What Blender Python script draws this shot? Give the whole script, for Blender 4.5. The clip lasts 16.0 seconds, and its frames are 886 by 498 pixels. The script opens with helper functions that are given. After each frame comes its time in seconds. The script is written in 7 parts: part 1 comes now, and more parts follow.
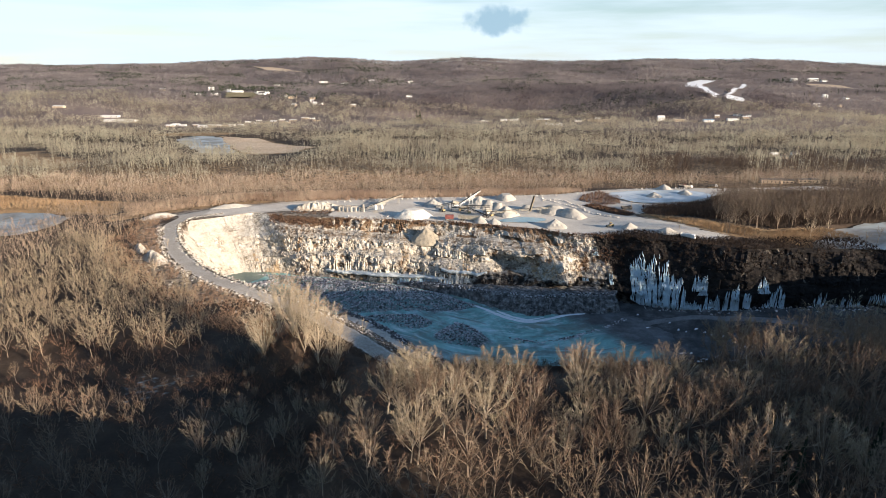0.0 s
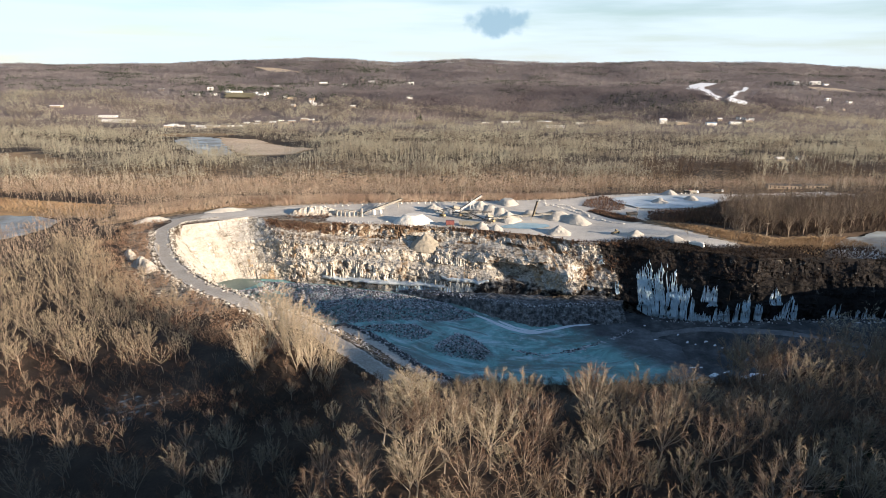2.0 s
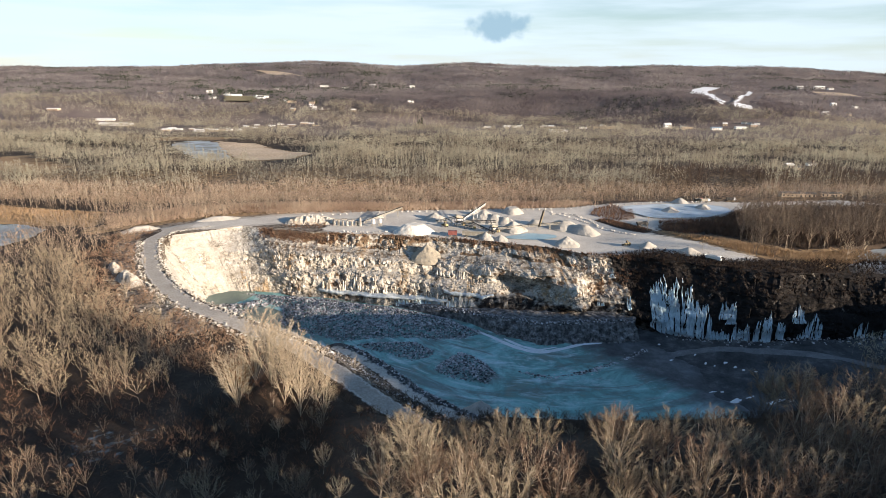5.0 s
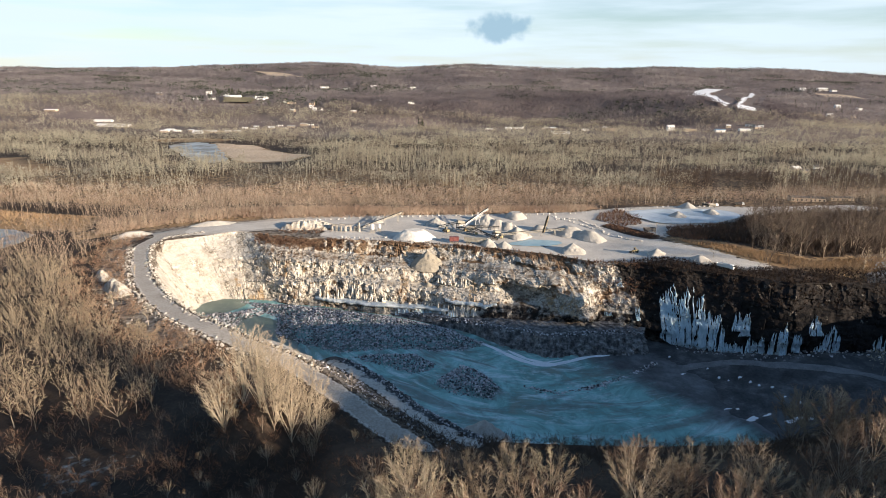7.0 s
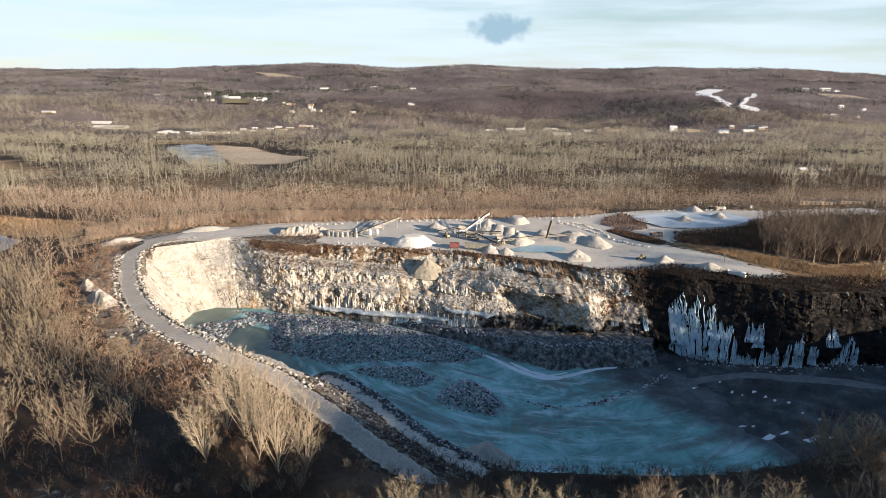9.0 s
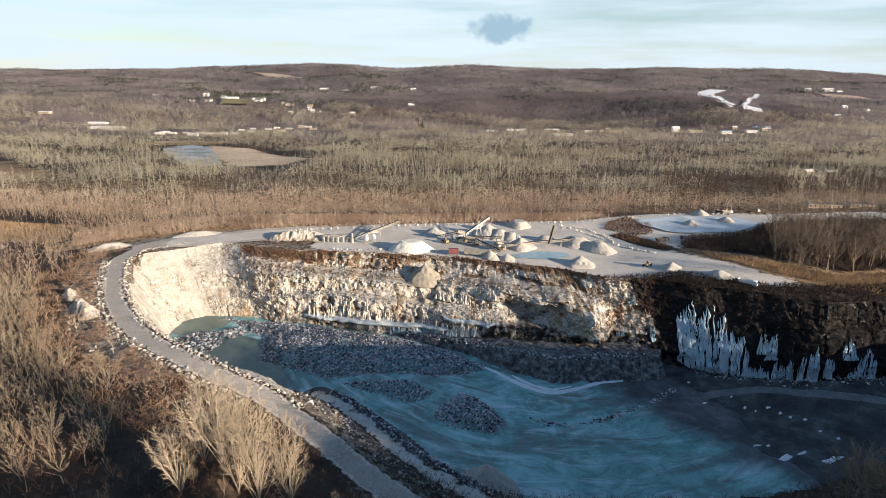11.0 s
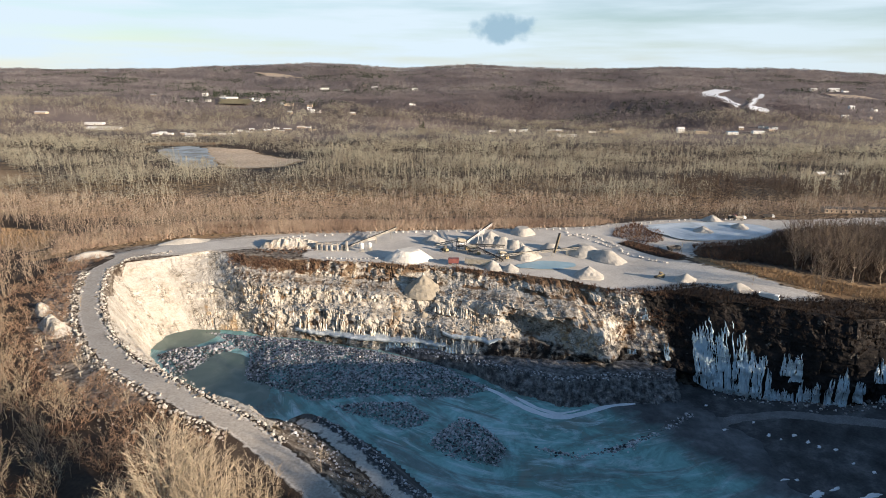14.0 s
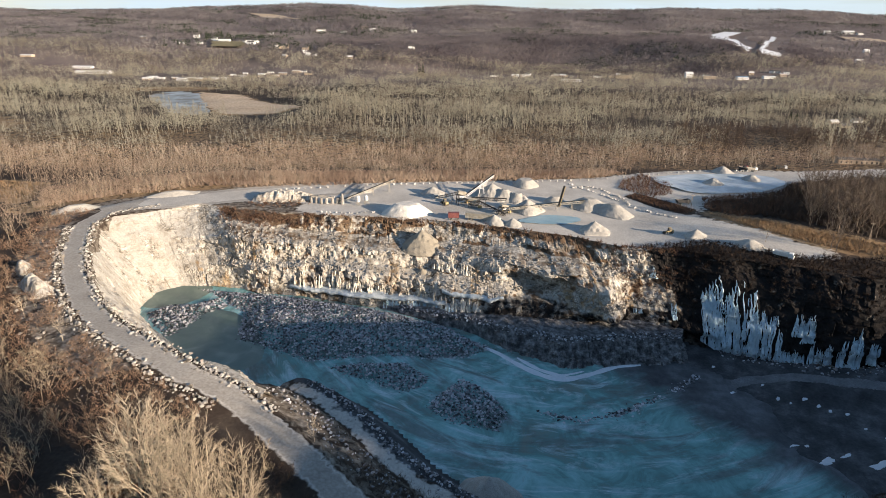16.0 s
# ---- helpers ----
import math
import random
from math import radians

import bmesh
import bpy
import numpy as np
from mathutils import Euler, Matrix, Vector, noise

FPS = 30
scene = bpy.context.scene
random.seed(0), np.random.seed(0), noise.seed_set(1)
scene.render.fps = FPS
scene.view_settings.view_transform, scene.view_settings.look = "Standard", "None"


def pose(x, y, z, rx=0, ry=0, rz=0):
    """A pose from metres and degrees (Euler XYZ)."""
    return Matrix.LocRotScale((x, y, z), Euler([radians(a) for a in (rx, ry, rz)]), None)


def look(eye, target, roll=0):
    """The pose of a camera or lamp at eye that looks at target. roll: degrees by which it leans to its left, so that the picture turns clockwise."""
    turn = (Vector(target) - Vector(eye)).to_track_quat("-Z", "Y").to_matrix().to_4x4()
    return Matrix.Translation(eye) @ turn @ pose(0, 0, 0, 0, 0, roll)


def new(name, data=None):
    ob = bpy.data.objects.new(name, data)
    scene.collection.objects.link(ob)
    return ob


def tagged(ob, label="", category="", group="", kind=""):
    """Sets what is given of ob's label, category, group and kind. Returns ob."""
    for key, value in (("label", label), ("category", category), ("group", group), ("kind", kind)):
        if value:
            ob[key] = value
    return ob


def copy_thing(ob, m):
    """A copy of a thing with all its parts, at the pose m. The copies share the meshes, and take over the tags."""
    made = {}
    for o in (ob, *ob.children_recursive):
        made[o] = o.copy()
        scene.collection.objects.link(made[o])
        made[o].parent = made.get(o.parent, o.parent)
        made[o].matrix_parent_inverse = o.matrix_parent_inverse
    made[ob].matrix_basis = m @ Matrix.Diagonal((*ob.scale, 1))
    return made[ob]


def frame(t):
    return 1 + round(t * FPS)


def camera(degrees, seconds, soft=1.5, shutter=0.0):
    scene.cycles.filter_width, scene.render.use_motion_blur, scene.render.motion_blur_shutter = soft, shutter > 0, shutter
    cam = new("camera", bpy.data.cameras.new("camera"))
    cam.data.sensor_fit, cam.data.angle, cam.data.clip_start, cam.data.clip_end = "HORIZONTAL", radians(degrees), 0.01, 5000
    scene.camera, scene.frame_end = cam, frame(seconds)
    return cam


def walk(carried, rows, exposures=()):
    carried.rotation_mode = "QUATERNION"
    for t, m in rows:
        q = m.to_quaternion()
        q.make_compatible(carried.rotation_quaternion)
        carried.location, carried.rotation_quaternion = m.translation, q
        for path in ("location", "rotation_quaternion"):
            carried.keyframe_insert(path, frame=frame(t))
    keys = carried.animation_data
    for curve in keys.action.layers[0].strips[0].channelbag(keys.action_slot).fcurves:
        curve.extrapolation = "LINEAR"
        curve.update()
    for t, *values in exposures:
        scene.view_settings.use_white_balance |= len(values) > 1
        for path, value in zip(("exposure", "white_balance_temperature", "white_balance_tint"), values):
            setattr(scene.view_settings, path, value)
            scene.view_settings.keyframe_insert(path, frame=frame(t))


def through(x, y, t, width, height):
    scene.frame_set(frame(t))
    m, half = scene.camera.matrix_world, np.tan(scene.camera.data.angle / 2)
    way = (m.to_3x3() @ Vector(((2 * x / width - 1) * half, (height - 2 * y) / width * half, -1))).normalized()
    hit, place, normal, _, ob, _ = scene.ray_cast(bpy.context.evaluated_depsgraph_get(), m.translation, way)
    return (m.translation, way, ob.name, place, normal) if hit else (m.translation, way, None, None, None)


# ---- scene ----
cam = camera(74.2, 16.0, soft=0.7)
PATH = [
    (0, (2.614, -3.318, 99.921), (2.537, -1.413, 99.317), 0.2),
    (1, (2.174, 2.231, 99.898), (2.097, 4.137, 99.295), 0.3),
    (2, (1.739, 8.082, 99.922), (1.663, 9.988, 99.322), 0.5),
    (3, (1.198, 13.987, 99.891), (1.121, 15.894, 99.294), 0.6),
    (4, (0.637, 19.939, 99.799), (0.559, 21.847, 99.206), 0.6),
    (6.5, (-0.705, 35.126, 99.338), (-0.785, 37.037, 98.752), 0.7),
    (7.5, (-0.98, 41.116, 99.23), (-1.061, 43.027, 98.645), 0.7),
    (9, (-0.981, 50.291, 99.022), (-1.064, 52.202, 98.439), 0.6),
    (11.5, (-0.382, 65.667, 98.624), (-0.468, 67.578, 98.042), 0.6),
    (12.5, (-0.24, 71.962, 98.516), (-0.329, 73.873, 97.933), 0.6),
    (13.5, (-0.108, 78.323, 98.338), (-0.198, 80.234, 97.755), 0.6),
    (14.5, (-0.096, 84.655, 98.101), (-0.188, 86.566, 97.52), 0.6),
    (15.5, (-0.194, 90.949, 97.87), (-0.286, 92.861, 97.29), 0.6),
    (15.6, (-0.241, 91.580, 97.848), (-0.333, 93.488, 97.257), 0.65),
    (15.7, (-0.289, 92.211, 97.826), (-0.380, 94.114, 97.221), 0.65),
    (15.8, (-0.336, 92.843, 97.804), (-0.426, 94.730, 97.154), 0.65),
    (15.9, (-0.384, 93.474, 97.782), (-0.472, 95.339, 97.070), 0.65),
    (16, (-0.431, 94.105, 97.76), (-0.518, 95.956, 97.009), 0.7),
]
walk(cam, [(t, look(eye, aim, roll)) for t, eye, aim, roll in PATH], [(0.0, 1.22), (4.0, 1.2), (9.0, 1.12), (12.5, 1.05), (16.0, 1.0)])

# ---------------------------------------------------------------- light and sky
SUN_DIR = Vector((0.875, -0.485, 0.235)).normalized()
SUN_ELEV = math.asin(SUN_DIR.z)
SUN_AZ = math.atan2(SUN_DIR.x, SUN_DIR.y)

sun_data = bpy.data.lights.new("sun", "SUN")
sun_data.energy, sun_data.angle, sun_data.color = 5.0, radians(0.5), (1.0, 0.818, 0.637)
sun = new("sun", sun_data)
sun.matrix_world = look(SUN_DIR * 100, (0, 0, 0))

world = bpy.data.worlds.new("sky")
scene.world = world
world.use_nodes = True


def build_sky():
    nt = world.node_tree
    nt.nodes.clear()
    n, link = nt.nodes.new, nt.links.new
    out, bg = n("ShaderNodeOutputWorld"), n("ShaderNodeBackground")
    sky = n("ShaderNodeTexSky")
    sky.sky_type, sky.sun_disc = "NISHITA", False
    sky.sun_elevation, sky.sun_rotation = SUN_ELEV, SUN_AZ
    sky.air_density, sky.dust_density, sky.ozone_density = 1.1, 0.1, 3.5
    bg.inputs["Strength"].default_value = 0.070
    co = n("ShaderNodeTexCoord")
    # thin high cloud, drawn out sideways
    flat = n("ShaderNodeMapping")
    flat.inputs["Scale"].default_value = (2.2, 2.2, 22.0)
    link(co.outputs["Generated"], flat.inputs["Vector"])
    veil = n("ShaderNodeTexNoise")
    veil.inputs["Scale"].default_value, veil.inputs["Detail"].default_value = 1.6, 6.0
    link(flat.outputs["Vector"], veil.inputs["Vector"])
    ramp = n("ShaderNodeValToRGB")
    ramp.color_ramp.elements[0].position, ramp.color_ramp.elements[1].position = 0.30, 0.62
    ramp.color_ramp.elements[0].color = (0.5, 0.5, 0.5, 1)
    ramp.color_ramp.elements[1].color = (1.5, 1.5, 1.5, 1)
    link(veil.outputs["Fac"], ramp.inputs["Fac"])
    mix = n("ShaderNodeMix")
    mix.data_type = "RGBA"
    mix.inputs["B"].default_value = (5.3, 6.3, 7.05, 1)
    fac = n("ShaderNodeMath")
    fac.operation = "MULTIPLY"
    sep = n("ShaderNodeSeparateXYZ")
    link(co.outputs["Generated"], sep.inputs[0])
    low = n("ShaderNodeMapRange")
    low.interpolation_type = "SMOOTHSTEP"
    low.inputs["From Min"].default_value, low.inputs["From Max"].default_value = 0.09, 0.30
    low.inputs["To Min"].default_value, low.inputs["To Max"].default_value = 0.75, 0.05
    link(sep.outputs["Z"], low.inputs["Value"])
    link(ramp.outputs["Color"], fac.inputs[0])
    # the veil thins out towards one side
    thin = n("ShaderNodeMapRange")
    thin.inputs["From Min"].default_value, thin.inputs["From Max"].default_value = -0.1, 0.65
    thin.inputs["To Min"].default_value, thin.inputs["To Max"].default_value = 1.0, 0.74
    link(sep.outputs["X"], thin.inputs["Value"])
    less = n("ShaderNodeMath")
    less.operation = "MULTIPLY"
    link(low.outputs[0], less.inputs[0])
    link(thin.outputs[0], less.inputs[1])
    link(less.outputs[0], fac.inputs[1])
    link(fac.outputs[0], mix.inputs["Factor"])
    link(sky.outputs["Color"], mix.inputs["A"])
    # the one small grey cloud over the ridge
    sub = n("ShaderNodeVectorMath")
    sub.operation = "SUBTRACT"
    sub.inputs[1].default_value = Vector((0.044, 0.994, 0.0655)).normalized()
    wob = n("ShaderNodeTexNoise")
    wob.inputs["Scale"].default_value, wob.inputs["Detail"].default_value = 38.0, 7.0
    link(co.outputs["Generated"], wob.inputs["Vector"])
    norm = n("ShaderNodeVectorMath")
    norm.operation = "NORMALIZE"
    link(co.outputs["Generated"], norm.inputs[0])
    link(norm.outputs[0], sub.inputs[0])
    sc = n("ShaderNodeVectorMath")
    sc.operation = "MULTIPLY"
    sc.inputs[1].default_value = (1 / 0.062, 1 / 0.062, 1 / 0.026)
    link(sub.outputs[0], sc.inputs[0])
    ln = n("ShaderNodeVectorMath")
    ln.operation = "LENGTH"
    link(sc.outputs[0], ln.inputs[0])
    add = n("ShaderNodeMath")
    add.operation = "MULTIPLY_ADD"
    add.inputs[1].default_value, add.inputs[2].default_value = 1.25, -0.62
    link(wob.outputs["Fac"], add.inputs[0])
    tot = n("ShaderNodeMath")
    link(ln.outputs["Value"], tot.inputs[0])
    link(add.outputs[0], tot.inputs[1])
    edge = n("ShaderNodeMapRange")
    edge.interpolation_type = "SMOOTHSTEP"
    edge.inputs["From Min"].default_value, edge.inputs["From Max"].default_value = 0.52, 0.98
    edge.inputs["To Min"].default_value, edge.inputs["To Max"].default_value = 0.95, 0.0
    link(tot.outputs[0], edge.inputs["Value"])
    mix2 = n("ShaderNodeMix")
    mix2.data_type = "RGBA"
    mix2.inputs["B"].default_value = (2.5, 3.75, 4.7, 1)
    link(edge.outputs[0], mix2.inputs["Factor"])
    link(mix.outputs["Result"], mix2.inputs["A"])
    link(mix2.outputs["Result"], bg.inputs["Color"])
    link(bg.outputs[0], out.inputs[0])


build_sky()

# ---------------------------------------------------------------- noise and mesh helpers


def hash01(ix, iy, iz, seed):
    h = (ix.astype(np.int64) * 374761393 + iy.astype(np.int64) * 668265263 + iz.astype(np.int64) * 2147483647 + seed * 974711) & 0xFFFFFFFF
    h = ((h ^ (h >> 13)) * 1274126177) & 0xFFFFFFFF
    h = ((h ^ (h >> 16)) * 2246822519) & 0xFFFFFFFF
    return ((h ^ (h >> 15)) & 0xFFFFFF) / float(0xFFFFFF)


def vnoise(x, y, z=0.0, seed=0):
    """Smooth value noise, 0 to 1, one cell a unit."""
    x, y, z = np.broadcast_arrays(np.asarray(x, float), np.asarray(y, float), np.asarray(z, float))
    ix, iy, iz = np.floor(x), np.floor(y), np.floor(z)
    fx, fy, fz = x - ix, y - iy, z - iz
    fx, fy, fz = (f * f * (3 - 2 * f) for f in (fx, fy, fz))
    tot = 0
    for a in (0, 1):
        for b in (0, 1):
            for c in (0, 1):
                w = (fx if a else 1 - fx) * (fy if b else 1 - fy) * (fz if c else 1 - fz)
                tot = tot + w * hash01(ix + a, iy + b, iz + c, seed)
    return tot


def fbm(x, y, z=0.0, seed=0, octaves=4):
    tot, amp, f, norm = 0, 1.0, 1.0, 0
    for o in range(octaves):
        tot = tot + amp * vnoise(np.asarray(x) * f, np.asarray(y) * f, np.asarray(z) * f, seed + o * 17)
        norm += amp
        amp, f = amp * 0.5, f * 2.03
    return tot / norm


def sstep(a, b, v):
    t = np.clip((np.asarray(v, float) - a) / (b - a), 0, 1)
    return t * t * (3 - 2 * t)


def mesh_arrays(name, verts, faces, material=None, smooth=False, attrs=None):
    """A mesh from arrays; faces all of one size (n x 3 or n x 4)."""
    verts, faces = np.asarray(verts, np.float32), np.asarray(faces, np.int32)
    me = bpy.data.meshes.new(name)
    k = faces.shape[1]
    me.vertices.add(len(verts))
    me.vertices.foreach_set("co", verts.ravel())
    me.loops.add(faces.size)
    me.loops.foreach_set("vertex_index", faces.ravel())
    me.polygons.add(len(faces))
    me.polygons.foreach_set("loop_start", np.arange(0, faces.size, k, dtype=np.int32))
    me.polygons.foreach_set("use_smooth", np.full(len(faces), smooth))
    for key, val in (attrs or {}).items():
        at = me.attributes.new(key, "FLOAT", "POINT")
        at.data.foreach_set("value", np.asarray(val, np.float32).ravel())
    me.update(calc_edges=True)
    me.validate()
    if material:
        me.materials.append(material)
    return me


def grid_faces(nu, nv):
    i = np.arange(nu * nv).reshape(nv, nu)
    return np.stack([i[:-1, :-1], i[:-1, 1:], i[1:, 1:], i[1:, :-1]], -1).reshape(-1, 4)


class Build:
    """Collects vertices and faces of one mesh."""

    def __init__(self):
        self.v, self.f = [], []

    def tube(self, pts, radii, n=5, cap=True):
        base = len(self.v)
        pts = [Vector(p) for p in pts]
        for i, (p, r) in enumerate(zip(pts, radii)):
            d = (pts[min(i + 1, len(pts) - 1)] - pts[max(i - 1, 0)]).normalized()
            s = d.cross(Vector((0.31, 0.95, 0.07)) if abs(d.y) < 0.8 else Vector((1, 0, 0))).normalized()
            q = d.cross(s)
            for k in range(n):
                a = 2 * math.pi * k / n
                self.v.append(p + (s * math.cos(a) + q * math.sin(a)) * r)
        for i in range(len(pts) - 1):
            for k in range(n):
                a, b = base + i * n + k, base + i * n + (k + 1) % n
                self.f.append((a, b, b + n, a + n))
        if cap:
            self.f.append(tuple(base + k for k in reversed(range(n))))
            self.f.append(tuple(base + (len(pts) - 1) * n + k for k in range(n)))

    def sliver(self, p0, p1, w):
        d = (p1 - p0)
        s = d.cross(Vector((random.uniform(-1, 1), random.uniform(-1, 1), random.uniform(-1, 1)))).normalized() * w
        b = len(self.v)
        self.v += [p0 - s, p0 + s, p1]
        self.f.append((b, b + 1, b + 2))

    def box(self, m, sx, sy, sz):
        b = len(self.v)
        for z in (-1, 1):
            for y in (-1, 1):
                for x in (-1, 1):
                    self.v.append(m @ Vector((x * sx / 2, y * sy / 2, z * sz / 2)))
        for q in ((0, 2, 3, 1), (4, 5, 7, 6), (0, 1, 5, 4), (2, 6, 7, 3), (0, 4, 6, 2), (1, 3, 7, 5)):
            self.f.append(tuple(b + i for i in q))

    def beam(self, p0, p1, w, h):
        p0, p1 = Vector(p0), Vector(p1)
        d = (p1 - p0)
        m = Matrix.Translation((p0 + p1) / 2) @ d.to_track_quat("X", "Z").to_matrix().to_4x4()
        self.box(m, d.length, w, h)

    def mesh(self, name, material, smooth=False):
        me = bpy.data.meshes.new(name)
        me.from_pydata([tuple(v) for v in self.v], [], self.f)
        me.validate()
        me.materials.append(material)
        if smooth:
            me.polygons.foreach_set("use_smooth", [True] * len(me.polygons))
        return me


def thing(name, label, category, group="", m=None):
    ob = tagged(new(name), label, category, group)
    if m is not None:
        ob.matrix_world = m
    return ob


def part(name, b, material, parent, label="", smooth=False):
    """One mesh object under a thing or a part; b is a Build or a mesh."""
    me = b if isinstance(b, bpy.types.Mesh) else b.mesh(name, material, smooth)
    ob = new(name, me)
    ob.parent = parent
    if label:
        tagged(ob, label)
    return ob


# ---------------------------------------------------------------- materials


def surface(name, stops, scale, rough=0.9, detail=8.0, bump=0.4, dist=0.1, fine=None, spec=0.2, obj_random=0.0, through=0.0, island=0.0):
    """Rock, earth and bark: a noise between colour stops at one scale, grain at a finer one, and relief."""
    mat = bpy.data.materials.new(name)
    mat.use_nodes = True
    nt = mat.node_tree
    n, link = nt.nodes.new, nt.links.new
    bsdf = nt.nodes["Principled BSDF"]
    bsdf.inputs["Roughness"].default_value = rough
    bsdf.inputs["Specular IOR Level"].default_value = spec
    geo = n("ShaderNodeNewGeometry")
    a = n("ShaderNodeTexNoise")
    a.inputs["Scale"].default_value, a.inputs["Detail"].default_value, a.inputs["Roughness"].default_value = scale, detail, 0.62
    link(geo.outputs["Position"], a.inputs["Vector"])
    ramp = n("ShaderNodeValToRGB")
    el = ramp.color_ramp.elements
    while len(el) < len(stops):
        el.new(0.5)
    for e, (p, c) in zip(el, stops):
        e.position, e.color = p, (*c, 1)
    fac = a.outputs["Fac"]
    if obj_random:
        oi = n("ShaderNodeObjectInfo")
        ma = n("ShaderNodeMath")
        ma.operation = "MULTIPLY_ADD"
        ma.inputs[1].default_value = obj_random
        link(oi.outputs["Random"], ma.inputs[0])
        link(fac, ma.inputs[2])
        mb = n("ShaderNodeMath")
        mb.operation = "SUBTRACT"
        mb.inputs[1].default_value = obj_random / 2
        link(ma.outputs[0], mb.inputs[0])
        fac = mb.outputs[0]
    if island:
        # every separate stone or twig has a tone of its own
        per = n("ShaderNodeMath")
        per.operation = "MULTIPLY_ADD"
        per.inputs[1].default_value = island
        link(geo.outputs["Random Per Island"], per.inputs[0])
        mid = n("ShaderNodeMath")
        mid.operation = "SUBTRACT"
        mid.inputs[1].default_value = island / 2
        link(fac, mid.inputs[0])
        link(mid.outputs[0], per.inputs[2])
        fac = per.outputs[0]
    link(fac, ramp.inputs["Fac"])
    b = n("ShaderNodeTexNoise")
    b.inputs["Scale"].default_value, b.inputs["Detail"].default_value = fine or scale * 9, 4.0
    link(geo.outputs["Position"], b.inputs["Vector"])
    mul = n("ShaderNodeMix")
    mul.data_type, mul.blend_type = "RGBA", "OVERLAY"
    mul.inputs["Factor"].default_value = 0.55
    link(ramp.outputs["Color"], mul.inputs["A"])
    link(b.outputs["Fac"], mul.inputs["B"])
    link(mul.outputs["Result"], bsdf.inputs["Base Color"])
    if through:
        # a loose cloud of twigs lets part of the light through
        tr, ms = n("ShaderNodeBsdfTranslucent"), n("ShaderNodeMixShader")
        ms.inputs[0].default_value = through
        link(mul.outputs["Result"], tr.inputs["Color"])
        link(bsdf.outputs[0], ms.inputs[1])
        link(tr.outputs[0], ms.inputs[2])
        link(ms.outputs[0], nt.nodes["Material Output"].inputs["Surface"])
    if bump:
        bp = n("ShaderNodeBump")
        bp.inputs["Strength"].default_value, bp.inputs["Distance"].default_value = bump, dist
        link(b.outputs["Fac"], bp.inputs["Height"])
        link(bp.outputs["Normal"], bsdf.inputs["Normal"])
    return mat


BARK = surface("bark", [(0.3, (0.205, 0.158, 0.12)), (0.7, (0.443, 0.375, 0.29))], 0.25, bump=0, obj_random=0.35)
TWIG = surface("twig", [(0.22, (0.113, 0.074, 0.054)), (0.38, (0.203, 0.131, 0.09)), (0.5, (0.23, 0.176, 0.122)), (0.62, (0.302, 0.248, 0.171)), (0.78, (0.387, 0.333, 0.23))], 0.11, bump=0, obj_random=0.45)
WOODS = surface("bare_woods", [(0.32, (0.21, 0.175, 0.135)), (0.44, (0.335, 0.295, 0.225)), (0.55, (0.44, 0.405, 0.31)), (0.70, (0.50, 0.47, 0.36))], 0.02, fine=0.5, bump=0, through=0.5, island=0.1)
# greyed and cooled: distance haze is put into the colour
WOODS_FAR = surface("bare_woods_far", [(0.34, (0.125, 0.108, 0.115)), (0.46, (0.20, 0.177, 0.178)), (0.56, (0.27, 0.242, 0.235)), (0.68, (0.345, 0.312, 0.29))], 0.006, fine=0.03, bump=0, through=0.5, island=0.06)
WOODS_FRONT = surface("front_hill_woods", [(0.34, (0.115, 0.098, 0.105)), (0.5, (0.175, 0.152, 0.157)), (0.66, (0.245, 0.215, 0.205))], 0.006, fine=0.03, bump=0, through=0.5, island=0.08)
# darker copy of bare_woods: deep shade is put into the colour
WOODS_SHADE = surface("brown_woods", [(0.32, (0.057, 0.039, 0.03)), (0.5, (0.089, 0.064, 0.048)), (0.70, (0.131, 0.1, 0.074))], 0.03, fine=0.5, bump=0)
CONIFER = surface("conifer_needles", [(0.3, (0.018, 0.027, 0.017)), (0.7, (0.042, 0.056, 0.030))], 0.5, bump=0)
STONE = surface("broken_limestone", [(0.25, (0.156, 0.144, 0.125)), (0.6, (0.359, 0.335, 0.296)), (0.8, (0.484, 0.452, 0.398))], 0.5, bump=0.5, dist=0.15, obj_random=0.3, island=0.45)
GRAVEL = surface("crushed_stone", [(0.3, (0.355, 0.337, 0.302)), (0.7, (0.497, 0.47, 0.418))], 0.35, bump=0.3, dist=0.1, fine=4)
SAND = surface("stone_sand", [(0.3, (0.281, 0.25, 0.195)), (0.7, (0.374, 0.335, 0.265))], 0.3, bump=0.3, dist=0.1, fine=4)
STEEL = surface("weathered_steel", [(0.3, (0.255, 0.23, 0.178)), (0.7, (0.425, 0.399, 0.34))], 0.6, rough=0.6, bump=0.1, spec=0.4)
DARK_STEEL = surface("dark_steel", [(0.3, (0.04, 0.04, 0.04)), (0.7, (0.12, 0.11, 0.10))], 0.6, rough=0.6, bump=0.1, spec=0.4)
WHITE_PAINT = surface("white_paint", [(0.3, (0.66, 0.66, 0.64)), (0.7, (0.80, 0.80, 0.78))], 0.3, rough=0.6, bump=0)
GREY_ROOF = surface("roof_shingle", [(0.3, (0.09, 0.085, 0.08)), (0.7, (0.17, 0.16, 0.15))], 0.3, bump=0)
RED_PAINT = surface("red_paint", [(0.3, (0.17, 0.06, 0.055)), (0.7, (0.25, 0.10, 0.09))], 0.5, rough=0.5, bump=0)
YELLOW_PAINT = surface("yellow_paint", [(0.3, (0.34, 0.26, 0.13)), (0.7, (0.46, 0.37, 0.20))], 0.5, rough=0.5, bump=0)
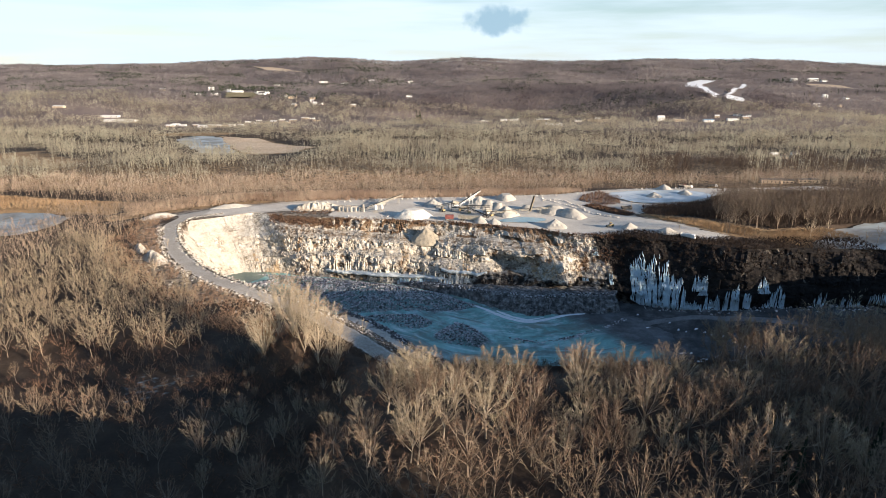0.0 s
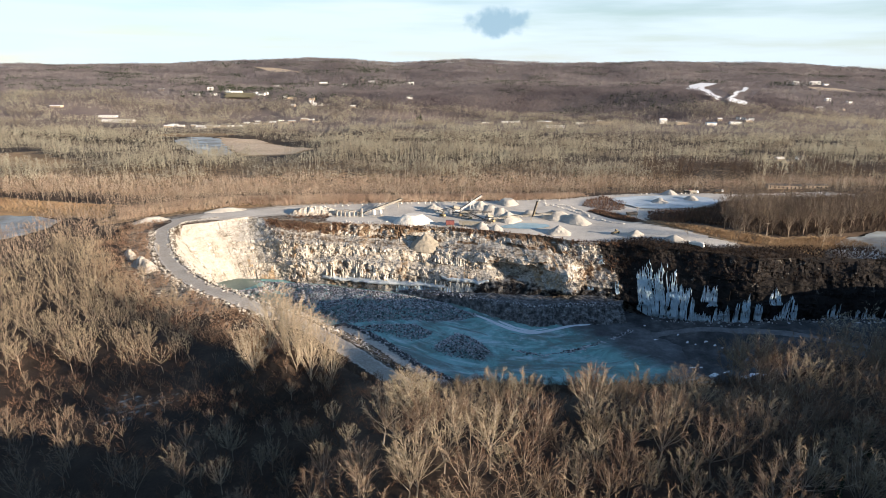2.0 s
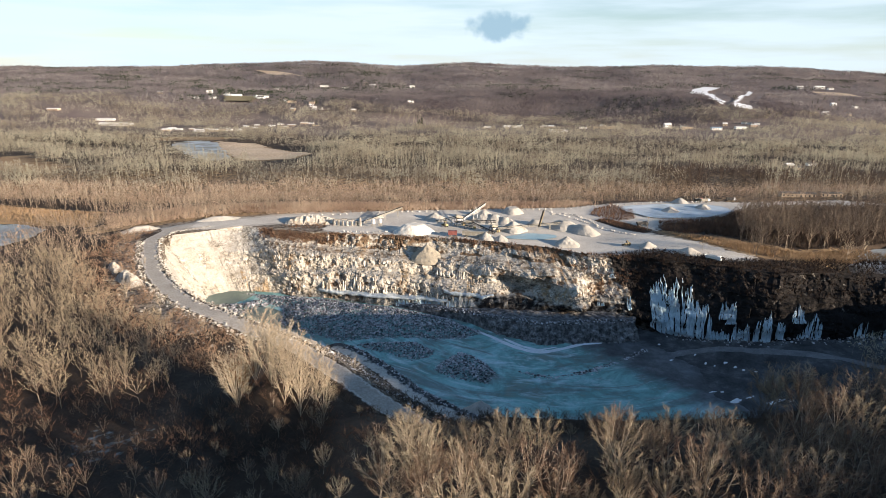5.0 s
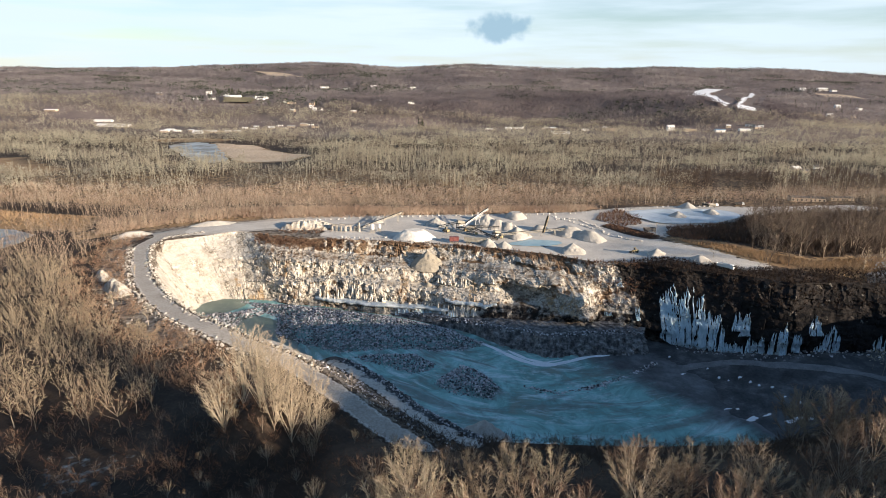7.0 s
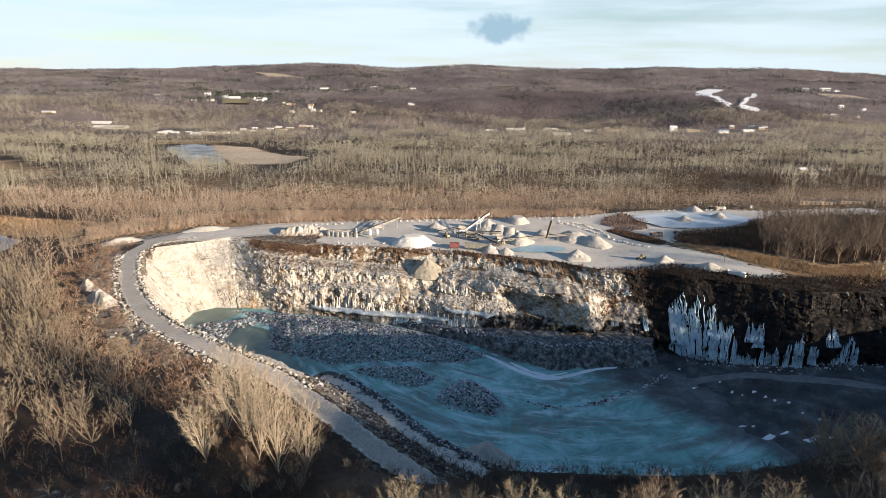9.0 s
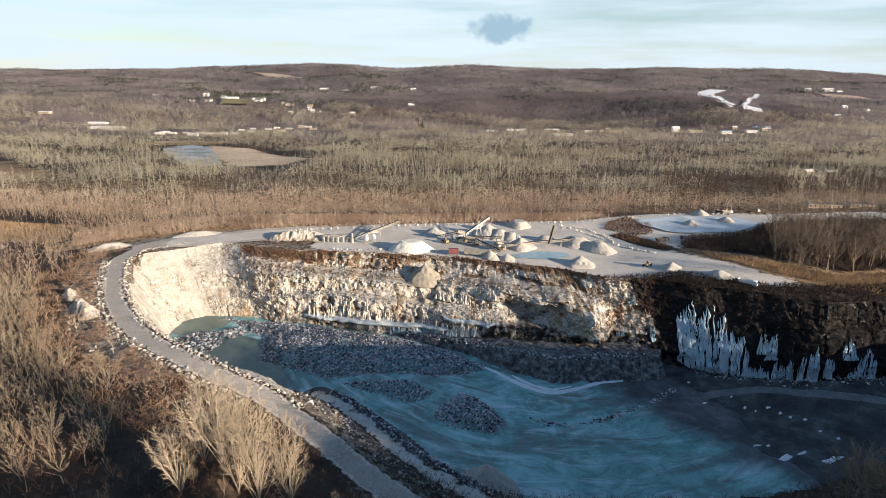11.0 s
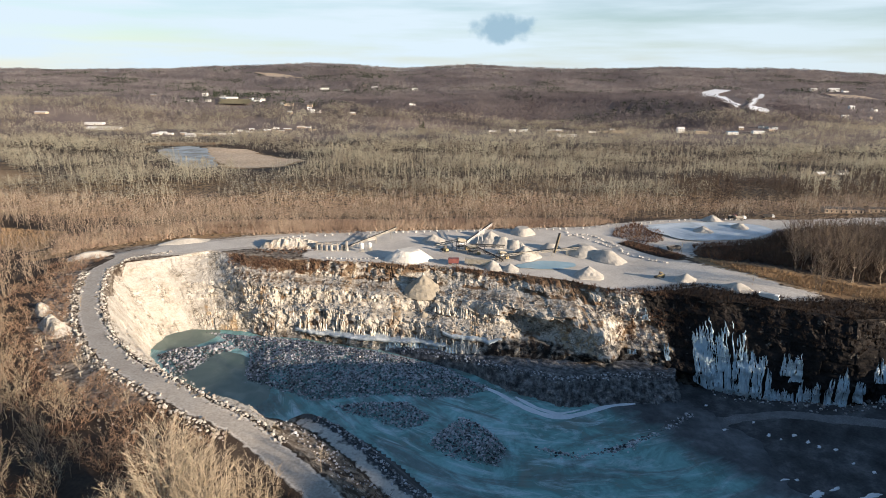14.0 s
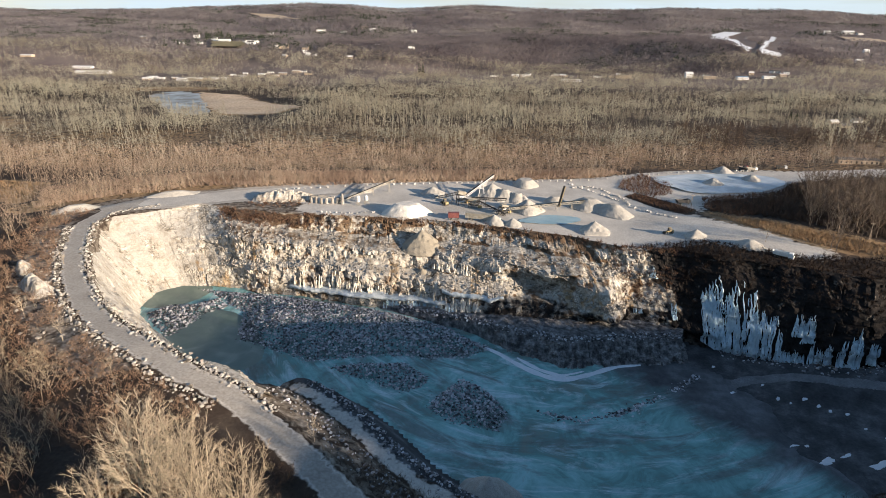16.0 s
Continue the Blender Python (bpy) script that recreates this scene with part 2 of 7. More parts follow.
TAN_WALL = surface("tan_wall", [(0.3, (0.42, 0.33, 0.24)), (0.7, (0.52, 0.43, 0.33))], 0.3, bump=0)
BLUE_ROOF = surface("blue_metal_roof", [(0.3, (0.13, 0.22, 0.33)), (0.7, (0.20, 0.30, 0.42))], 0.3, rough=0.5, bump=0)
RUBBER = surface("rubber", [(0.3, (0.02, 0.02, 0.02)), (0.7, (0.04, 0.04, 0.04))], 2.0, bump=0)
SNOW = surface("packed_snow", [(0.3, (0.72, 0.75, 0.78)), (0.7, (0.86, 0.88, 0.90))], 0.08, rough=0.6, bump=0.2, dist=0.1)


def glassy(name, rgb, rough):
    mat = bpy.data.materials.new(name)
    mat.use_nodes = True
    p = mat.node_tree.nodes["Principled BSDF"]
    p.inputs["Base Color"].default_value, p.inputs["Roughness"].default_value = (*rgb, 1), rough
    return mat


PANE = glassy("window_glass", (0.03, 0.04, 0.05), 0.1)


def blended(name, base, layers, rough=0.9, bump=0.35, dist=0.2, fine=1.2, cracks=0.0):
    """The ground: a base colour ramp, and over it other stuff by the masks kept on the mesh, with ragged edges.
    layers: (mask, colour ramp, noise scale, edge width)."""
    mat = bpy.data.materials.new(name)
    mat.use_nodes = True
    nt = mat.node_tree
    n, link = nt.nodes.new, nt.links.new
    bsdf = nt.nodes["Principled BSDF"]
    bsdf.inputs["Roughness"].default_value = rough
    bsdf.inputs["Specular IOR Level"].default_value = 0.2
    geo = n("ShaderNodeNewGeometry")

    def tone(stops, scale):
        a = n("ShaderNodeTexNoise")
        a.inputs["Scale"].default_value, a.inputs["Detail"].default_value, a.inputs["Roughness"].default_value = scale, 8.0, 0.65
        link(geo.outputs["Position"], a.inputs["Vector"])
        r = n("ShaderNodeValToRGB")
        el = r.color_ramp.elements
        while len(el) < len(stops):
            el.new(0.5)
        for e, (p, c) in zip(el, stops):
            e.position, e.color = p, (*c, 1)
        link(a.outputs["Fac"], r.inputs["Fac"])
        return r.outputs["Color"]

    col = tone(*base)
    rag = n("ShaderNodeTexNoise")
    rag.inputs["Scale"].default_value, rag.inputs["Detail"].default_value = 0.35, 7.0
    link(geo.outputs["Position"], rag.inputs["Vector"])
    if cracks:
        # open joints and shadowed breaks: thin dark lines along the folds of a drawn-out noise
        mp = n("ShaderNodeMapping")
        mp.inputs["Scale"].default_value = (1.0, 1.0, 0.9)
        link(geo.outputs["Position"], mp.inputs["Vector"])
        fold = n("ShaderNodeTexNoise")
        fold.inputs["Scale"].default_value, fold.inputs["Detail"].default_value, fold.inputs["Roughness"].default_value = cracks, 7.0, 0.7
        link(mp.outputs[0], fold.inputs["Vector"])
        off = n("ShaderNodeMath")
        off.operation = "SUBTRACT"
        off.inputs[1].default_value = 0.5
        link(fold.outputs["Fac"], off.inputs[0])
        mag = n("ShaderNodeMath")
        mag.operation = "ABSOLUTE"
        link(off.outputs[0], mag.inputs[0])
        gap = n("ShaderNodeMapRange")
        gap.inputs["From Min"].default_value, gap.inputs["From Max"].default_value = 0.004, 0.05
        gap.inputs["To Min"].default_value, gap.inputs["To Max"].default_value = 0.22, 1.0
        link(mag.outputs[0], gap.inputs["Value"])
        both = gap
        mu = n("ShaderNodeMix")
        mu.data_type, mu.blend_type = "RGBA", "MULTIPLY"
        mu.inputs["Factor"].default_value = 0.85
        link(col, mu.inputs["A"])
        link(both.outputs[0], mu.inputs["B"])
        col = mu.outputs["Result"]
    for mask, stops, scale, width in layers:
        at = n("ShaderNodeAttribute")
        at.attribute_name = mask
        ma = n("ShaderNodeMath")
        ma.operation = "ADD"
        link(at.outputs["Fac"], ma.inputs[0])
        link(rag.outputs["Fac"], ma.inputs[1])
        mr = n("ShaderNodeMapRange")
        mr.inputs["From Min"].default_value, mr.inputs["From Max"].default_value = 1.0 - width, 1.0 + width
        link(ma.outputs[0], mr.inputs["Value"])
        mx = n("ShaderNodeMix")
        mx.data_type = "RGBA"
        link(mr.outputs[0], mx.inputs["Factor"])
        link(col, mx.inputs["A"])
        link(tone(stops, scale), mx.inputs["B"])
        col = mx.outputs["Result"]
    b = n("ShaderNodeTexNoise")
    b.inputs["Scale"].default_value, b.inputs["Detail"].default_value = fine, 5.0
    link(geo.outputs["Position"], b.inputs["Vector"])
    ov = n("ShaderNodeMix")
    ov.data_type, ov.blend_type = "RGBA", "OVERLAY"
    ov.inputs["Factor"].default_value = 0.45
    link(col, ov.inputs["A"])
    link(b.outputs["Fac"], ov.inputs["B"])
    col = ov.outputs["Result"]
    height = b.outputs["Fac"]
    link(col, bsdf.inputs["Base Color"])
    bp = n("ShaderNodeBump")
    bp.inputs["Strength"].default_value, bp.inputs["Distance"].default_value = bump, dist
    link(height, bp.inputs["Height"])
    link(bp.outputs["Normal"], bsdf.inputs["Normal"])
    return mat


LITTER = ([(0.3, (0.032, 0.024, 0.018)), (0.55, (0.059, 0.043, 0.032)), (0.75, (0.101, 0.077, 0.056))], 0.06)
GROUND = blended("ground_cover", LITTER, [
    ("hillside", [(0.35, (0.128, 0.104, 0.1)), (0.65, (0.204, 0.17, 0.153))], 0.01, 0.2),
    ("straw", [(0.3, (0.211, 0.133, 0.07)), (0.7, (0.359, 0.257, 0.148))], 0.05, 0.10),
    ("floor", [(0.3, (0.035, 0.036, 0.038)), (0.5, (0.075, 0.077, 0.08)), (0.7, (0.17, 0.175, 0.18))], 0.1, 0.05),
    ("gravel", [(0.3, (0.40, 0.375, 0.335)), (0.5, (0.52, 0.49, 0.44)), (0.7, (0.62, 0.585, 0.525))], 0.05, 0.09),
    ("road", [(0.3, (0.335, 0.305, 0.265)), (0.55, (0.40, 0.37, 0.325)), (0.75, (0.45, 0.42, 0.375))], 0.12, 0.06),
    ("rubble", [(0.3, (0.115, 0.094, 0.072)), (0.55, (0.274, 0.238, 0.194)), (0.75, (0.432, 0.396, 0.338))], 0.5, 0.12),
    ("icy", [(0.35, (0.13, 0.19, 0.21)), (0.55, (0.24, 0.31, 0.34)), (0.7, (0.45, 0.52, 0.55))], 0.06, 0.16),
])
ROCK = blended("quarry_rock", ([(0.30, (0.112, 0.092, 0.068)), (0.39, (0.296, 0.256, 0.2)), (0.48, (0.48, 0.44, 0.372)), (0.62, (0.623, 0.592, 0.527)), (0.74, (0.416, 0.352, 0.264))], 0.22), [
    ("white", [(0.3, (0.284, 0.25, 0.199)), (0.42, (0.399, 0.366, 0.311)), (0.55, (0.467, 0.44, 0.389)), (0.72, (0.508, 0.484, 0.433))], 0.2, 0.12),
    ("rust", [(0.3, (0.288, 0.176, 0.08)), (0.7, (0.416, 0.288, 0.144))], 0.3, 0.2),
    ("brush", [(0.3, (0.08, 0.052, 0.032)), (0.7, (0.192, 0.128, 0.08))], 0.5, 0.15),
    # shade of the far wall and lower tier, painted near black
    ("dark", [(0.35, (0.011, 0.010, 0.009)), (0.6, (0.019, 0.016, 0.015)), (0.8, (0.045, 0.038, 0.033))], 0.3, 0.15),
], bump=0.5, dist=0.4, fine=1.3, cracks=0.30)


def ice_material(name, stops, scale, rough, stretch=(1, 1, 1)):
    mat = bpy.data.materials.new(name)
    mat.use_nodes = True
    nt = mat.node_tree
    n, link = nt.nodes.new, nt.links.new
    bsdf = nt.nodes["Principled BSDF"]
    geo, mp = n("ShaderNodeNewGeometry"), n("ShaderNodeMapping")
    mp.inputs["Scale"].default_value = stretch
    link(geo.outputs["Position"], mp.inputs["Vector"])
    a = n("ShaderNodeTexNoise")
    a.inputs["Scale"].default_value, a.inputs["Detail"].default_value, a.inputs["Roughness"].default_value = scale, 9.0, 0.6
    a.inputs["Distortion"].default_value = 0.7
    link(mp.outputs["Vector"], a.inputs["Vector"])
    r = n("ShaderNodeValToRGB")
    el = r.color_ramp.elements
    while len(el) < len(stops):
        el.new(0.5)
    for e, (p, c) in zip(el, stops):
        e.position, e.color = p, (*c, 1)
    link(a.outputs["Fac"], r.inputs["Fac"])
    link(r.outputs["Color"], bsdf.inputs["Base Color"])
    bsdf.inputs["Roughness"].default_value = rough
    bp = n("ShaderNodeBump")
    bp.inputs["Strength"].default_value, bp.inputs["Distance"].default_value = 0.25, 0.1
    link(a.outputs["Fac"], bp.inputs["Height"])
    link(bp.outputs["Normal"], bsdf.inputs["Normal"])
    return mat


FALL_ICE = ice_material("hanging_ice", [(0.3, (0.48, 0.63, 0.70)), (0.6, (0.72, 0.84, 0.90)), (0.8, (0.50, 0.56, 0.56))], 0.9, 0.6, (1, 1, 0.35))
GREEN_ICE = ice_material("green_pond_ice", [(0.3, (0.11, 0.17, 0.15)), (0.55, (0.17, 0.23, 0.195)), (0.72, (0.24, 0.30, 0.26))], 0.09, 0.45)
MARSH_ICE = ice_material("marsh_ice", [(0.35, (0.16, 0.14, 0.11)), (0.48, (0.26, 0.28, 0.28)), (0.6, (0.36, 0.42, 0.45)), (0.75, (0.52, 0.57, 0.60))], 0.035, 0.6)

# ---------------------------------------------------------------- the plan of the quarry
FLOOR_Z = -31.0
# rim of the pit at the back, from the road on one side to the far end of the dark wall
RIM = np.array([(-57, 231), (-79, 240), (-104, 251), (-123, 265), (-142, 286), (-157, 306), (-176, 337), (-186, 362), (-167, 373), (-146, 389), (-124, 384), (-97, 377), (-60, 376), (-22, 373),
                (14, 364), (47, 352), (67, 338), (90, 334), (105, 326), (132, 317), (156, 306), (186, 311), (230, 312), (268, 292)], float)
# foot of that wall, station by station
TOE = np.array([(-53, 250), (-72, 262), (-97, 280), (-115, 294), (-132, 306), (-146, 318), (-150, 331), (-149, 342), (-141, 350), (-128, 352), (-110, 349), (-90, 343), (-58, 339), (-18, 331),
                (12, 321), (52, 313), (70, 316), (89, 315), (104, 309), (125, 296), (146, 287), (177, 291), (219, 293), (250, 284)], float)
NST = len(RIM)
# rim on the wooded side, back to the road
NEAR_RIM = np.array([(275, 262), (240, 236), (190, 212), (140, 192), (95, 176), (40, 163), (0, 163), (-30, 188)], float)
NEAR_TOE = np.array([(255, 272), (225, 262), (185, 250), (140, 237), (95, 222), (45, 209), (5, 209), (-22, 222)], float)
RIM_RING = np.vstack([RIM, NEAR_RIM])
TOE_RING = np.vstack([TOE, NEAR_TOE])
# middle line of the haul road, and its height
ROAD = np.array([(-78, 425), (-130, 408), (-170, 390), (-187, 374), (-186.5, 350.5), (-170, 318), (-155.5, 296), (-138.5, 275.5), (-120, 258.5), (-102, 247), (-82, 235), (-66, 228), (-54, 219), (-40, 208), (-30, 199), (-8, 184)], float)
ROAD_Z = np.array([0, 0, 0, 0, 0.5, 0.5, 0, 0, 0, 0, -1, -2.5, -4, -5.5, -7, -10], float)
TRACK = np.array([(-54, 249), (-46, 245), (-35, 236.5), (-21, 222), (-8, 212), (10, 202)], float)
TRACK_Z = np.array([-14.5, -15.2, -16.5, -18.0, -19.0, -20.5])
ROAD_BANK = np.vstack([ROAD[10:16], TRACK[::-1]])


def in_poly(x, y, poly):
    inside = np.zeros(np.shape(x), bool)
    px, py = poly[:, 0], poly[:, 1]
    j = len(poly) - 1
    for i in range(len(poly)):
        c = (py[i] > y) != (py[j] > y)
        inside ^= c & (x < (px[j] - px[i]) * (y - py[i]) / (py[j] - py[i] + 1e-9) + px[i])
        j = i
    return inside


def seg_dist(x, y, line, closed=False, zs=None):
    """Distance to a line of points; with zs also the height carried along it at the nearest place."""
    best = np.full(np.shape(x), 1e9)
    zz = np.zeros(np.shape(x))
    m = len(line)
    for i in range(m if closed else m - 1):
        a, b = line[i], line[(i + 1) % m]
        d = b - a
        t = np.clip(((x - a[0]) * d[0] + (y - a[1]) * d[1]) / (d @ d), 0, 1)
        q = np.hypot(x - a[0] - t * d[0], y - a[1] - t * d[1])
        w = q < best
        best = np.where(w, q, best)
        if zs is not None:
            zz = np.where(w, zs[i] + (zs[(i + 1) % m] - zs[i]) * t, zz)
    return (best, zz) if zs is not None else best


RIDGE_X = np.array([-4200, -2390, -2000, -1690, -1380, -1075, -860, -680, -380, -190, -10, 200, 500, 810, 1050, 1265, 1540, 1720, 2390, 4200], float)
RIDGE_Z = np.array([70, 84, 82, 92, 108, 120, 128, 124, 104, 118, 128, 118, 110, 118, 128, 120, 124, 116, 82, 60], float)


def open_ground(x, y):
    """Height of the land as it would lie without the pit."""
    x, y = np.asarray(x, float), np.asarray(y, float)
    # wooded rise on the near side, with a hollow to one side of it
    fall = y - 0.22 * np.clip(x - 50, 0, 200) - 22 * np.exp(-((x + 55.5) / 20) ** 2)
    near = 13.0 * sstep(-62, -14, x + 0.15 * (y - 120)) * (1 - sstep(140, 186, fall))
    near = np.maximum(near, 12.5 * np.exp(-((x + 55.5) / 15) ** 2 - ((y - 174) / 15) ** 2))
    near = near - 16.0 * (1 - sstep(-52, -24, x)) * sstep(-140, -88, x) * (1 - sstep(186, 228, y)) * (1 - np.exp(-((x + 55.5) / 20) ** 2 - ((y - 174) / 20) ** 2))
    near = near * (1 - 0.9 * sstep(125, 165, x) * sstep(150, 200, y))
    # mostly unseen high wooded ground, added to the sunward side to shade the pit
    # gap lowers it where sun should reach the near trees
    gap = sstep(166, 178, .485 * x + .875 * y) * (1 - sstep(180, 197, .485 * x + .875 * y))
    near = near + (1 - .62 * gap) * (34.0 + 4.0 * (1 - sstep(102, 128, y))) * sstep(158, 200, x - 0.2 * (y - 230)) * (1 - sstep(185, 222, y)) + 12.0 * sstep(200, 250, x - 0.2 * (y - 230)) * sstep(185, 222, y) * (1 - sstep(254, 284, y))
    # an unseen ridge behind, towards the sun, added so its shade fills the hollow
    across, ahead = .485 * x + .875 * y, .875 * x - .485 * y
    near = np.maximum(near, np.clip(90 - .86 * y, 0, 50.0) * (1 - sstep(72, 90, across)) * sstep(-26, 0, ahead) * (1 - sstep(40, 100, ahead)))
    # a swell added on the slope to throw more shade into the hollow
    near = near + 9.0 * np.exp(-((across - 93) / 15) ** 2 - ((ahead + 58) / 22) ** 2)
    left = -4.0 * sstep(-190, -260, x)
    bank = 4.0 * sstep(70, 130, x) * (1 - sstep(210, 330, x)) * sstep(295, 325, y) * (1 - sstep(350, 420, y))
    plain = -5.0 * sstep(455, 520, y - 0.16 * x) - 13.0 * sstep(560, 950, y)
    u = 1350 + 90 * np.sin(x / 310 + 1.0) + 60 * np.sin(x / 133)
    hill = 46 * sstep(-110, 190, y - u) + 8 * np.sin(x / 240 + y / 300) * sstep(0, 300, y - u)
    hill = hill + 16 * sstep(2000, 2500, y)
    # a valley behind the middle hill at one side
    hill = hill - 30 * sstep(500, 900, x) * (1 - sstep(1500, 1900, x)) * sstep(1250, 1400, y) * (1 - sstep(1500, 1800, y))
    top = np.interp(x * 3300 / np.maximum(y, 500), RIDGE_X, RIDGE_Z)
    k = sstep(2100, 3300, y)
    z = near + left + bank + plain + hill
    z = z * (1 - k) + (top - 12) * k
    z = z - 120 * sstep(3350, 4200, y)
    wob = (fbm(x / 55, y / 55, 0, 3, 3) - 0.5) * 3.0 + (fbm(x / 420, y / 280, 0, 9, 3) - 0.5) * 22 * (1 - 0.85 * sstep(380, 520, x) * (1 - sstep(1150, 1350, x))) * sstep(1350, 1700, y) * (1 - 0.7 * sstep(2900, 3300, y))
    return z + wob * (1 - 0.85 * yard_mask(x, y))


YARD = np.array([(-86, 385), (-86, 424), (-60, 433), (-37, 437), (-15, 442), (13, 447), (61, 454), (79, 459), (100, 467), (132, 480), (153, 488), (191, 490), (214, 488), (300, 505), (330, 490), (250, 482), (205, 468), (182, 440),
                 (155, 430), (138, 428), (126, 416), (120, 404), (110, 392), (117, 376), (129, 363), (138, 349), (146, 339), (150, 334), (143, 333), (131, 338), (107, 352), (67, 347), (47, 356), (14, 368), (-22, 376), (-60, 380)], float)


def soft_poly(x, y, poly, width):
    d = seg_dist(x, y, poly, True)
    return np.where(in_poly(x, y, poly), 1, 1 - np.clip(d / width, 0, 1))


def yard_mask(x, y):
    near = (x > -240) & (x < 380) & (y > 280) & (y < 600)
    out = np.zeros(np.shape(x))
    if np.any(near):
        out[near] = soft_poly(x[near], y[near], YARD, 14)
    return out


def floor_z(x, y):
    return FLOOR_Z + 8.5 * sstep(98, 165, x + 0.25 * (y - 280)) + (fbm(x / 20, y / 20, 0, 6, 3) - .5) * 3.2 * sstep(70, 100, x) + (fbm(x / 14, y / 14, 0, 5, 3) - 0.5) * 0.8


def ground_z(x, y):
    x, y = np.atleast_1d(np.asarray(x, float)), np.atleast_1d(np.asarray(y, float))
    z = open_ground(x, y)
    d, rz = seg_dist(x, y, ROAD, False, ROAD_Z)
    k = 1 - sstep(6.5, 17, d)
    z = z * (1 - k) + rz * k
    c = (x > -200) & (x < 290) & (y > 180) & (y < 400)
    if np.any(c):
        xc, yc, zc = x[c], y[c], z[c]
        inside = in_poly(xc, yc, RIM_RING)
        low = in_poly(xc, yc, TOE_RING)
        dr, dt = seg_dist(xc, yc, RIM_RING, True), seg_dist(xc, yc, TOE_RING, True)
        f = np.where(low, 1.0, np.where(inside, dr / (dr + dt + 1e-6), 0.0))
        # the hidden slope lies a little behind the rock face that is built in front of it
        back = yc > 240 + 0.1 * xc
        f = np.where(back & ~low, np.clip(f * 1.0, 0, 1) ** 0.9, f)
        fz = floor_z(xc, yc)
        zz = zc * (1 - f) + fz * f
        zz = np.where(inside & ~low & (yc > 246 - 0.1 * xc * (xc > 0)), zz - 9.0 * np.sin(np.pi * np.clip(f, 0, 1)) ** 0.7, zz)
        # road and lower track cut into the near slope
        d2, rz2 = seg_dist(xc, yc, ROAD, False, ROAD_Z)
        k2 = (1 - sstep(6.0, 8.5, d2))
        zz = zz * (1 - k2) + rz2 * k2
        d3, rz3 = seg_dist(xc, yc, TRACK, False, TRACK_Z)
        between = in_poly(xc, yc, ROAD_BANK)
        zz = np.where(between & (d2 > 6), (rz2 * d3 + rz3 * d2) / (d2 + d3 + 1e-6), zz)
        zz = np.where(~between & (d3 < d2), np.maximum(zz, rz3 - 1.1 * np.maximum(d3 - 5.5, 0)), zz)
        k3 = (1 - sstep(3.2, 4.6, d3)) * (1 - k2)
        zz = zz * (1 - k3) + rz3 * k3
        z[c] = zz
    return z


def spaced(lo, hi, fine, far_lo, far_hi, grow):
    mid = list(np.arange(lo, hi + fine, fine))
    a, s = [], fine
    p = lo
    while p > far_lo:
        s *= grow
        p -= s
        a.append(p)
    b, s, p = [], fine, mid[-1]
    while p < far_hi:
        s *= grow
        p += s
        b.append(p)
    return np.array(a[::-1] + mid + b)


FROZEN_PONDS = {  # name: outline, height
    "side": (np.array([(198, 330), (215, 308), (262, 312), (330, 345), (345, 400), (300, 398), (262, 384), (238, 368)], float), -1.5),
    "left": (np.array([(-360, 360), (-300, 335), (-278, 352), (-272, 372), (-285, 398), (-340, 400)], float), -5.2),
    "marsh": (np.array([(-485, 960), (-423, 995), (-375, 900), (-308, 785), (-352, 776), (-420, 870)], float), -19.0),
}
STRAW = [np.array([(-419, 996), (-348, 976), (-280, 900), (-224, 853), (-232, 781), (-293, 774), (-370, 890)], float),
         np.array([(125, 392), (143, 378), (156, 367), (173, 352), (186, 345), (222, 352), (236, 338), (200, 326), (177, 331), (152, 345), (141, 358), (130, 374)], float),
         np.array([(-380, 395), (-290, 405), (-255, 400), (-270, 440), (-400, 470)], float),
         np.array([(-598, 788), (-516, 710), (-462, 665), (-464, 622), (-620, 640)], float),
         np.array([(-554, 1038), (-454, 1075), (-390, 1037), (-525, 1003)], float)]


DITCH = np.array([(90, 424), (97, 430), (112, 412), (119, 399), (113, 391), (103, 402)], float)


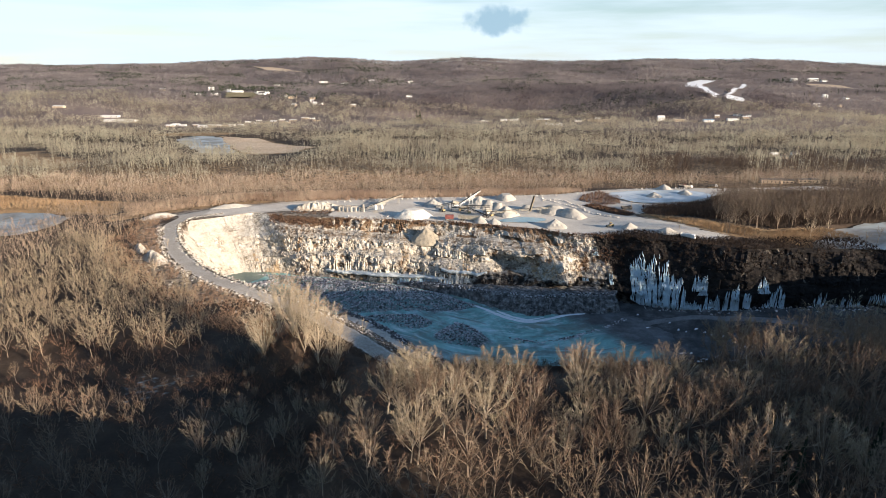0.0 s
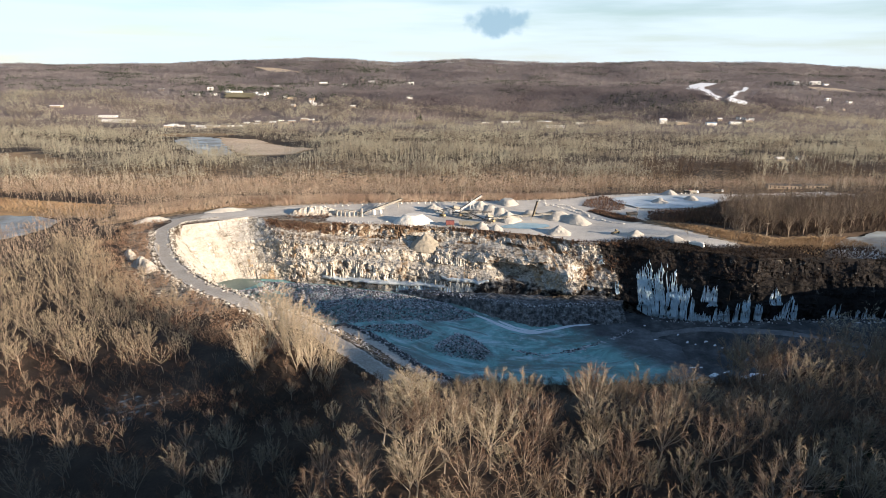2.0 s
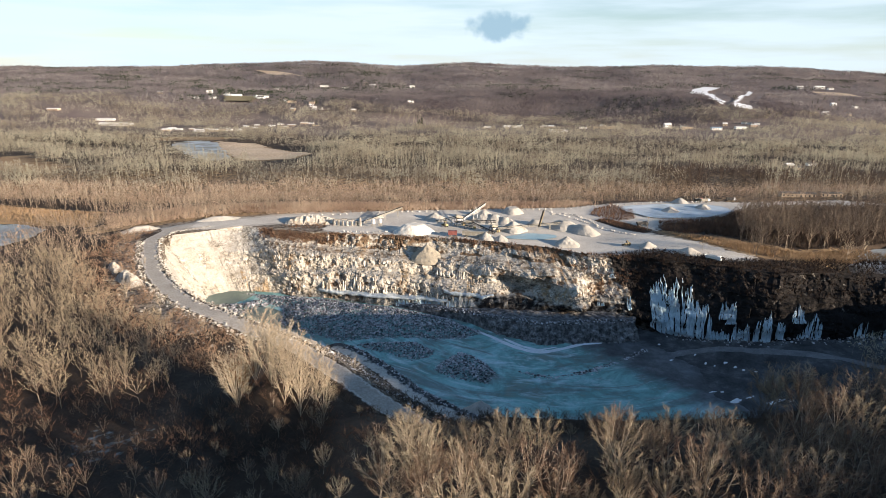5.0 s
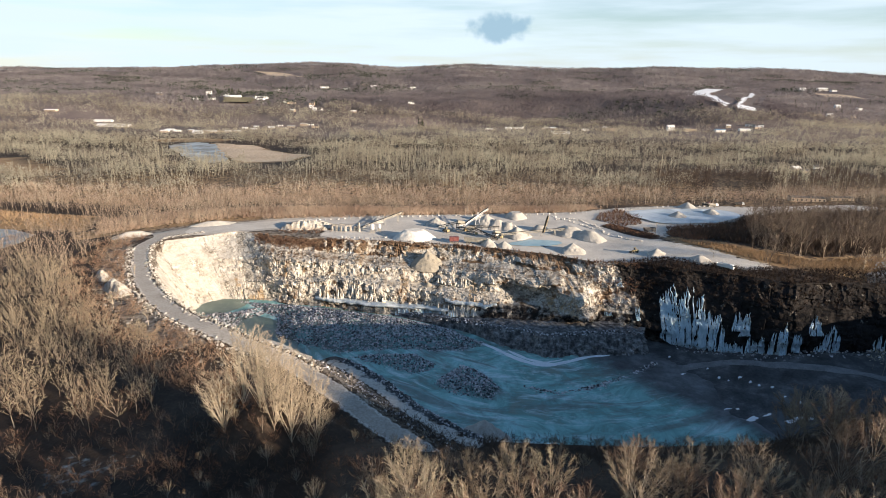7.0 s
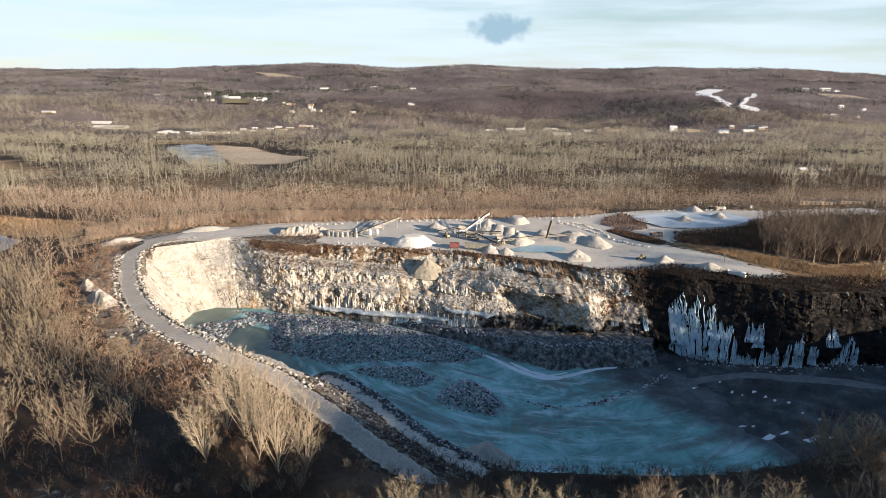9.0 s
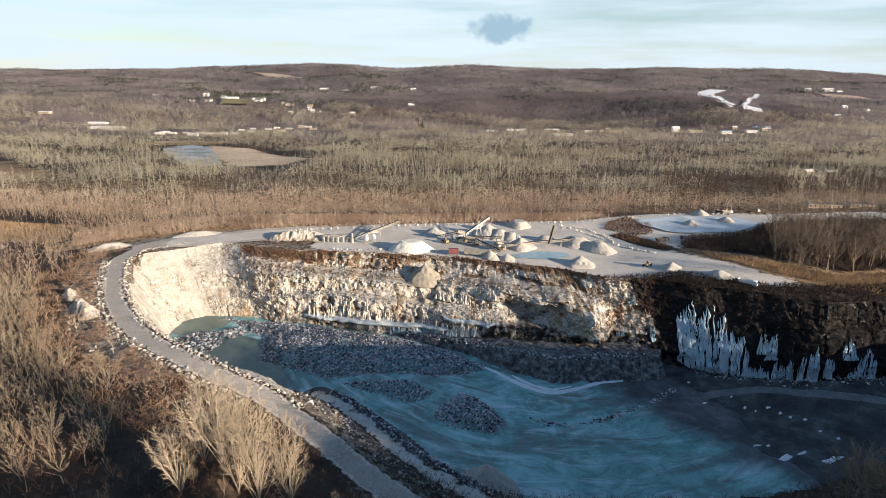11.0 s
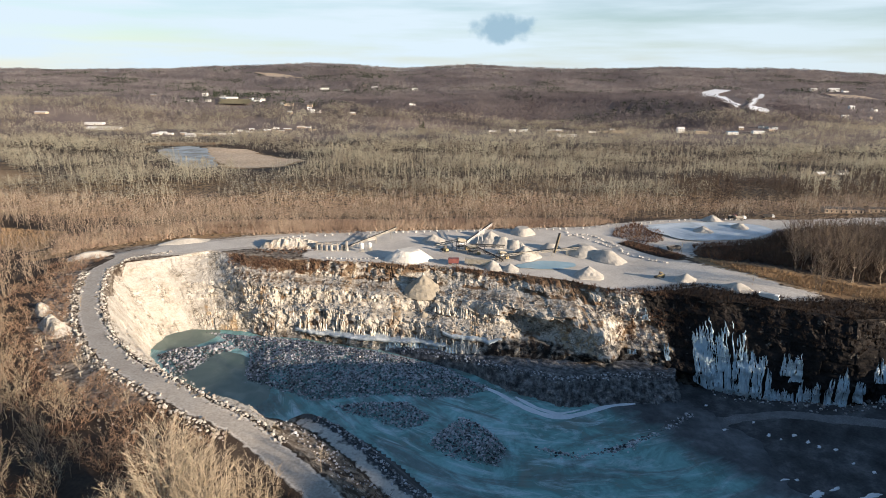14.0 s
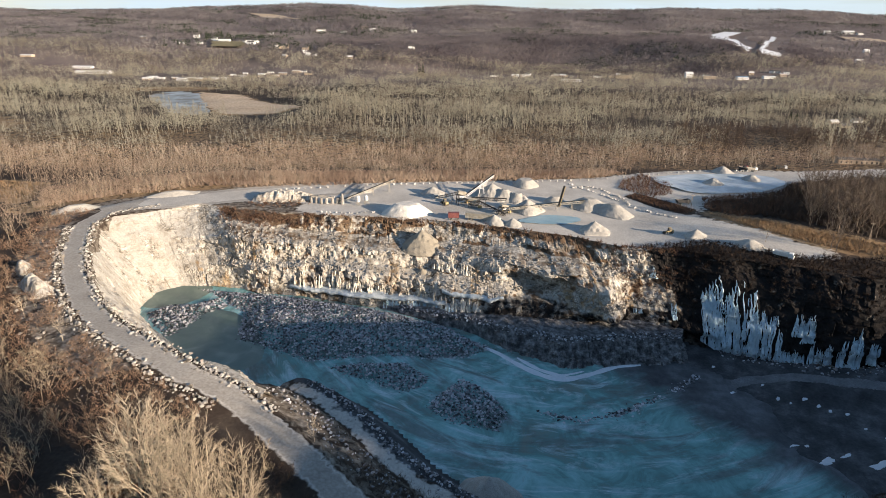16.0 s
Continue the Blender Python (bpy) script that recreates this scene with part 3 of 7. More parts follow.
def build_ground():
    xs = spaced(-236, 300, 1.9, -4200, 4200, 1.10)
    ys = spaced(110, 500, 1.9, -420, 4300, 1.055)
    X, Y = np.meshgrid(xs, ys)
    x, y = X.ravel(), Y.ravel()
    z = ground_z(x, y)
    for poly, pz in FROZEN_PONDS.values():
        c = (np.abs(x - poly[:, 0].mean()) < 260) & (np.abs(y - poly[:, 1].mean()) < 260)
        k = soft_poly(x[c], y[c], poly, 12)
        z[c] = np.minimum(z[c], (pz - 1.0) * k + z[c] * (1 - k))
    n1 = fbm(x / 9, y / 9, 0, 21, 3)
    gravel = 0.86 * yard_mask(x, y)
    gravel = gravel * (1 - soft_poly(x, y, DITCH, 3))
    d = seg_dist(x, y, ROAD)
    wide = 9.5 * sstep(372, 384, y) * (x < -60)
    gravel = np.maximum(gravel, 0.9 * (1 - sstep(2.2, 6.0, d - wide)))
    gravel = np.maximum(gravel, 0.66 * (1 - sstep(1.4, 5.0, seg_dist(x, y, TRACK))))
    rubble = np.zeros_like(x)
    c = (x > -215) & (x < 290) & (y > 180) & (y < 400)
    rubble[c] = np.where(in_poly(x[c], y[c], RIM_RING) & ~in_poly(x[c], y[c], TOE_RING), 0.50, 0)
    rubble = np.maximum(rubble, 0.52 * ((x > -200) & (x < -70) & (y > 370) & (y < 400 + .3 * (x + 190))))
    rubble = np.maximum(rubble, 0.62 * (1 - sstep(3, 11, seg_dist(x, y, np.array([(-205, 352), (-204, 372), (-196, 388), (-172, 403), (-132, 419), (-86, 434)], float)))))
    left_bank = (1 - sstep(6, 24, seg_dist(x, y, ROAD[4:10] + np.array((-6.0, -6.0)))))
    rubble = np.maximum(rubble, 0.56 * left_bank) * (gravel < 0.5)
    floor = np.zeros_like(x)
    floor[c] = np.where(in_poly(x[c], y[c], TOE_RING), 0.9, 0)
    straw = np.zeros_like(x)
    for poly in STRAW:
        c = (np.abs(x - poly[:, 0].mean()) < 220) & (np.abs(y - poly[:, 1].mean()) < 220)
        straw[c] = np.maximum(straw[c], 0.75 * soft_poly(x[c], y[c], poly, 14))
    straw = np.maximum(straw, 0.50 * sstep(470, 500, y) * (1 - sstep(600, 900, y)))
    straw = np.maximum(straw, 0.60 * (1 - sstep(10, 16, seg_dist(x, y, np.array([(-240, 388), (-200, 406), (-160, 424), (-113, 433), (-60, 447), (13, 461), (79, 477)], float)))))
    icy = 0.36 * np.exp(-((x + 97) / 20) ** 2 - ((y - 160) / 14) ** 2)
    c = (x > 40) & (x < 200) & (y > 200) & (y < 300)
    icy[c] = np.where(in_poly(x[c], y[c], TOE_RING), 0.42 * (1 - sstep(74, 128, x[c] + 0.25 * (y[c] - 250))), 0)
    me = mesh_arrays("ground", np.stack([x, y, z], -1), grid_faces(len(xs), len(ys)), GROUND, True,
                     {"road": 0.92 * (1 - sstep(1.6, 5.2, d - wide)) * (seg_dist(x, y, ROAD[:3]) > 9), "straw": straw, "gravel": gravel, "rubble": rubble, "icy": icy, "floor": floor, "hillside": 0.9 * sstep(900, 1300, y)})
    return tagged(new("ground", me), "brown leaf-littered land with a gravel yard, rolling to a low wooded ridge", "ground", kind="structure")


ground = build_ground()

# ---------------------------------------------------------------- the quarried rock face
SEG = np.r_[0, np.cumsum(np.hypot(*np.diff(RIM, axis=0).T))]
LENGTH = SEG[-1]
ST = np.arange(NST, dtype=float)
# how far each ledge's line lies from the rim towards the foot, and how deep, along the stations
LEDGE_ST = np.array([0, 8, 10, 12, 13, 14, 15, 16, 17, 19, 20, 23], float)
F1 = np.array([.2, .2, .35, .10, .15, .20, .30, .30, .25, .45, .5, .5])
F2 = np.array([.4, .4, .70, .52, .44, .57, .67, .36, .32, .52, .58, .6])
F3 = np.array([.6, .6, .78, .66, .55, .66, .74, .60, .60, .74, .78, .8])
F4 = np.array([.8, .8, .86, .79, .80, .86, .84, .68, .68, .80, .84, .85])
Z1 = np.array([-6, -6, -3, -7.5, -8, -5, -3, -6, -6, -4, -4, -4.0])
Z2 = np.array([-12, -12, -7, -9, -10.5, -7.5, -6.3, -7.5, -7.5, -6, -6, -6.0])
Z3 = np.array([-18, -18, -17, -14.5, -16.5, -16, -14, -16, -16, -15, -14, -13.0])
Z4 = np.array([-25, -25, -18.5, -15.8, -17.8, -18.5, -16, -17.5, -17.5, -17, -16, -15.0])
RIM_Z = np.interp(ST, [0, 2, 9, 13, 15, 18, 20, 23], [-2.5, 0, 0, 0.3, 1.6, 4.0, 4.6, 3.0])
TOE_Z = np.interp(ST, [0, 11, 13, 14, 17, 18, 20, 22, 23], [-33, -32.5, -31, -24, -24, -31, -29, -25, -23])


def face_point(s, v):
    """The rock face without its roughness: s in metres along the rim, v from 0 (rim) to 1 (foot)."""
    st = np.interp(s, SEG, ST)
    rx, ry = np.interp(st, ST, RIM[:, 0]), np.interp(st, ST, RIM[:, 1])
    tx, ty = np.interp(st, ST, TOE[:, 0]), np.interp(st, ST, TOE[:, 1])
    fs = [0 * st] + [np.interp(st, LEDGE_ST, f) for f in (F1, F2, F3, F4)] + [0 * st + 1]
    zs = [np.interp(st, ST, RIM_Z)] + [np.interp(st, LEDGE_ST, z) for z in (Z1, Z2, Z3, Z4)] + [np.interp(st, ST, TOE_Z)]
    knots = (0.0, 0.27, 0.36, 0.62, 0.70, 1.0)
    f, z = np.zeros_like(st), np.zeros_like(st)
    for i in range(5):
        w = (v >= knots[i]) & (v <= knots[i + 1])
        t = (v - knots[i]) / (knots[i + 1] - knots[i])
        f = np.where(w, fs[i] + (fs[i + 1] - fs[i]) * t, f)
        z = np.where(w, zs[i] + (zs[i + 1] - zs[i]) * t, z)
    x, y = rx + (tx - rx) * f, ry + (ty - ry) * f
    nx, ny = tx - rx, ty - ry
    ln = np.hypot(nx, ny)
    return x, y, z, nx / ln, ny / ln, st


def rough_face(s, v):
    x, y, z, nx, ny, st = face_point(s, v)
    calm = np.interp(st, [0, 4, 6, 8.2, 9.3, 23], [0.9, 0.6, 0.28, 0.30, 1.0, 1.0])
    ledge = np.exp(-((v - 0.315) / 0.035) ** 2) + np.exp(-((v - 0.66) / 0.032) ** 2)
    amp = calm * sstep(0, 0.05, v) * (1 - 0.6 * sstep(0.93, 1, v)) * (1 - 0.4 * np.clip(ledge, 0, 1))
    big = (fbm(s / 21, z / 30, 0, 31, 2) - 0.5) * 7.0
    # beds of stone set back and forth, broken into blocks along upright joints
    bed = np.floor((z + 1.6 * fbm(s / 14, 0, 0, 32, 3)) / 2.1)
    run = np.floor(s / 5.5 + 1.3 * fbm(s / 9, z / 9, 0, 33, 2) + 0.37 * bed)
    blk = hash01(run, bed, 0 * run, 35)
    fine_ = hash01(np.floor(s / 1.9 + 0.5 * bed), np.floor(z / 1.1 + 0.6 * vnoise(s / 4, 2, 0, 38)), 0 * run, 36)
    rib = np.abs(fbm(s / 9, z / 22, 0, 37, 3) - 0.5)
    joint = np.abs(fbm(s / 4.2, z / 13, 0, 43, 3) - 0.5)
    rag = sstep(0.45, 0.62, fbm(s / 17, z / 8, 0, 45, 3))
    slab = hash01(np.floor(s / 11 + 0.8 * fbm(s / 8, z / 8, 0, 46, 2)), np.floor(z / 4.6 + fbm(s / 16, 3, 0, 47, 2)), 0 * run, 48)
    disp = big + (slab - .5) * 2.4 + (blk - 0.5) * (0.7 + 1.2 * rag) + (fine_ - 0.5) * (0.4 + 0.6 * rag) - rib * 1.2 - sstep(0.03, 0.0, joint) * 1.1 * rag + (fbm(s / 2.4, z / 2.4, 0, 39, 4) - 0.5) * (1.4 + 1.6 * rag)
    # a buttress that stands out of the wall, with a hollow beside it
    butt = np.exp(-((st - 15.4) / 0.42) ** 2) * sstep(0.30, 0.5, v) * (1 - sstep(0.80, 0.95, v)) * 11.0
    holl = np.exp(-((st - 14.5) / 0.36) ** 2) * sstep(0.44, 0.54, v) * (1 - sstep(0.70, 0.85, v)) * -10.0
    disp = disp * amp + (butt + holl)
    z = z + (fbm(s / 7, v * 9, 0, 41, 3) - 0.5) * 2.6 * amp * np.sin(np.pi * np.clip(v, 0, 1))
    return x + nx * disp, y + ny * disp, z, nx, ny, st


def build_face():
    nu, nv = 1150, 100
    S, V = np.meshgrid(np.linspace(0, LENGTH, nu), np.r_[-0.03, np.linspace(0, 1, nv - 1)])
    s, v = S.ravel(), V.ravel()
    x, y, z, nx, ny, st = rough_face(s, np.clip(v, 0, 1))
    lip = v < 0
    x, y, z = np.where(lip, x - nx * 3, x), np.where(lip, y - ny * 3, y), np.where(lip, z - 1.5, z)
    n = fbm(s / 8, z / 5, 0, 51, 3)
    white = np.interp(st, [1, 2.5, 4, 8.2, 9.4, 10.2], [0.5, 0.6, 0.66, 0.68, 0.35, 0.0]) * (1 - 0.5 * sstep(0.6, 0.75, fbm(s / 6, z / 14, 0, 52, 3)))
    tier = 0.10 * np.exp(-((v - 0.50) / 0.10) ** 2) + 0.16 * np.exp(-((v - 0.76) / 0.07) ** 2)
    bright = (0.43 + tier) * sstep(0.40, 0.56, n + tier) * ((st > 9.5) & (st < 17.3))
    rust = 0.50 * sstep(0.54, 0.70, fbm(s / 7, z / 18, 0, 53, 4)) * (st > 8.5) * (st < 18)
    brush = 0.60 * sstep(9.3, 9.8, st) * (1 - sstep(17.5, 18.0, st)) * (1.15 * np.exp(-((v - 0.13) / 0.12) ** 2) * (1 - sstep(11.0, 11.6, st)) + 0.85 * (fbm(s / 9, z / 4, 0, 58, 3) > .52) * (v < .28) * (st > 11.3) + 0.8 * np.exp(-((v - 0.32) / 0.05) ** 2) + 0.7 * np.exp(-((v - 0.04) / 0.05) ** 2)
                                                                              + 0.85 * np.exp(-((st - 16.6) / 0.5) ** 2) * sstep(0.2, 0.4, v) * (n > 0.5))
    # small dark crevices: soil and shade together, put in with the brush tone
    brush = brush + 0.55 * sstep(0.55, 0.63, fbm(s / 4.5, z / 2.6, 0, 59, 4)) * sstep(9.6, 10.2, st) * (st < 17) * (np.abs(v - .315) > .055) * (np.abs(v - .66) > .045)
    # dark paints shade over the wall's far end and its foot
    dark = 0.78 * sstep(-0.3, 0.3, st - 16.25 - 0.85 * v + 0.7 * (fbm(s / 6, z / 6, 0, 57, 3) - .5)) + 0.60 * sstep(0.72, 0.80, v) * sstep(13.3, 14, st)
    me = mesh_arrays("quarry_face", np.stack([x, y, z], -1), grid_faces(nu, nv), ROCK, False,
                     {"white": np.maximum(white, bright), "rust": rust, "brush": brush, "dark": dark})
    return tagged(new("quarry_face", me), "benched cream, rust-streaked limestone quarry face, shade painted dark at one end", "rock face", kind="structure")


quarry_face = build_face()

# ---------------------------------------------------------------- bare winter trees


def bare_tree(h, lean, n_limb, n_sub, n_twig, spread, seed, tube_sides=5, twig_w=0.026, low=0.22):
    """Wood (trunk and rising limbs) and twigs of one leafless tree with a broom-like domed crown, as two Builds."""
    random.seed(seed)
    wood, twigs = Build(), Build()
    r0 = 0.008 * h + 0.04
    fork = Vector((random.uniform(-.5, .5) * lean, random.uniform(-.5, .5) * lean, low * h))
    wood.tube([Vector((0, 0, -0.6)), fork * .5, fork], [r0 * 1.3, r0, r0 * .9], tube_sides, False)
    wide = spread * h * 0.30
    lift = random.uniform(.20, .34)

    def along(pts, t):
        k = min(int(t * (len(pts) - 1)), len(pts) - 2)
        return pts[k].lerp(pts[k + 1], t * (len(pts) - 1) - k)

    def spray(p, d, ln, n):
        for _ in range(n):
            o = p + d * ln * random.uniform(0, .8)
            e = (d + Vector((random.gauss(0, .55), random.gauss(0, .55), random.gauss(.15, .38)))).normalized()
            twigs.sliver(o, o + e * ln * random.uniform(.35, .85), twig_w * random.uniform(.7, 1.3))

    for i in range(n_limb):
        a = i * 2.4 + random.uniform(-.4, .4)
        far = math.sqrt((i + .5) / n_limb) * random.uniform(.8, 1.08)
        out = Vector((math.cos(a), math.sin(a), 0))
        tip = fork * .6 + out * wide * far
        tip.z = h * (.92 - lift * far ** 2) * random.uniform(.9, 1.04)
        start = fork.lerp(Vector((fork.x * 1.3, fork.y * 1.3, h * .5)), random.uniform(0, .8) * (1 - far * .6))
        mid = start.lerp(tip, .5) + out * wide * far * .16 + Vector((random.gauss(0, .3), random.gauss(0, .3), 0))
        limb = [start, mid, tip]
        r = r0 * random.uniform(.3, .5)
        wood.tube(limb, [r, r * .6, .02], 3, False)
        for j in range(n_sub):
            u = 0.25 + 0.75 * ((j + random.random()) / n_sub) ** .8
            p = along(limb, min(u, 0.999))
            b = a + random.uniform(-2.0, 2.0)
            d = (Vector((0, 0, 1)) * random.uniform(.35, 1.15) + Vector((math.cos(b), math.sin(b), 0)) * random.uniform(.3, .95) + out * .45 * far).normalized()
            ln = h * random.uniform(.06, .125)
            wood.sliver(p, p + d * ln, twig_w * 2.2)
            spray(p, d, ln, n_twig)
    return wood, twigs


def arrays(*builds):
    """Vertices and triangles of Builds, as arrays."""
    vs, fs, base = [], [], 0
    for b in builds:
        vs += [tuple(v) for v in b.v]
        for f in b.f:
            for k in range(1, len(f) - 1):
                fs.append((base + f[0], base + f[k], base + f[k + 1]))
        base = len(vs)
    return np.array(vs, np.float32), np.array(fs, np.int32)


def two_tone(wood, twigs):
    """As arrays(), with the wood's faces marked 1 for a second material."""
    v, f = arrays(twigs, wood)
    n = len(arrays(twigs)[1])
    return v, f, (np.arange(len(f)) >= n).astype(np.int32)


def fan_tree(h, n, w, width, seed, start=0.25):
    """A far tree: a stem and a fan of thin rising branches."""
    rng = np.random.RandomState(seed)
    v, f = [], []

    def blade(p, q, ww):
        a = rng.uniform(0, math.pi)
        s = np.array((math.cos(a), math.sin(a), 0)) * ww
        b = len(v)
        v.extend([p - s, p + s, q])
        f.append((b, b + 1, b + 2))
    blade(np.array((0, 0, -1.0)), np.array((rng.uniform(-.4, .4), rng.uniform(-.4, .4), h)), w * 1.5)
    for i in range(n):
        t = rng.uniform(start, .85)
        a = rng.uniform(0, 2 * math.pi)
        r = width * rng.uniform(.3, 1) * (1.1 - t)
        p = np.array((math.cos(a) * r * .15, math.sin(a) * r * .15, h * t))
        q = np.array((math.cos(a) * r, math.sin(a) * r, h * min(1.02, t + rng.uniform(.16, .36))))
        blade(p, q, w)
    return np.array(v, np.float32), np.array(f, np.int32)


def puff_tree(h, n, size, width, radius, seed, stem=0.12, turn=0.4):
    """A far round-crowned tree: a stem and a loose cloud of twig bundles."""
    rng_ = np.random.RandomState(seed)
    v, f = [np.array((-stem, 0, -1.0)), np.array((stem, 0, -1.0)), np.array((0, 0, h * .8))], [(0, 1, 2)]
    for i in range(n):
        a, q, e = rng_.uniform(0, 2 * math.pi), rng_.uniform(.25, 1) ** .5, rng_.uniform(-.9, 1)
        r = radius * q * math.sqrt(max(0.05, 1 - e * e * .8))
        c = np.array((math.cos(a) * r, math.sin(a) * r, h * (.66 + .30 * e)))
        d = np.array((math.cos(a) * .5, math.sin(a) * .5, .6)) + rng_.normal(0, turn, 3)
        d /= np.linalg.norm(d)
        s = np.cross(d, rng_.normal(0, 1, 3))
        s *= width / (np.linalg.norm(s) + 1e-6)
        b = len(v)
        v.extend([c - d * size * .5 - s * .25, c + d * size * .5 - s, c + d * size * .5 + s])
        f.append((b, b + 1, b + 2))
    return np.array(v, np.float32), np.array(f, np.int32)


def scatter(name, label, category, spots, templates, material, rng):
    """One object of kind stuff from templates set at spots (x, y, z, scale)."""
    vs, fs, ms, base = [], [], [], 0
    which = rng.randint(0, len(templates), len(spots))
    for k, (tv, tf, *tm) in enumerate(templates):
        p = spots[which == k]
        if not len(p):
            continue
        a = rng.uniform(0, 2 * math.pi, len(p))
        c, s = np.cos(a)[:, None], np.sin(a)[:, None]
        sc = p[:, 3:4]
        wd = sc * rng.uniform(.85, 1.2, (len(p), 1))
        x = (tv[None, :, 0] * c - tv[None, :, 1] * s) * wd + p[:, 0:1]
        y = (tv[None, :, 0] * s + tv[None, :, 1] * c) * wd + p[:, 1:2]
        z = tv[None, :, 2] * sc + p[:, 2:3]
        vs.append(np.stack([x, y, z], -1).reshape(-1, 3))
        fs.append((tf[None] + (np.arange(len(p)) * len(tv))[:, None, None]).reshape(-1, 3) + base)
        base += len(p) * len(tv)
        if tm:
            ms.append(np.tile(tm[0], len(p)))
    first, *second = material if isinstance(material, tuple) else (material,)
    me = mesh_arrays(name, np.concatenate(vs), np.concatenate(fs), first)
    if ms:
        me.materials.append(second[0])
        me.polygons.foreach_set("material_index", np.concatenate(ms))
    return tagged(new(name, me), label, category, kind="stuff")


def jittered(x0, x1, y0, y1, step, rng):
    gx, gy = np.meshgrid(np.arange(x0, x1, step), np.arange(y0, y1, step))
    x = gx.ravel() + rng.uniform(-.48, .48, gx.size) * step
    y = gy.ravel() + rng.uniform(-.48, .48, gx.size) * step
    return x, y


def wooded(x, y):
    """Where trees stand: not in the pit, on roads, the yard, fields or ponds."""
    ok = (np.abs(x) < 0.80 * (y + 60) + 40)
    c = (x > -240) & (x < 400) & (y > 150) & (y < 620)
    bad = np.zeros(np.shape(x), bool)
    xc, yc = x[c], y[c]
    b = (in_poly(xc, yc, RIM_RING) & ~((yc < 204) & (xc < 175) & (seg_dist(xc, yc, ROAD) > 11))) | (seg_dist(xc, yc, ROAD) < 9) | (soft_poly(xc, yc, YARD, 7) > 0.05) | ((xc < 128) & (yc > 360) & (yc < 432) & (xc > 60))
    b |= (yc > 292) & (xc > 60) & (seg_dist(xc, yc, RIM[16:]) < 26) & (xc < 260)
    b |= (seg_dist(xc, yc, ROAD[4:12] + np.array((-9.0, -8.0))) < 15)
    bad[c] = b
    for poly, _ in FROZEN_PONDS.values():
        bad |= in_poly(x, y, poly)
    for poly in STRAW:
        bad |= in_poly(x, y, poly)
    bad |= (x > -215) & (x < 100) & (y > 365) & (y < np.interp(x, [-200, -175, -160, -141, -113, -93, -60, 13, 79], [398, 410, 419, 425, 428, 432, 442, 455, 470]))
    for d in (15, 30, 45, 60):
        bad |= in_poly(x - .875 * d, y + .485 * d, STRAW[0]) | in_poly(x, y + d, STRAW[0])
    return ok & ~bad


HOMES = []


def clear_of_homes(x, y):
    """Not on a house, its yard or the open ground before it."""
    ok = np.ones(np.shape(x), bool)
    for hx, hy, w, front in HOMES:
        ok &= ~((np.abs(x - hx + (y - hy) * hx / (hy + 60)) < w / 2 + 3) & (y > hy - front * .55) & (y < hy + 14))
        u, v = (x - hx) * .875 - (y - hy) * .485, (x - hx) * .485 + (y - hy) * .875
        ok &= ~((np.abs(v) < w / 2 + 4) & (u > 0) & (u < 28))
    return ok


def hollow(x, y):
    return (x > -150) & (x < -18 + .15 * (y - 120)) & (y < 160) & (y > 60)


rng = np.random.RandomState(11)
RUST_WOODS = surface("rust_brush", [(0.32, (0.232, 0.157, 0.116)), (0.5, (0.368, 0.273, 0.205)), (0.70, (0.505, 0.396, 0.3))], 0.03, fine=0.5, bump=0)
EDGE_WOODS = surface("edge_woods", [(0.32, (0.284, 0.186, 0.138)), (0.5, (0.382, 0.28, 0.209)), (0.70, (0.47, 0.373, 0.28))], 0.03, fine=0.5, bump=0)
BROWN_TREES = surface("brown_crown", [(0.32, (0.085, 0.060, 0.046)), (0.5, (0.15, 0.112, 0.085)), (0.70, (0.25, 0.195, 0.145))], 0.05, fine=0.5, bump=0, island=0.25)
SIDE_BARK = surface("side_bark", [(0.3, (0.128, 0.096, 0.072)), (0.7, (0.304, 0.248, 0.188))], 0.15, bump=0)
NEAR_TREES = []
for i in range(12):
    NEAR_TREES.append(bare_tree(h=random.Random(i).uniform(13.5, 17.5), lean=1.2, n_limb=12 + i % 4, n_sub=15, n_twig=12, twig_w=.022, low=0.12 + .05 * (i % 4), spread=0.85 + 0.18 * (i % 4), seed=100 + i, tube_sides=4))
LIGHT_TREES = [two_tone(*bare_tree(h=16 + i % 3, lean=0.9, n_limb=9, n_sub=9, n_twig=7, spread=.95 + .2 * (i % 3), seed=150 + i, tube_sides=3, twig_w=0.032, low=.12 + .05 * (i % 4))) for i in range(7)]
MID_TREES = [two_tone(*bare_tree(h=15 + i % 3, lean=0.8, n_limb=5, n_sub=4, n_twig=3, spread=1.0 + .15 * (i % 3), seed=200 + i, tube_sides=3, twig_w=0.065, low=.15 + .05 * (i % 3))) for i in range(7)]
FAR_TREES = [fan_tree(15 + i % 3, 20, 0.11, 3.4, 300 + i, 0.35) for i in range(3)] + [puff_tree(12 + i % 4, 42, 1.5, .20, 3.6, 310 + i) for i in range(7)]
PLAIN_TREES = [puff_tree(13 + i % 3, 22, 2.0, .50, 4.2, 320 + i, .14, .6) for i in range(6)] + [fan_tree(14, 14, 0.16, 4.0, 330)]
HILL_TREES = [puff_tree(11 + i % 3, 10, 2.6, 1.25, 5.0, 340 + i, .25, .9) for i in range(7)]


def tree_masters():
    out = []
    for i, (wood, twigs) in enumerate(NEAR_TREES):
        t = thing("bare_tree", "bare grey-brown deciduous tree with a fan of fine twigs", "tree", "bare trees on the near slope")
        part("trunk", wood, BARK, t)
        part("crown", twigs, TWIG, t)
        out.append(t)
    return out


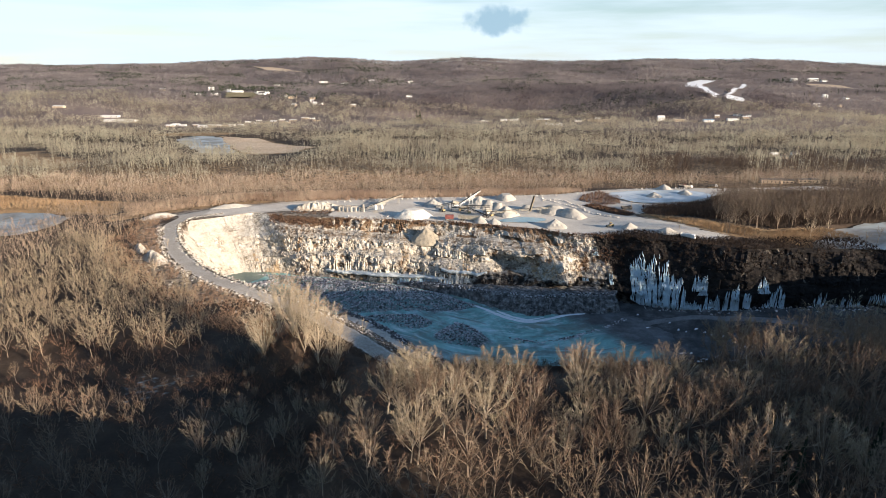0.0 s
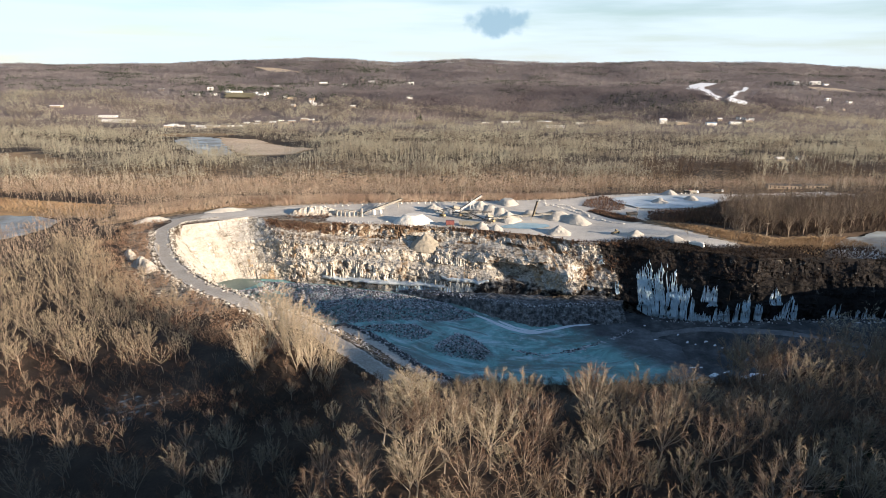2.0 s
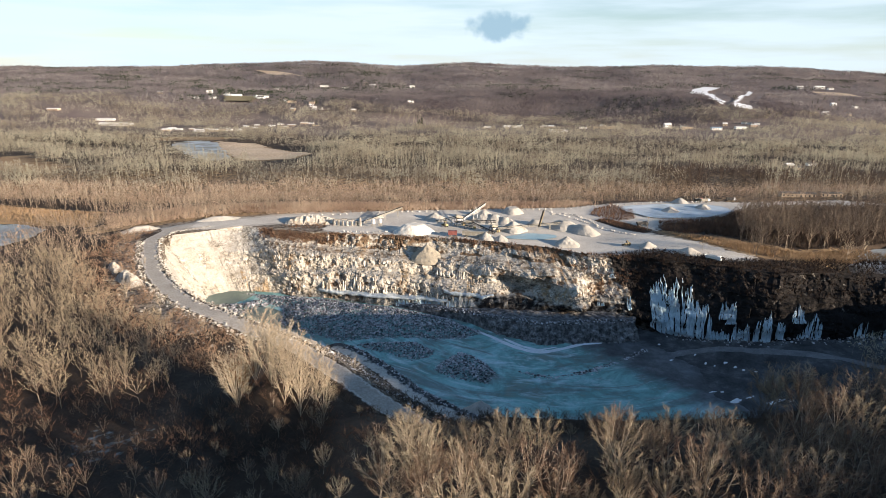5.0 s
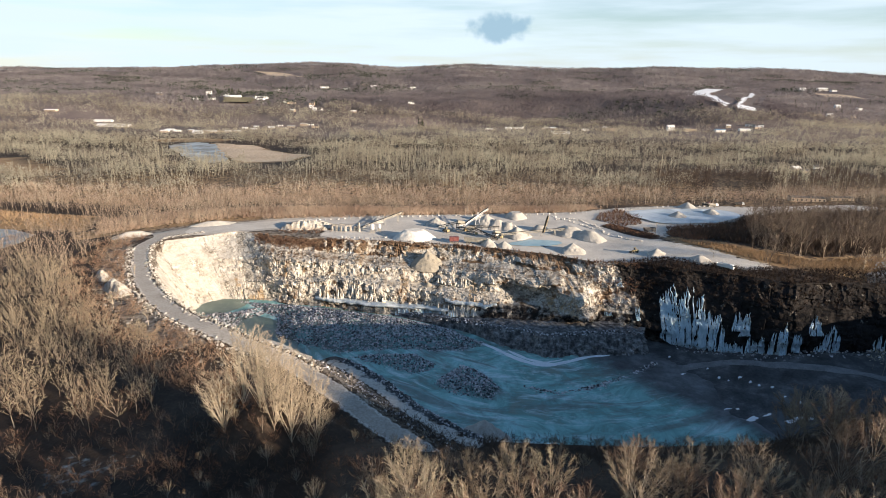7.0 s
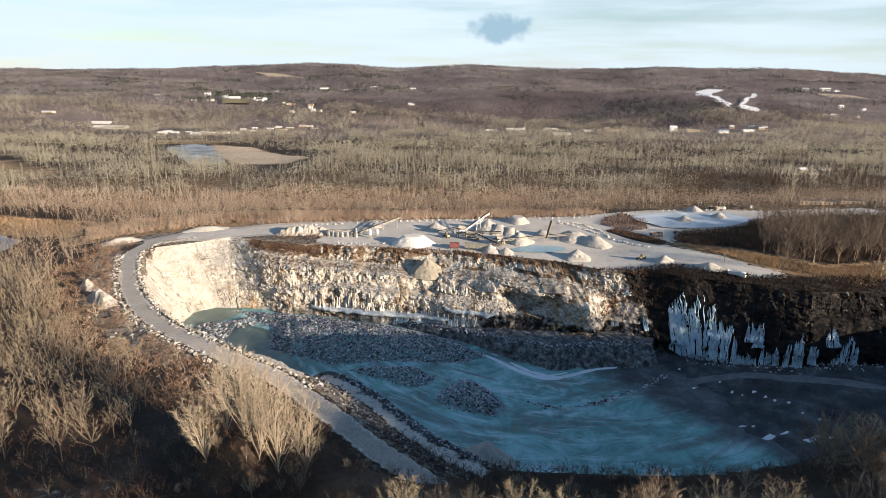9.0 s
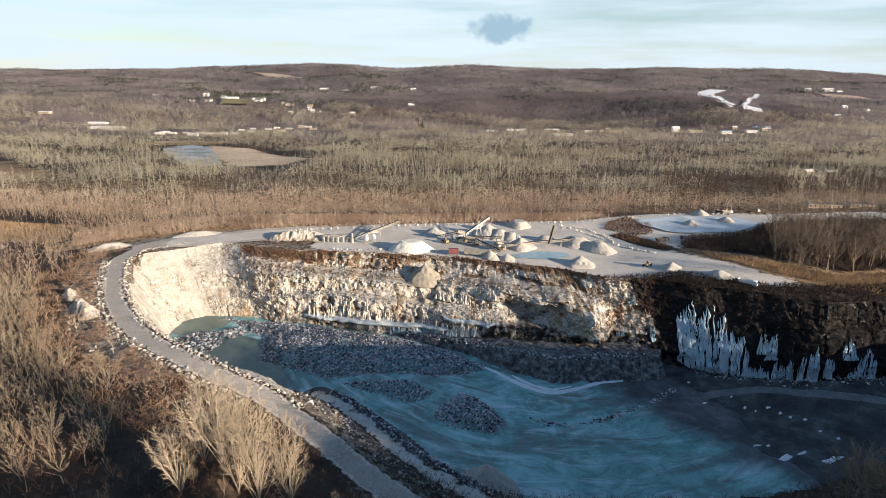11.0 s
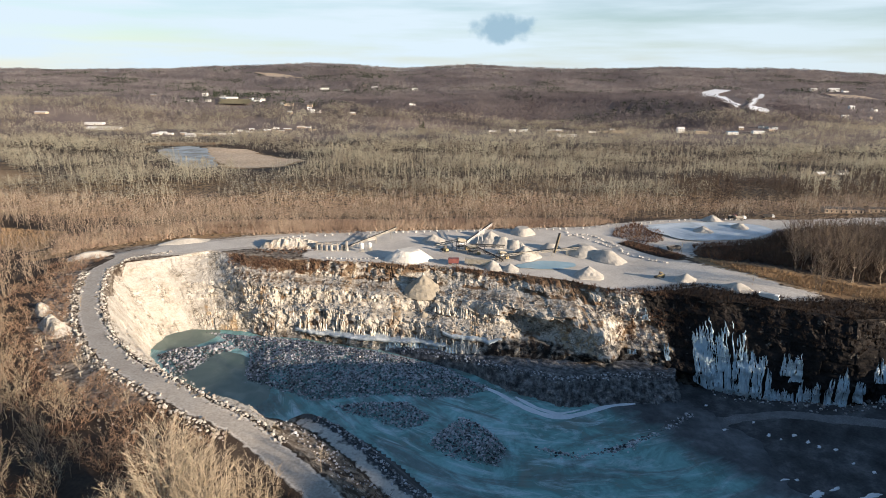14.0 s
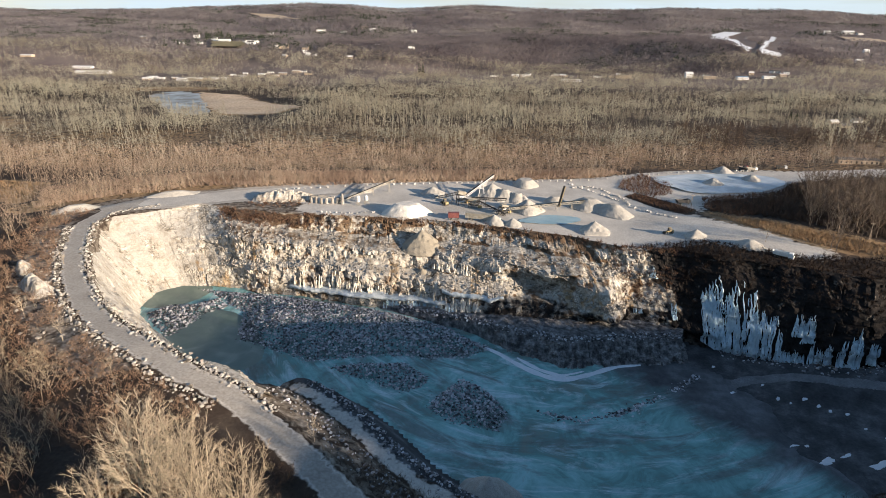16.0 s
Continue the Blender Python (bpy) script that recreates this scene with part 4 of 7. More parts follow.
def plant_woods():
    # near side of the pit
    x, y = jittered(-170, 330, 66, 268, 6.9, rng)
    ok = wooded(x, y) & (y < 262)
    ok &= ~(hollow(x, y) & (rng.uniform(0, 1, len(x)) < 0.15))
    ok &= ~((x < -95) & (y > 175))
    x, y = x[ok], y[ok]
    z = ground_z(x, y)
    sc = rng.uniform(.62, 1.18, len(x)) * np.where(hollow(x, y), 0.72, 1.0)
    sc = sc * np.interp(y - 0.62 * np.clip(x - 72, 0, 90), [140, 151, 175], [1.0, 0.44, 0.30])
    sc = np.where((x > 84) & (x < 140) & (y > 150) & (y < 184), np.maximum(sc, rng.uniform(.9, 1.25, len(x))), sc)
    keep = (sc > 0.55) | (x < -30) | (rng.uniform(0, 1, len(x)) < 0.3)
    x, y, z, sc = x[keep], y[keep], z[keep], sc[keep]
    first = (x > -72) & (x < 95) & (y > 100) & (y < 205)
    idx = np.flatnonzero(first)[:300]
    single = np.zeros(len(x), bool)
    single[idx] = True
    masters = tree_masters()
    for n, i in enumerate(idx):
        m = pose(x[i], y[i], z[i], rng.uniform(-3, 3), rng.uniform(-3, 3), rng.uniform(0, 360)) @ Matrix.Scale(sc[i], 4)
        if n < len(masters):
            masters[n].matrix_basis = m
        else:
            src = masters[rng.randint(len(masters))]
            made = copy_thing(src, Matrix())
            made.matrix_basis = m
    rest = ~single & (x < 175)
    spots = np.stack([x, y, z, sc], -1)[rest]
    scatter("near_woods", "bare deciduous woods on the near slope, twigs catching low sun", "woods", spots, LIGHT_TREES, (TWIG, SIDE_BARK), rng)
    # woods on the road side and beyond the straw strip
    x, y = jittered(-420, 460, 0, 500, 6.4, rng)
    ok = wooded(x, y) & ~((x > -170) & (x < 330) & (y < 268)) & (y > 150) | (wooded(x, y) & (x < -95) & (y > 175) & (y < 268))
    ok |= (x > 175) & (x < 330) & (y < 276)
    ok &= (rng.uniform(0, 1, len(x)) < 0.92)
    ok &= ~((x > 110) & (y > 300) & (y < 480) & (x < 148 + .55 * (y - 349)))
    x, y = x[ok], y[ok]
    z = ground_z(x, y)
    sc = rng.uniform(.62, 1.0, len(x))
    hid = (x > 165) & (y < 277)
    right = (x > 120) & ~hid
    spots = np.stack([x, y, z, sc], -1)
    close = ~right & ~hid & (x > -215) & (x < -60) & (y < 300)
    scatter("side_woods", "bare deciduous woods round the quarry with brown twigs", "woods", spots[close], LIGHT_TREES, (TWIG, SIDE_BARK), rng)
    scatter("side_woods", "bare deciduous woods round the quarry with tan sunlit twigs", "woods", spots[~right & ~hid & ~close], MID_TREES, (EDGE_WOODS, SIDE_BARK), rng)
    edge = right & (x < 330) & (y < 440)
    scatter("brown_woods", "dense dark-brown bare woods beyond the straw strip", "woods", np.concatenate([spots[edge, :3], spots[edge, 3:] * 1.35], 1), LIGHT_TREES, (BROWN_TREES, SIDE_BARK), rng)
    scatter("brown_woods", "dense bare woods beyond the pond, deep shade painted into the brown", "woods", spots[right & ~edge], MID_TREES, (WOODS_SHADE, WOODS_SHADE), rng)
    # mostly unseen trees on the sunward ground, added for their shade
    hs = spots[hid]
    hs[:, 3] *= 1.15
    scatter("sunward_woods", "mostly unseen bare woods, added to shade the pit", "woods", hs, FAR_TREES, WOODS, rng)
    # the wet flat behind the yard
    x, y = jittered(-760, 760, 468, 900, 6.6, rng)
    ok = wooded(x, y) & (fbm(x / 60, y / 60, 0, 71, 3) > 0.30) & (y > 545 + 40 * (fbm(x / 50, y / 50, 0, 72, 2) - .5) + .06 * x)
    x, y = x[ok], y[ok]
    sc = rng.uniform(.62, 1.05, len(x)) * (0.55 + 0.75 * sstep(.40, .60, fbm(x / 70, y / 42, 0, 73, 3)))
    sp = np.stack([x, y, ground_z(x, y), sc], -1)
    # dim trees get the copy with shade in its colour
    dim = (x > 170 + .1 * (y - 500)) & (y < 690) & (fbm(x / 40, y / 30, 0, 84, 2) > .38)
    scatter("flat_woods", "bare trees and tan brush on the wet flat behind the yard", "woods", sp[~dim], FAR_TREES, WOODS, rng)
    scatter("brown_woods", "dense bare woods behind the yard, shade painted into the brown", "woods", sp[dim], FAR_TREES, WOODS_SHADE, rng)
    x, y = jittered(-620, 620, 405, 590, 5.4, rng)
    ok = wooded(x, y) & (y < 560 + 40 * (fbm(x / 50, y / 50, 0, 72, 2) - .5) + .06 * x) & ~((x > 110) & (y < 500)) & ~((x < -230) & (y < 470))
    ok &= y > np.interp(x, [-200, -175, -160, -141, -113, -93, -60, 13, 79], [398, 410, 419, 425, 428, 432, 442, 455, 470])
    x, y = x[ok], y[ok]
    tall = fbm(x / 14, y / 14, 0, 74, 2) > .50
    sp = np.stack([x, y, ground_z(x, y), rng.uniform(.42, .68, len(x)) * np.where(tall, 1.25, 1.0)], -1)
    scatter("edge_brush_woods", "low rust-brown brush and young trees behind the yard", "woods", sp[~tall], FAR_TREES[3:], RUST_WOODS, rng)
    scatter("edge_trees", "pale bare trees along the yard edge", "woods", sp[tall], MID_TREES, (EDGE_WOODS, BARK), rng)
    x, y = jittered(-1100, 1100, 900, 1420, 8.6, rng)
    ok = wooded(x, y) & clear_of_homes(x, y) & (fbm(x / 90, y / 70, 0, 75, 3) > 0.25)
    x, y = x[ok], y[ok]
    scatter("plain_woods", "distant bare woods on the plain", "woods", np.stack([x, y, ground_z(x, y), rng.uniform(.6, 1.05, len(x)) * (0.6 + 0.6 * sstep(.4, .6, fbm(x / 90, y / 50, 0, 76, 3)))], -1), PLAIN_TREES, WOODS, rng)
    x, y = jittered(-2900, 2900, 1350, 3500, 12.0, rng)
    ok = (np.abs(x) < 0.80 * (y + 60)) & (rng.uniform(0, 1, len(x)) < np.interp(y, [1350, 2000, 3300], [0.95, 0.62, 0.55]))
    ok &= ~open_slope(x, y) & clear_of_homes(x, y)
    x, y = x[ok], y[ok]
    sc = rng.uniform(.75, 1.15, len(x)) * np.interp(y, [1400, 3300], [1.0, 1.35]) * (0.75 + 0.4 * sstep(.4, .6, fbm(x / 120, y / 90, 0, 77, 3)))
    sp = np.stack([x, y, ground_z(x, y), sc], -1)
    front = (x > -330) & (x < 800) & (y < 1760 + 120 * fbm(x / 120, y / 120, 0, 83, 2))
    scatter("hill_woods", "far bare woods over the low hills", "woods", sp[~front], HILL_TREES, WOODS_FAR, rng)
    x, y = jittered(-340, 800, 1340, 1880, 11.0, rng)
    ok = (y < 1760 + 120 * fbm(x / 120, y / 120, 0, 83, 2)) & ~open_slope(x, y) & clear_of_homes(x, y)
    x, y = x[ok], y[ok]
    sp = np.concatenate([sp[front], np.stack([x, y, ground_z(x, y), rng.uniform(.7, 1.1, len(x))], -1)])
    front = np.ones(len(sp), bool)
    scatter("front_hill_woods", "dark purple-brown bare woods on the nearest hill", "woods", sp[front], HILL_TREES, WOODS_FRONT, rng)
    x, y = jittered(-2400, 2400, 1420, 3300, 16, rng)
    ok = (np.abs(x) < 0.78 * y) & (fbm(x / 130, y / 90, 0, 79, 3) > 0.63) & ~open_slope(x, y)
    x, y = x[ok], y[ok]
    scatter("far_evergreens", "dark evergreen patches in the far hill woods", "woods", np.stack([x, y, ground_z(x, y), rng.uniform(.8, 1.3, len(x))], -1), HILL_TREES, CONIFER, rng)


SKI_RUNS = [np.array([(603, 1767), (804, 2256), (873, 2328), (917, 2297), (836, 2196), (646, 1647), (599, 1467), (585, 1447), (582, 1522), (626, 1707), (593, 1698)], float),
            np.array([(977, 2206), (989, 2191), (730, 1676), (627, 1472), (643, 1452), (651, 1434), (632, 1407), (612, 1421), (606, 1442), (667, 1573)], float)]
CLEARINGS = [np.array([(-1009, 2846), (-854, 2772), (-684, 2568), (-872, 2669)], float), np.array([(1190, 2200), (1262, 2117), (1266, 2010), (1172, 2082)], float),
             np.array([(-600, 1490), (-530, 1502), (-515, 1450), (-590, 1445)], float)]


def open_slope(x, y):
    out = np.zeros(np.shape(x), bool)
    for p in SKI_RUNS + CLEARINGS:
        out |= in_poly(x, y, p)
        for d in (14, 28, 42):
            out |= in_poly(x - .875 * d, y + .485 * d, p) | in_poly(x, y + d, p)
    return out



# ---------------------------------------------------------------- rocks


def rock_mesh(seed, material, rough=0.35):
    """An angular block of broken stone, about 1 across."""
    rng_ = random.Random(seed)
    bm = bmesh.new()
    for k in range(14):
        p = Vector((rng_.gauss(0, 1), rng_.gauss(0, 1), rng_.gauss(0, 1))).normalized()
        bm.verts.new((p.x * rng_.uniform(.42, .58), p.y * rng_.uniform(.36, .5), p.z * rng_.uniform(.3, .42)))
    hull = bmesh.ops.convex_hull(bm, input=bm.verts)
    loose = [g for g in set(hull["geom_interior"]) | set(hull["geom_unused"]) if isinstance(g, bmesh.types.BMVert) and g.is_valid]
    bmesh.ops.delete(bm, geom=loose, context="VERTS")
    bmesh.ops.recalc_face_normals(bm, faces=bm.faces)
    me = bpy.data.meshes.new("rock")
    bm.to_mesh(me)
    bm.free()
    me.materials.append(material)
    return me


def mesh_tri(me):
    v = np.array([tuple(p.co) for p in me.vertices], np.float32)
    f = np.array([tuple(p.vertices) for p in me.polygons if len(p.vertices) == 3], np.int32)
    return v, f


BERM_ROCK = surface("berm_boulder", [(0.2, (0.15, 0.13, 0.105)), (0.45, (0.33, 0.305, 0.265)), (0.7, (0.54, 0.515, 0.46))], 0.6, bump=0.4, island=0.7)
MARK = surface("white_boulder", [(0.3, (0.4, 0.384, 0.352)), (0.7, (0.576, 0.56, 0.528))], 0.6, bump=0.4)
ROCKS = [rock_mesh(i, STONE) for i in range(8)]
ROCK_T = [mesh_tri(m) for m in ROCKS]
BENCH_ROCK = surface("bench_rock", [(0.34, (0.051, 0.051, 0.051)), (0.46, (0.123, 0.12, 0.119)), (0.58, (0.246, 0.242, 0.236)), (0.70, (0.435, 0.428, 0.413))], 0.4, bump=0.9, dist=0.6, fine=2.2)
SHOT_ROCK = surface("shot_rock", [(0.15, (0.061, 0.061, 0.063)), (0.42, (0.244, 0.244, 0.25)), (0.62, (0.451, 0.451, 0.464)), (0.85, (0.659, 0.659, 0.671))], 0.8, bump=0.6, dist=0.15, island=0.75)


def heap_of_rock(name, label, poly, step, lo, hi, mound, material, base=None, seed=0):
    """Loose rock over an outline, heaped up to a height; one object of kind stuff."""
    rr = np.random.RandomState(seed)
    x, y = jittered(poly[:, 0].min(), poly[:, 0].max(), poly[:, 1].min(), poly[:, 1].max(), step, rr)
    ok = in_poly(x, y, poly) | ((seg_dist(x, y, poly, True) < 1.6) & (rr.uniform(0, 1, len(x)) < 0.35))
    x, y = x[ok], y[ok]
    d = np.where(in_poly(x, y, poly), seg_dist(x, y, poly, True), 0)
    z0 = (floor_z(x, y) if base is None else base(x, y)) + np.minimum(d * 0.35, mound) * (0.6 + 0.8 * fbm(x / 5, y / 5, 0, seed + 3, 2))
    sc = rr.uniform(0, 1, len(x)) ** 2 * (hi - lo) + lo
    ob = scatter(name, label, "rubble", np.stack([x, y, z0, sc], -1), ROCK_T, material, rr)
    return ob


BLAST = np.array([(-134, 349), (-121, 340), (-104, 326), (-99, 312), (-95, 301), (-80, 296), (-63, 287), (-50, 290), (-33, 294), (-15, 292), (0, 294), (12, 303), (2, 310), (-8, 320), (-34, 331), (-61, 339), (-91, 345)], float)
BLAST2 = np.array([(-55, 285), (-41, 290), (-23, 291), (-13, 280), (-15, 274), (-23, 270), (-39, 277)], float)
ISLET = np.array([(-2, 282), (6, 277), (12, 271), (16, 261), (12, 251), (3, 252), (-5, 254), (-15, 262), (-10, 272)], float)
LEFT_HEAP = np.array([(-146, 322), (-139, 330), (-127, 334), (-119, 341), (-108, 332), (-118, 324), (-121, 312), (-126, 302), (-133, 308)], float)
SPIT = np.array([(24, 265), (39, 260), (54, 266), (73, 278), (88, 290), (90, 287), (75, 275), (56, 263), (39, 257), (24, 262)], float)
heap_of_rock("blasted_rock", "blue-grey blasted rock heaped on the shaded pit floor", BLAST, 0.78, 0.5, 1.55, 3.4, SHOT_ROCK, seed=1)
heap_of_rock("blasted_rock", "low tongue of blasted rock on the ice", BLAST2, 0.78, 0.5, 1.5, 1.5, SHOT_ROCK, seed=2)
heap_of_rock("rock_islet", "dark mound of broken rock frozen into the ice", ISLET, 0.76, 0.5, 1.5, 1.9, SHOT_ROCK, seed=3)
heap_of_rock("toe_rubble", "large grey boulders fallen at the foot of the white face", LEFT_HEAP, 1.0, 0.6, 2.1, 1.6, SHOT_ROCK, seed=4)
heap_of_rock("rock_spit", "low curved ridge of stones across the frozen floor", SPIT, 0.75, 0.6, 1.8, 1.6, SHOT_ROCK, seed=5)


def band(line, width):
    """Outline of a band along a line."""
    line = np.asarray(line, float)
    d = np.gradient(line, axis=0)
    nrm = np.stack([-d[:, 1], d[:, 0]], -1) / np.hypot(d[:, 0], d[:, 1])[:, None]
    return np.vstack([line + nrm * width / 2, (line - nrm * width / 2)[::-1]])


def side_line(line, off):
    d = np.gradient(line, axis=0)
    nrm = np.stack([-d[:, 1], d[:, 0]], -1) / np.hypot(d[:, 0], d[:, 1])[:, None]
    return line + nrm * off


road_level = lambda x, y: np.maximum(seg_dist(x, y, ROAD, False, ROAD_Z)[1] - .15, ground_z(x, y))
heap_of_rock("boulder_berm", "row of pale boulders along the pit edge of the haul road", band(side_line(ROAD[2:13], 4.9), 1.9), 0.8, 0.3, 1.6, 0.7, BERM_ROCK, road_level, 6)
heap_of_rock("boulder_berm", "rough bank of pale boulders on the outer road edge", band(side_line(ROAD[4:12], -5.9), 2.8), 1.1, 0.35, 1.8, 0.5, BERM_ROCK, ground_z, 7)
heap_of_rock("tumbled_stones", "scattered pale stones on the bank below the road", band(side_line(ROAD[4:12], -15.0), 13.0), 3.4, 0.4, 1.9, 0.1, STONE, ground_z, 8)
heap_of_rock("track_berm", "dark stony berm beside the lower track", band(TRACK[:6] + np.array((3.2, 3.4)), 2.6), 0.85, 0.5, 1.4, 1.3, SHOT_ROCK, ground_z, 9)
heap_of_rock("slope_stones", "dark stones strewn down the slope between road and track", band(TRACK[:6] - np.array((6.2, 6.8)), 8.0), 1.6, 0.4, 1.5, 0.3, SHOT_ROCK, ground_z, 10)
heap_of_rock("bench_stones", "broken stone along the edge of the lower bench", band(np.array([(-30, 332), (-2, 319.5), (17, 308), (39, 299.5), (53, 302), (68, 304), (87, 306)], float), 3.2), 1.1, .5, 1.5, .3, SHOT_ROCK, lambda x, y: np.interp(x, [-45, -2, 17, 39, 87], [-29.5, -26, -24, -23.2, -23.4]) + .3, 13)
heap_of_rock("wall_talus", "dark fallen rock along the foot of the shaded wall", band(TOE[18:23] + np.array((-1.0, -2.0)), 5.0), 1.6, 0.5, 1.8, 0.6, SHOT_ROCK, None, 12)


# ---------------------------------------------------------------- lower bench of the back wall
def build_lower_bench():
    back = np.array([(-46, 341), (0, 325), (14, 322), (32, 317), (52, 315), (70, 318), (92, 318)], float)
    edge = np.array([(-45, 338), (-2, 319), (17, 307), (39, 298), (53, 301), (68, 303), (87, 305)], float)
    foot = np.array([(-44, 336), (4, 313), (17, 300), (37, 289), (54, 292), (68, 294), (89, 297)], float)
    nu, nv = 520, 60
    U, V = np.meshgrid(np.linspace(0, 6, nu), np.linspace(0, 1, nv))
    u, v = U.ravel(), V.ravel()
    k = np.arange(7.0)
    at = lambda p: np.stack([np.interp(u, k, p[:, 0]), np.interp(u, k, p[:, 1])], -1)
    b, e, f = at(back), at(edge), at(foot)
    t1, t2 = np.clip(v / 0.4, 0, 1)[:, None], np.clip((v - 0.4) / 0.6, 0, 1)[:, None]
    p = b + (e - b) * t1 + (f - e) * t2
    zt = np.interp(u, k, [-29.5, -26, -24, -23.2, -23, -23, -23.5])
    z = zt + (FLOOR_Z - 0.6 - zt) * t2[:, 0]
    n = (f - e) / np.hypot(*(f - e).T)[:, None]
    s = u * 18
    amp = sstep(0.3, 0.45, v)
    bed = np.floor((z + 1.2 * fbm(s / 10, 0, 0, 86, 2)) / 1.7)
    col = np.floor(s / 1.9 + 0.8 * vnoise(s / 5, bed, 0, 87))
    disp = ((fbm(s / 9, z / 9, 0, 81, 3) - 0.5) * 4 + (hash01(col, bed, 0 * bed, 83) - 0.5) * 1.7 + (hash01(np.floor(s / 4.5), np.floor(z / 4), 0 * bed, 88) - .5) * 1.4 + (fbm(s / 1.3, z / 1.3, 0, 84, 3) - .5) * 1.6) * amp
    p = p + n * disp[:, None]
    z = z + (fbm(s / 4, v * 6, 0, 85, 3) - 0.5) * 1.8
    me = mesh_arrays("lower_bench", np.stack([p[:, 0], p[:, 1], z], -1), grid_faces(nu, nv), BENCH_ROCK)
    return tagged(new("lower_bench", me), "grey lower rock bench standing over the frozen floor", "rock face", kind="structure")


build_lower_bench()


# ---------------------------------------------------------------- ice and snow in the pit
def flat_sheet(name, outline, z, material, label, category, seed, ripple=0.06, step=3.0, wob=2.0):
    """A level sheet with an uneven edge."""
    pts = []
    for _ in range(2):
        nxt = np.roll(outline, -1, 0)
        outline = np.stack([outline * .75 + nxt * .25, outline * .25 + nxt * .75], 1).reshape(-1, 2)
    m = len(outline)
    for i in range(m):
        a, b = outline[i], outline[(i + 1) % m]
        c = max(2, int(np.hypot(*(b - a)) / step))
        for k in range(c):
            pts.append(a + (b - a) * k / c)
    pts = np.array(pts)
    pts = pts + (np.stack([fbm(pts[:, 0] / 9, pts[:, 1] / 9, 0, seed, 3), fbm(pts[:, 0] / 9, pts[:, 1] / 9, 5, seed + 1, 3)], -1) - 0.5) * wob * 2
    bm = bmesh.new()
    vs = [bm.verts.new((p[0], p[1], z)) for p in pts]
    f = bm.faces.new(vs)
    if f.normal.z < 0:
        f.normal_flip()
    bmesh.ops.triangulate(bm, faces=bm.faces[:])
    me = bpy.data.meshes.new(name)
    bm.to_mesh(me)
    bm.free()
    me.materials.append(material)
    return tagged(new(name, me), label, category, kind="structure")


ICE_EDGE = np.array([(-157, 331), (-147, 356), (-112, 355), (-60, 341), (-16, 326), (8, 321), (22, 309), (40, 298), (56, 301), (68, 302), (82, 300), (100, 288), (128, 280), (150, 262), (150, 240), (120, 228), (92, 222), (46, 212), (5, 212), (-28, 217), (-42, 233), (-58, 245), (-83, 259), (-108, 277), (-140, 300)], float)


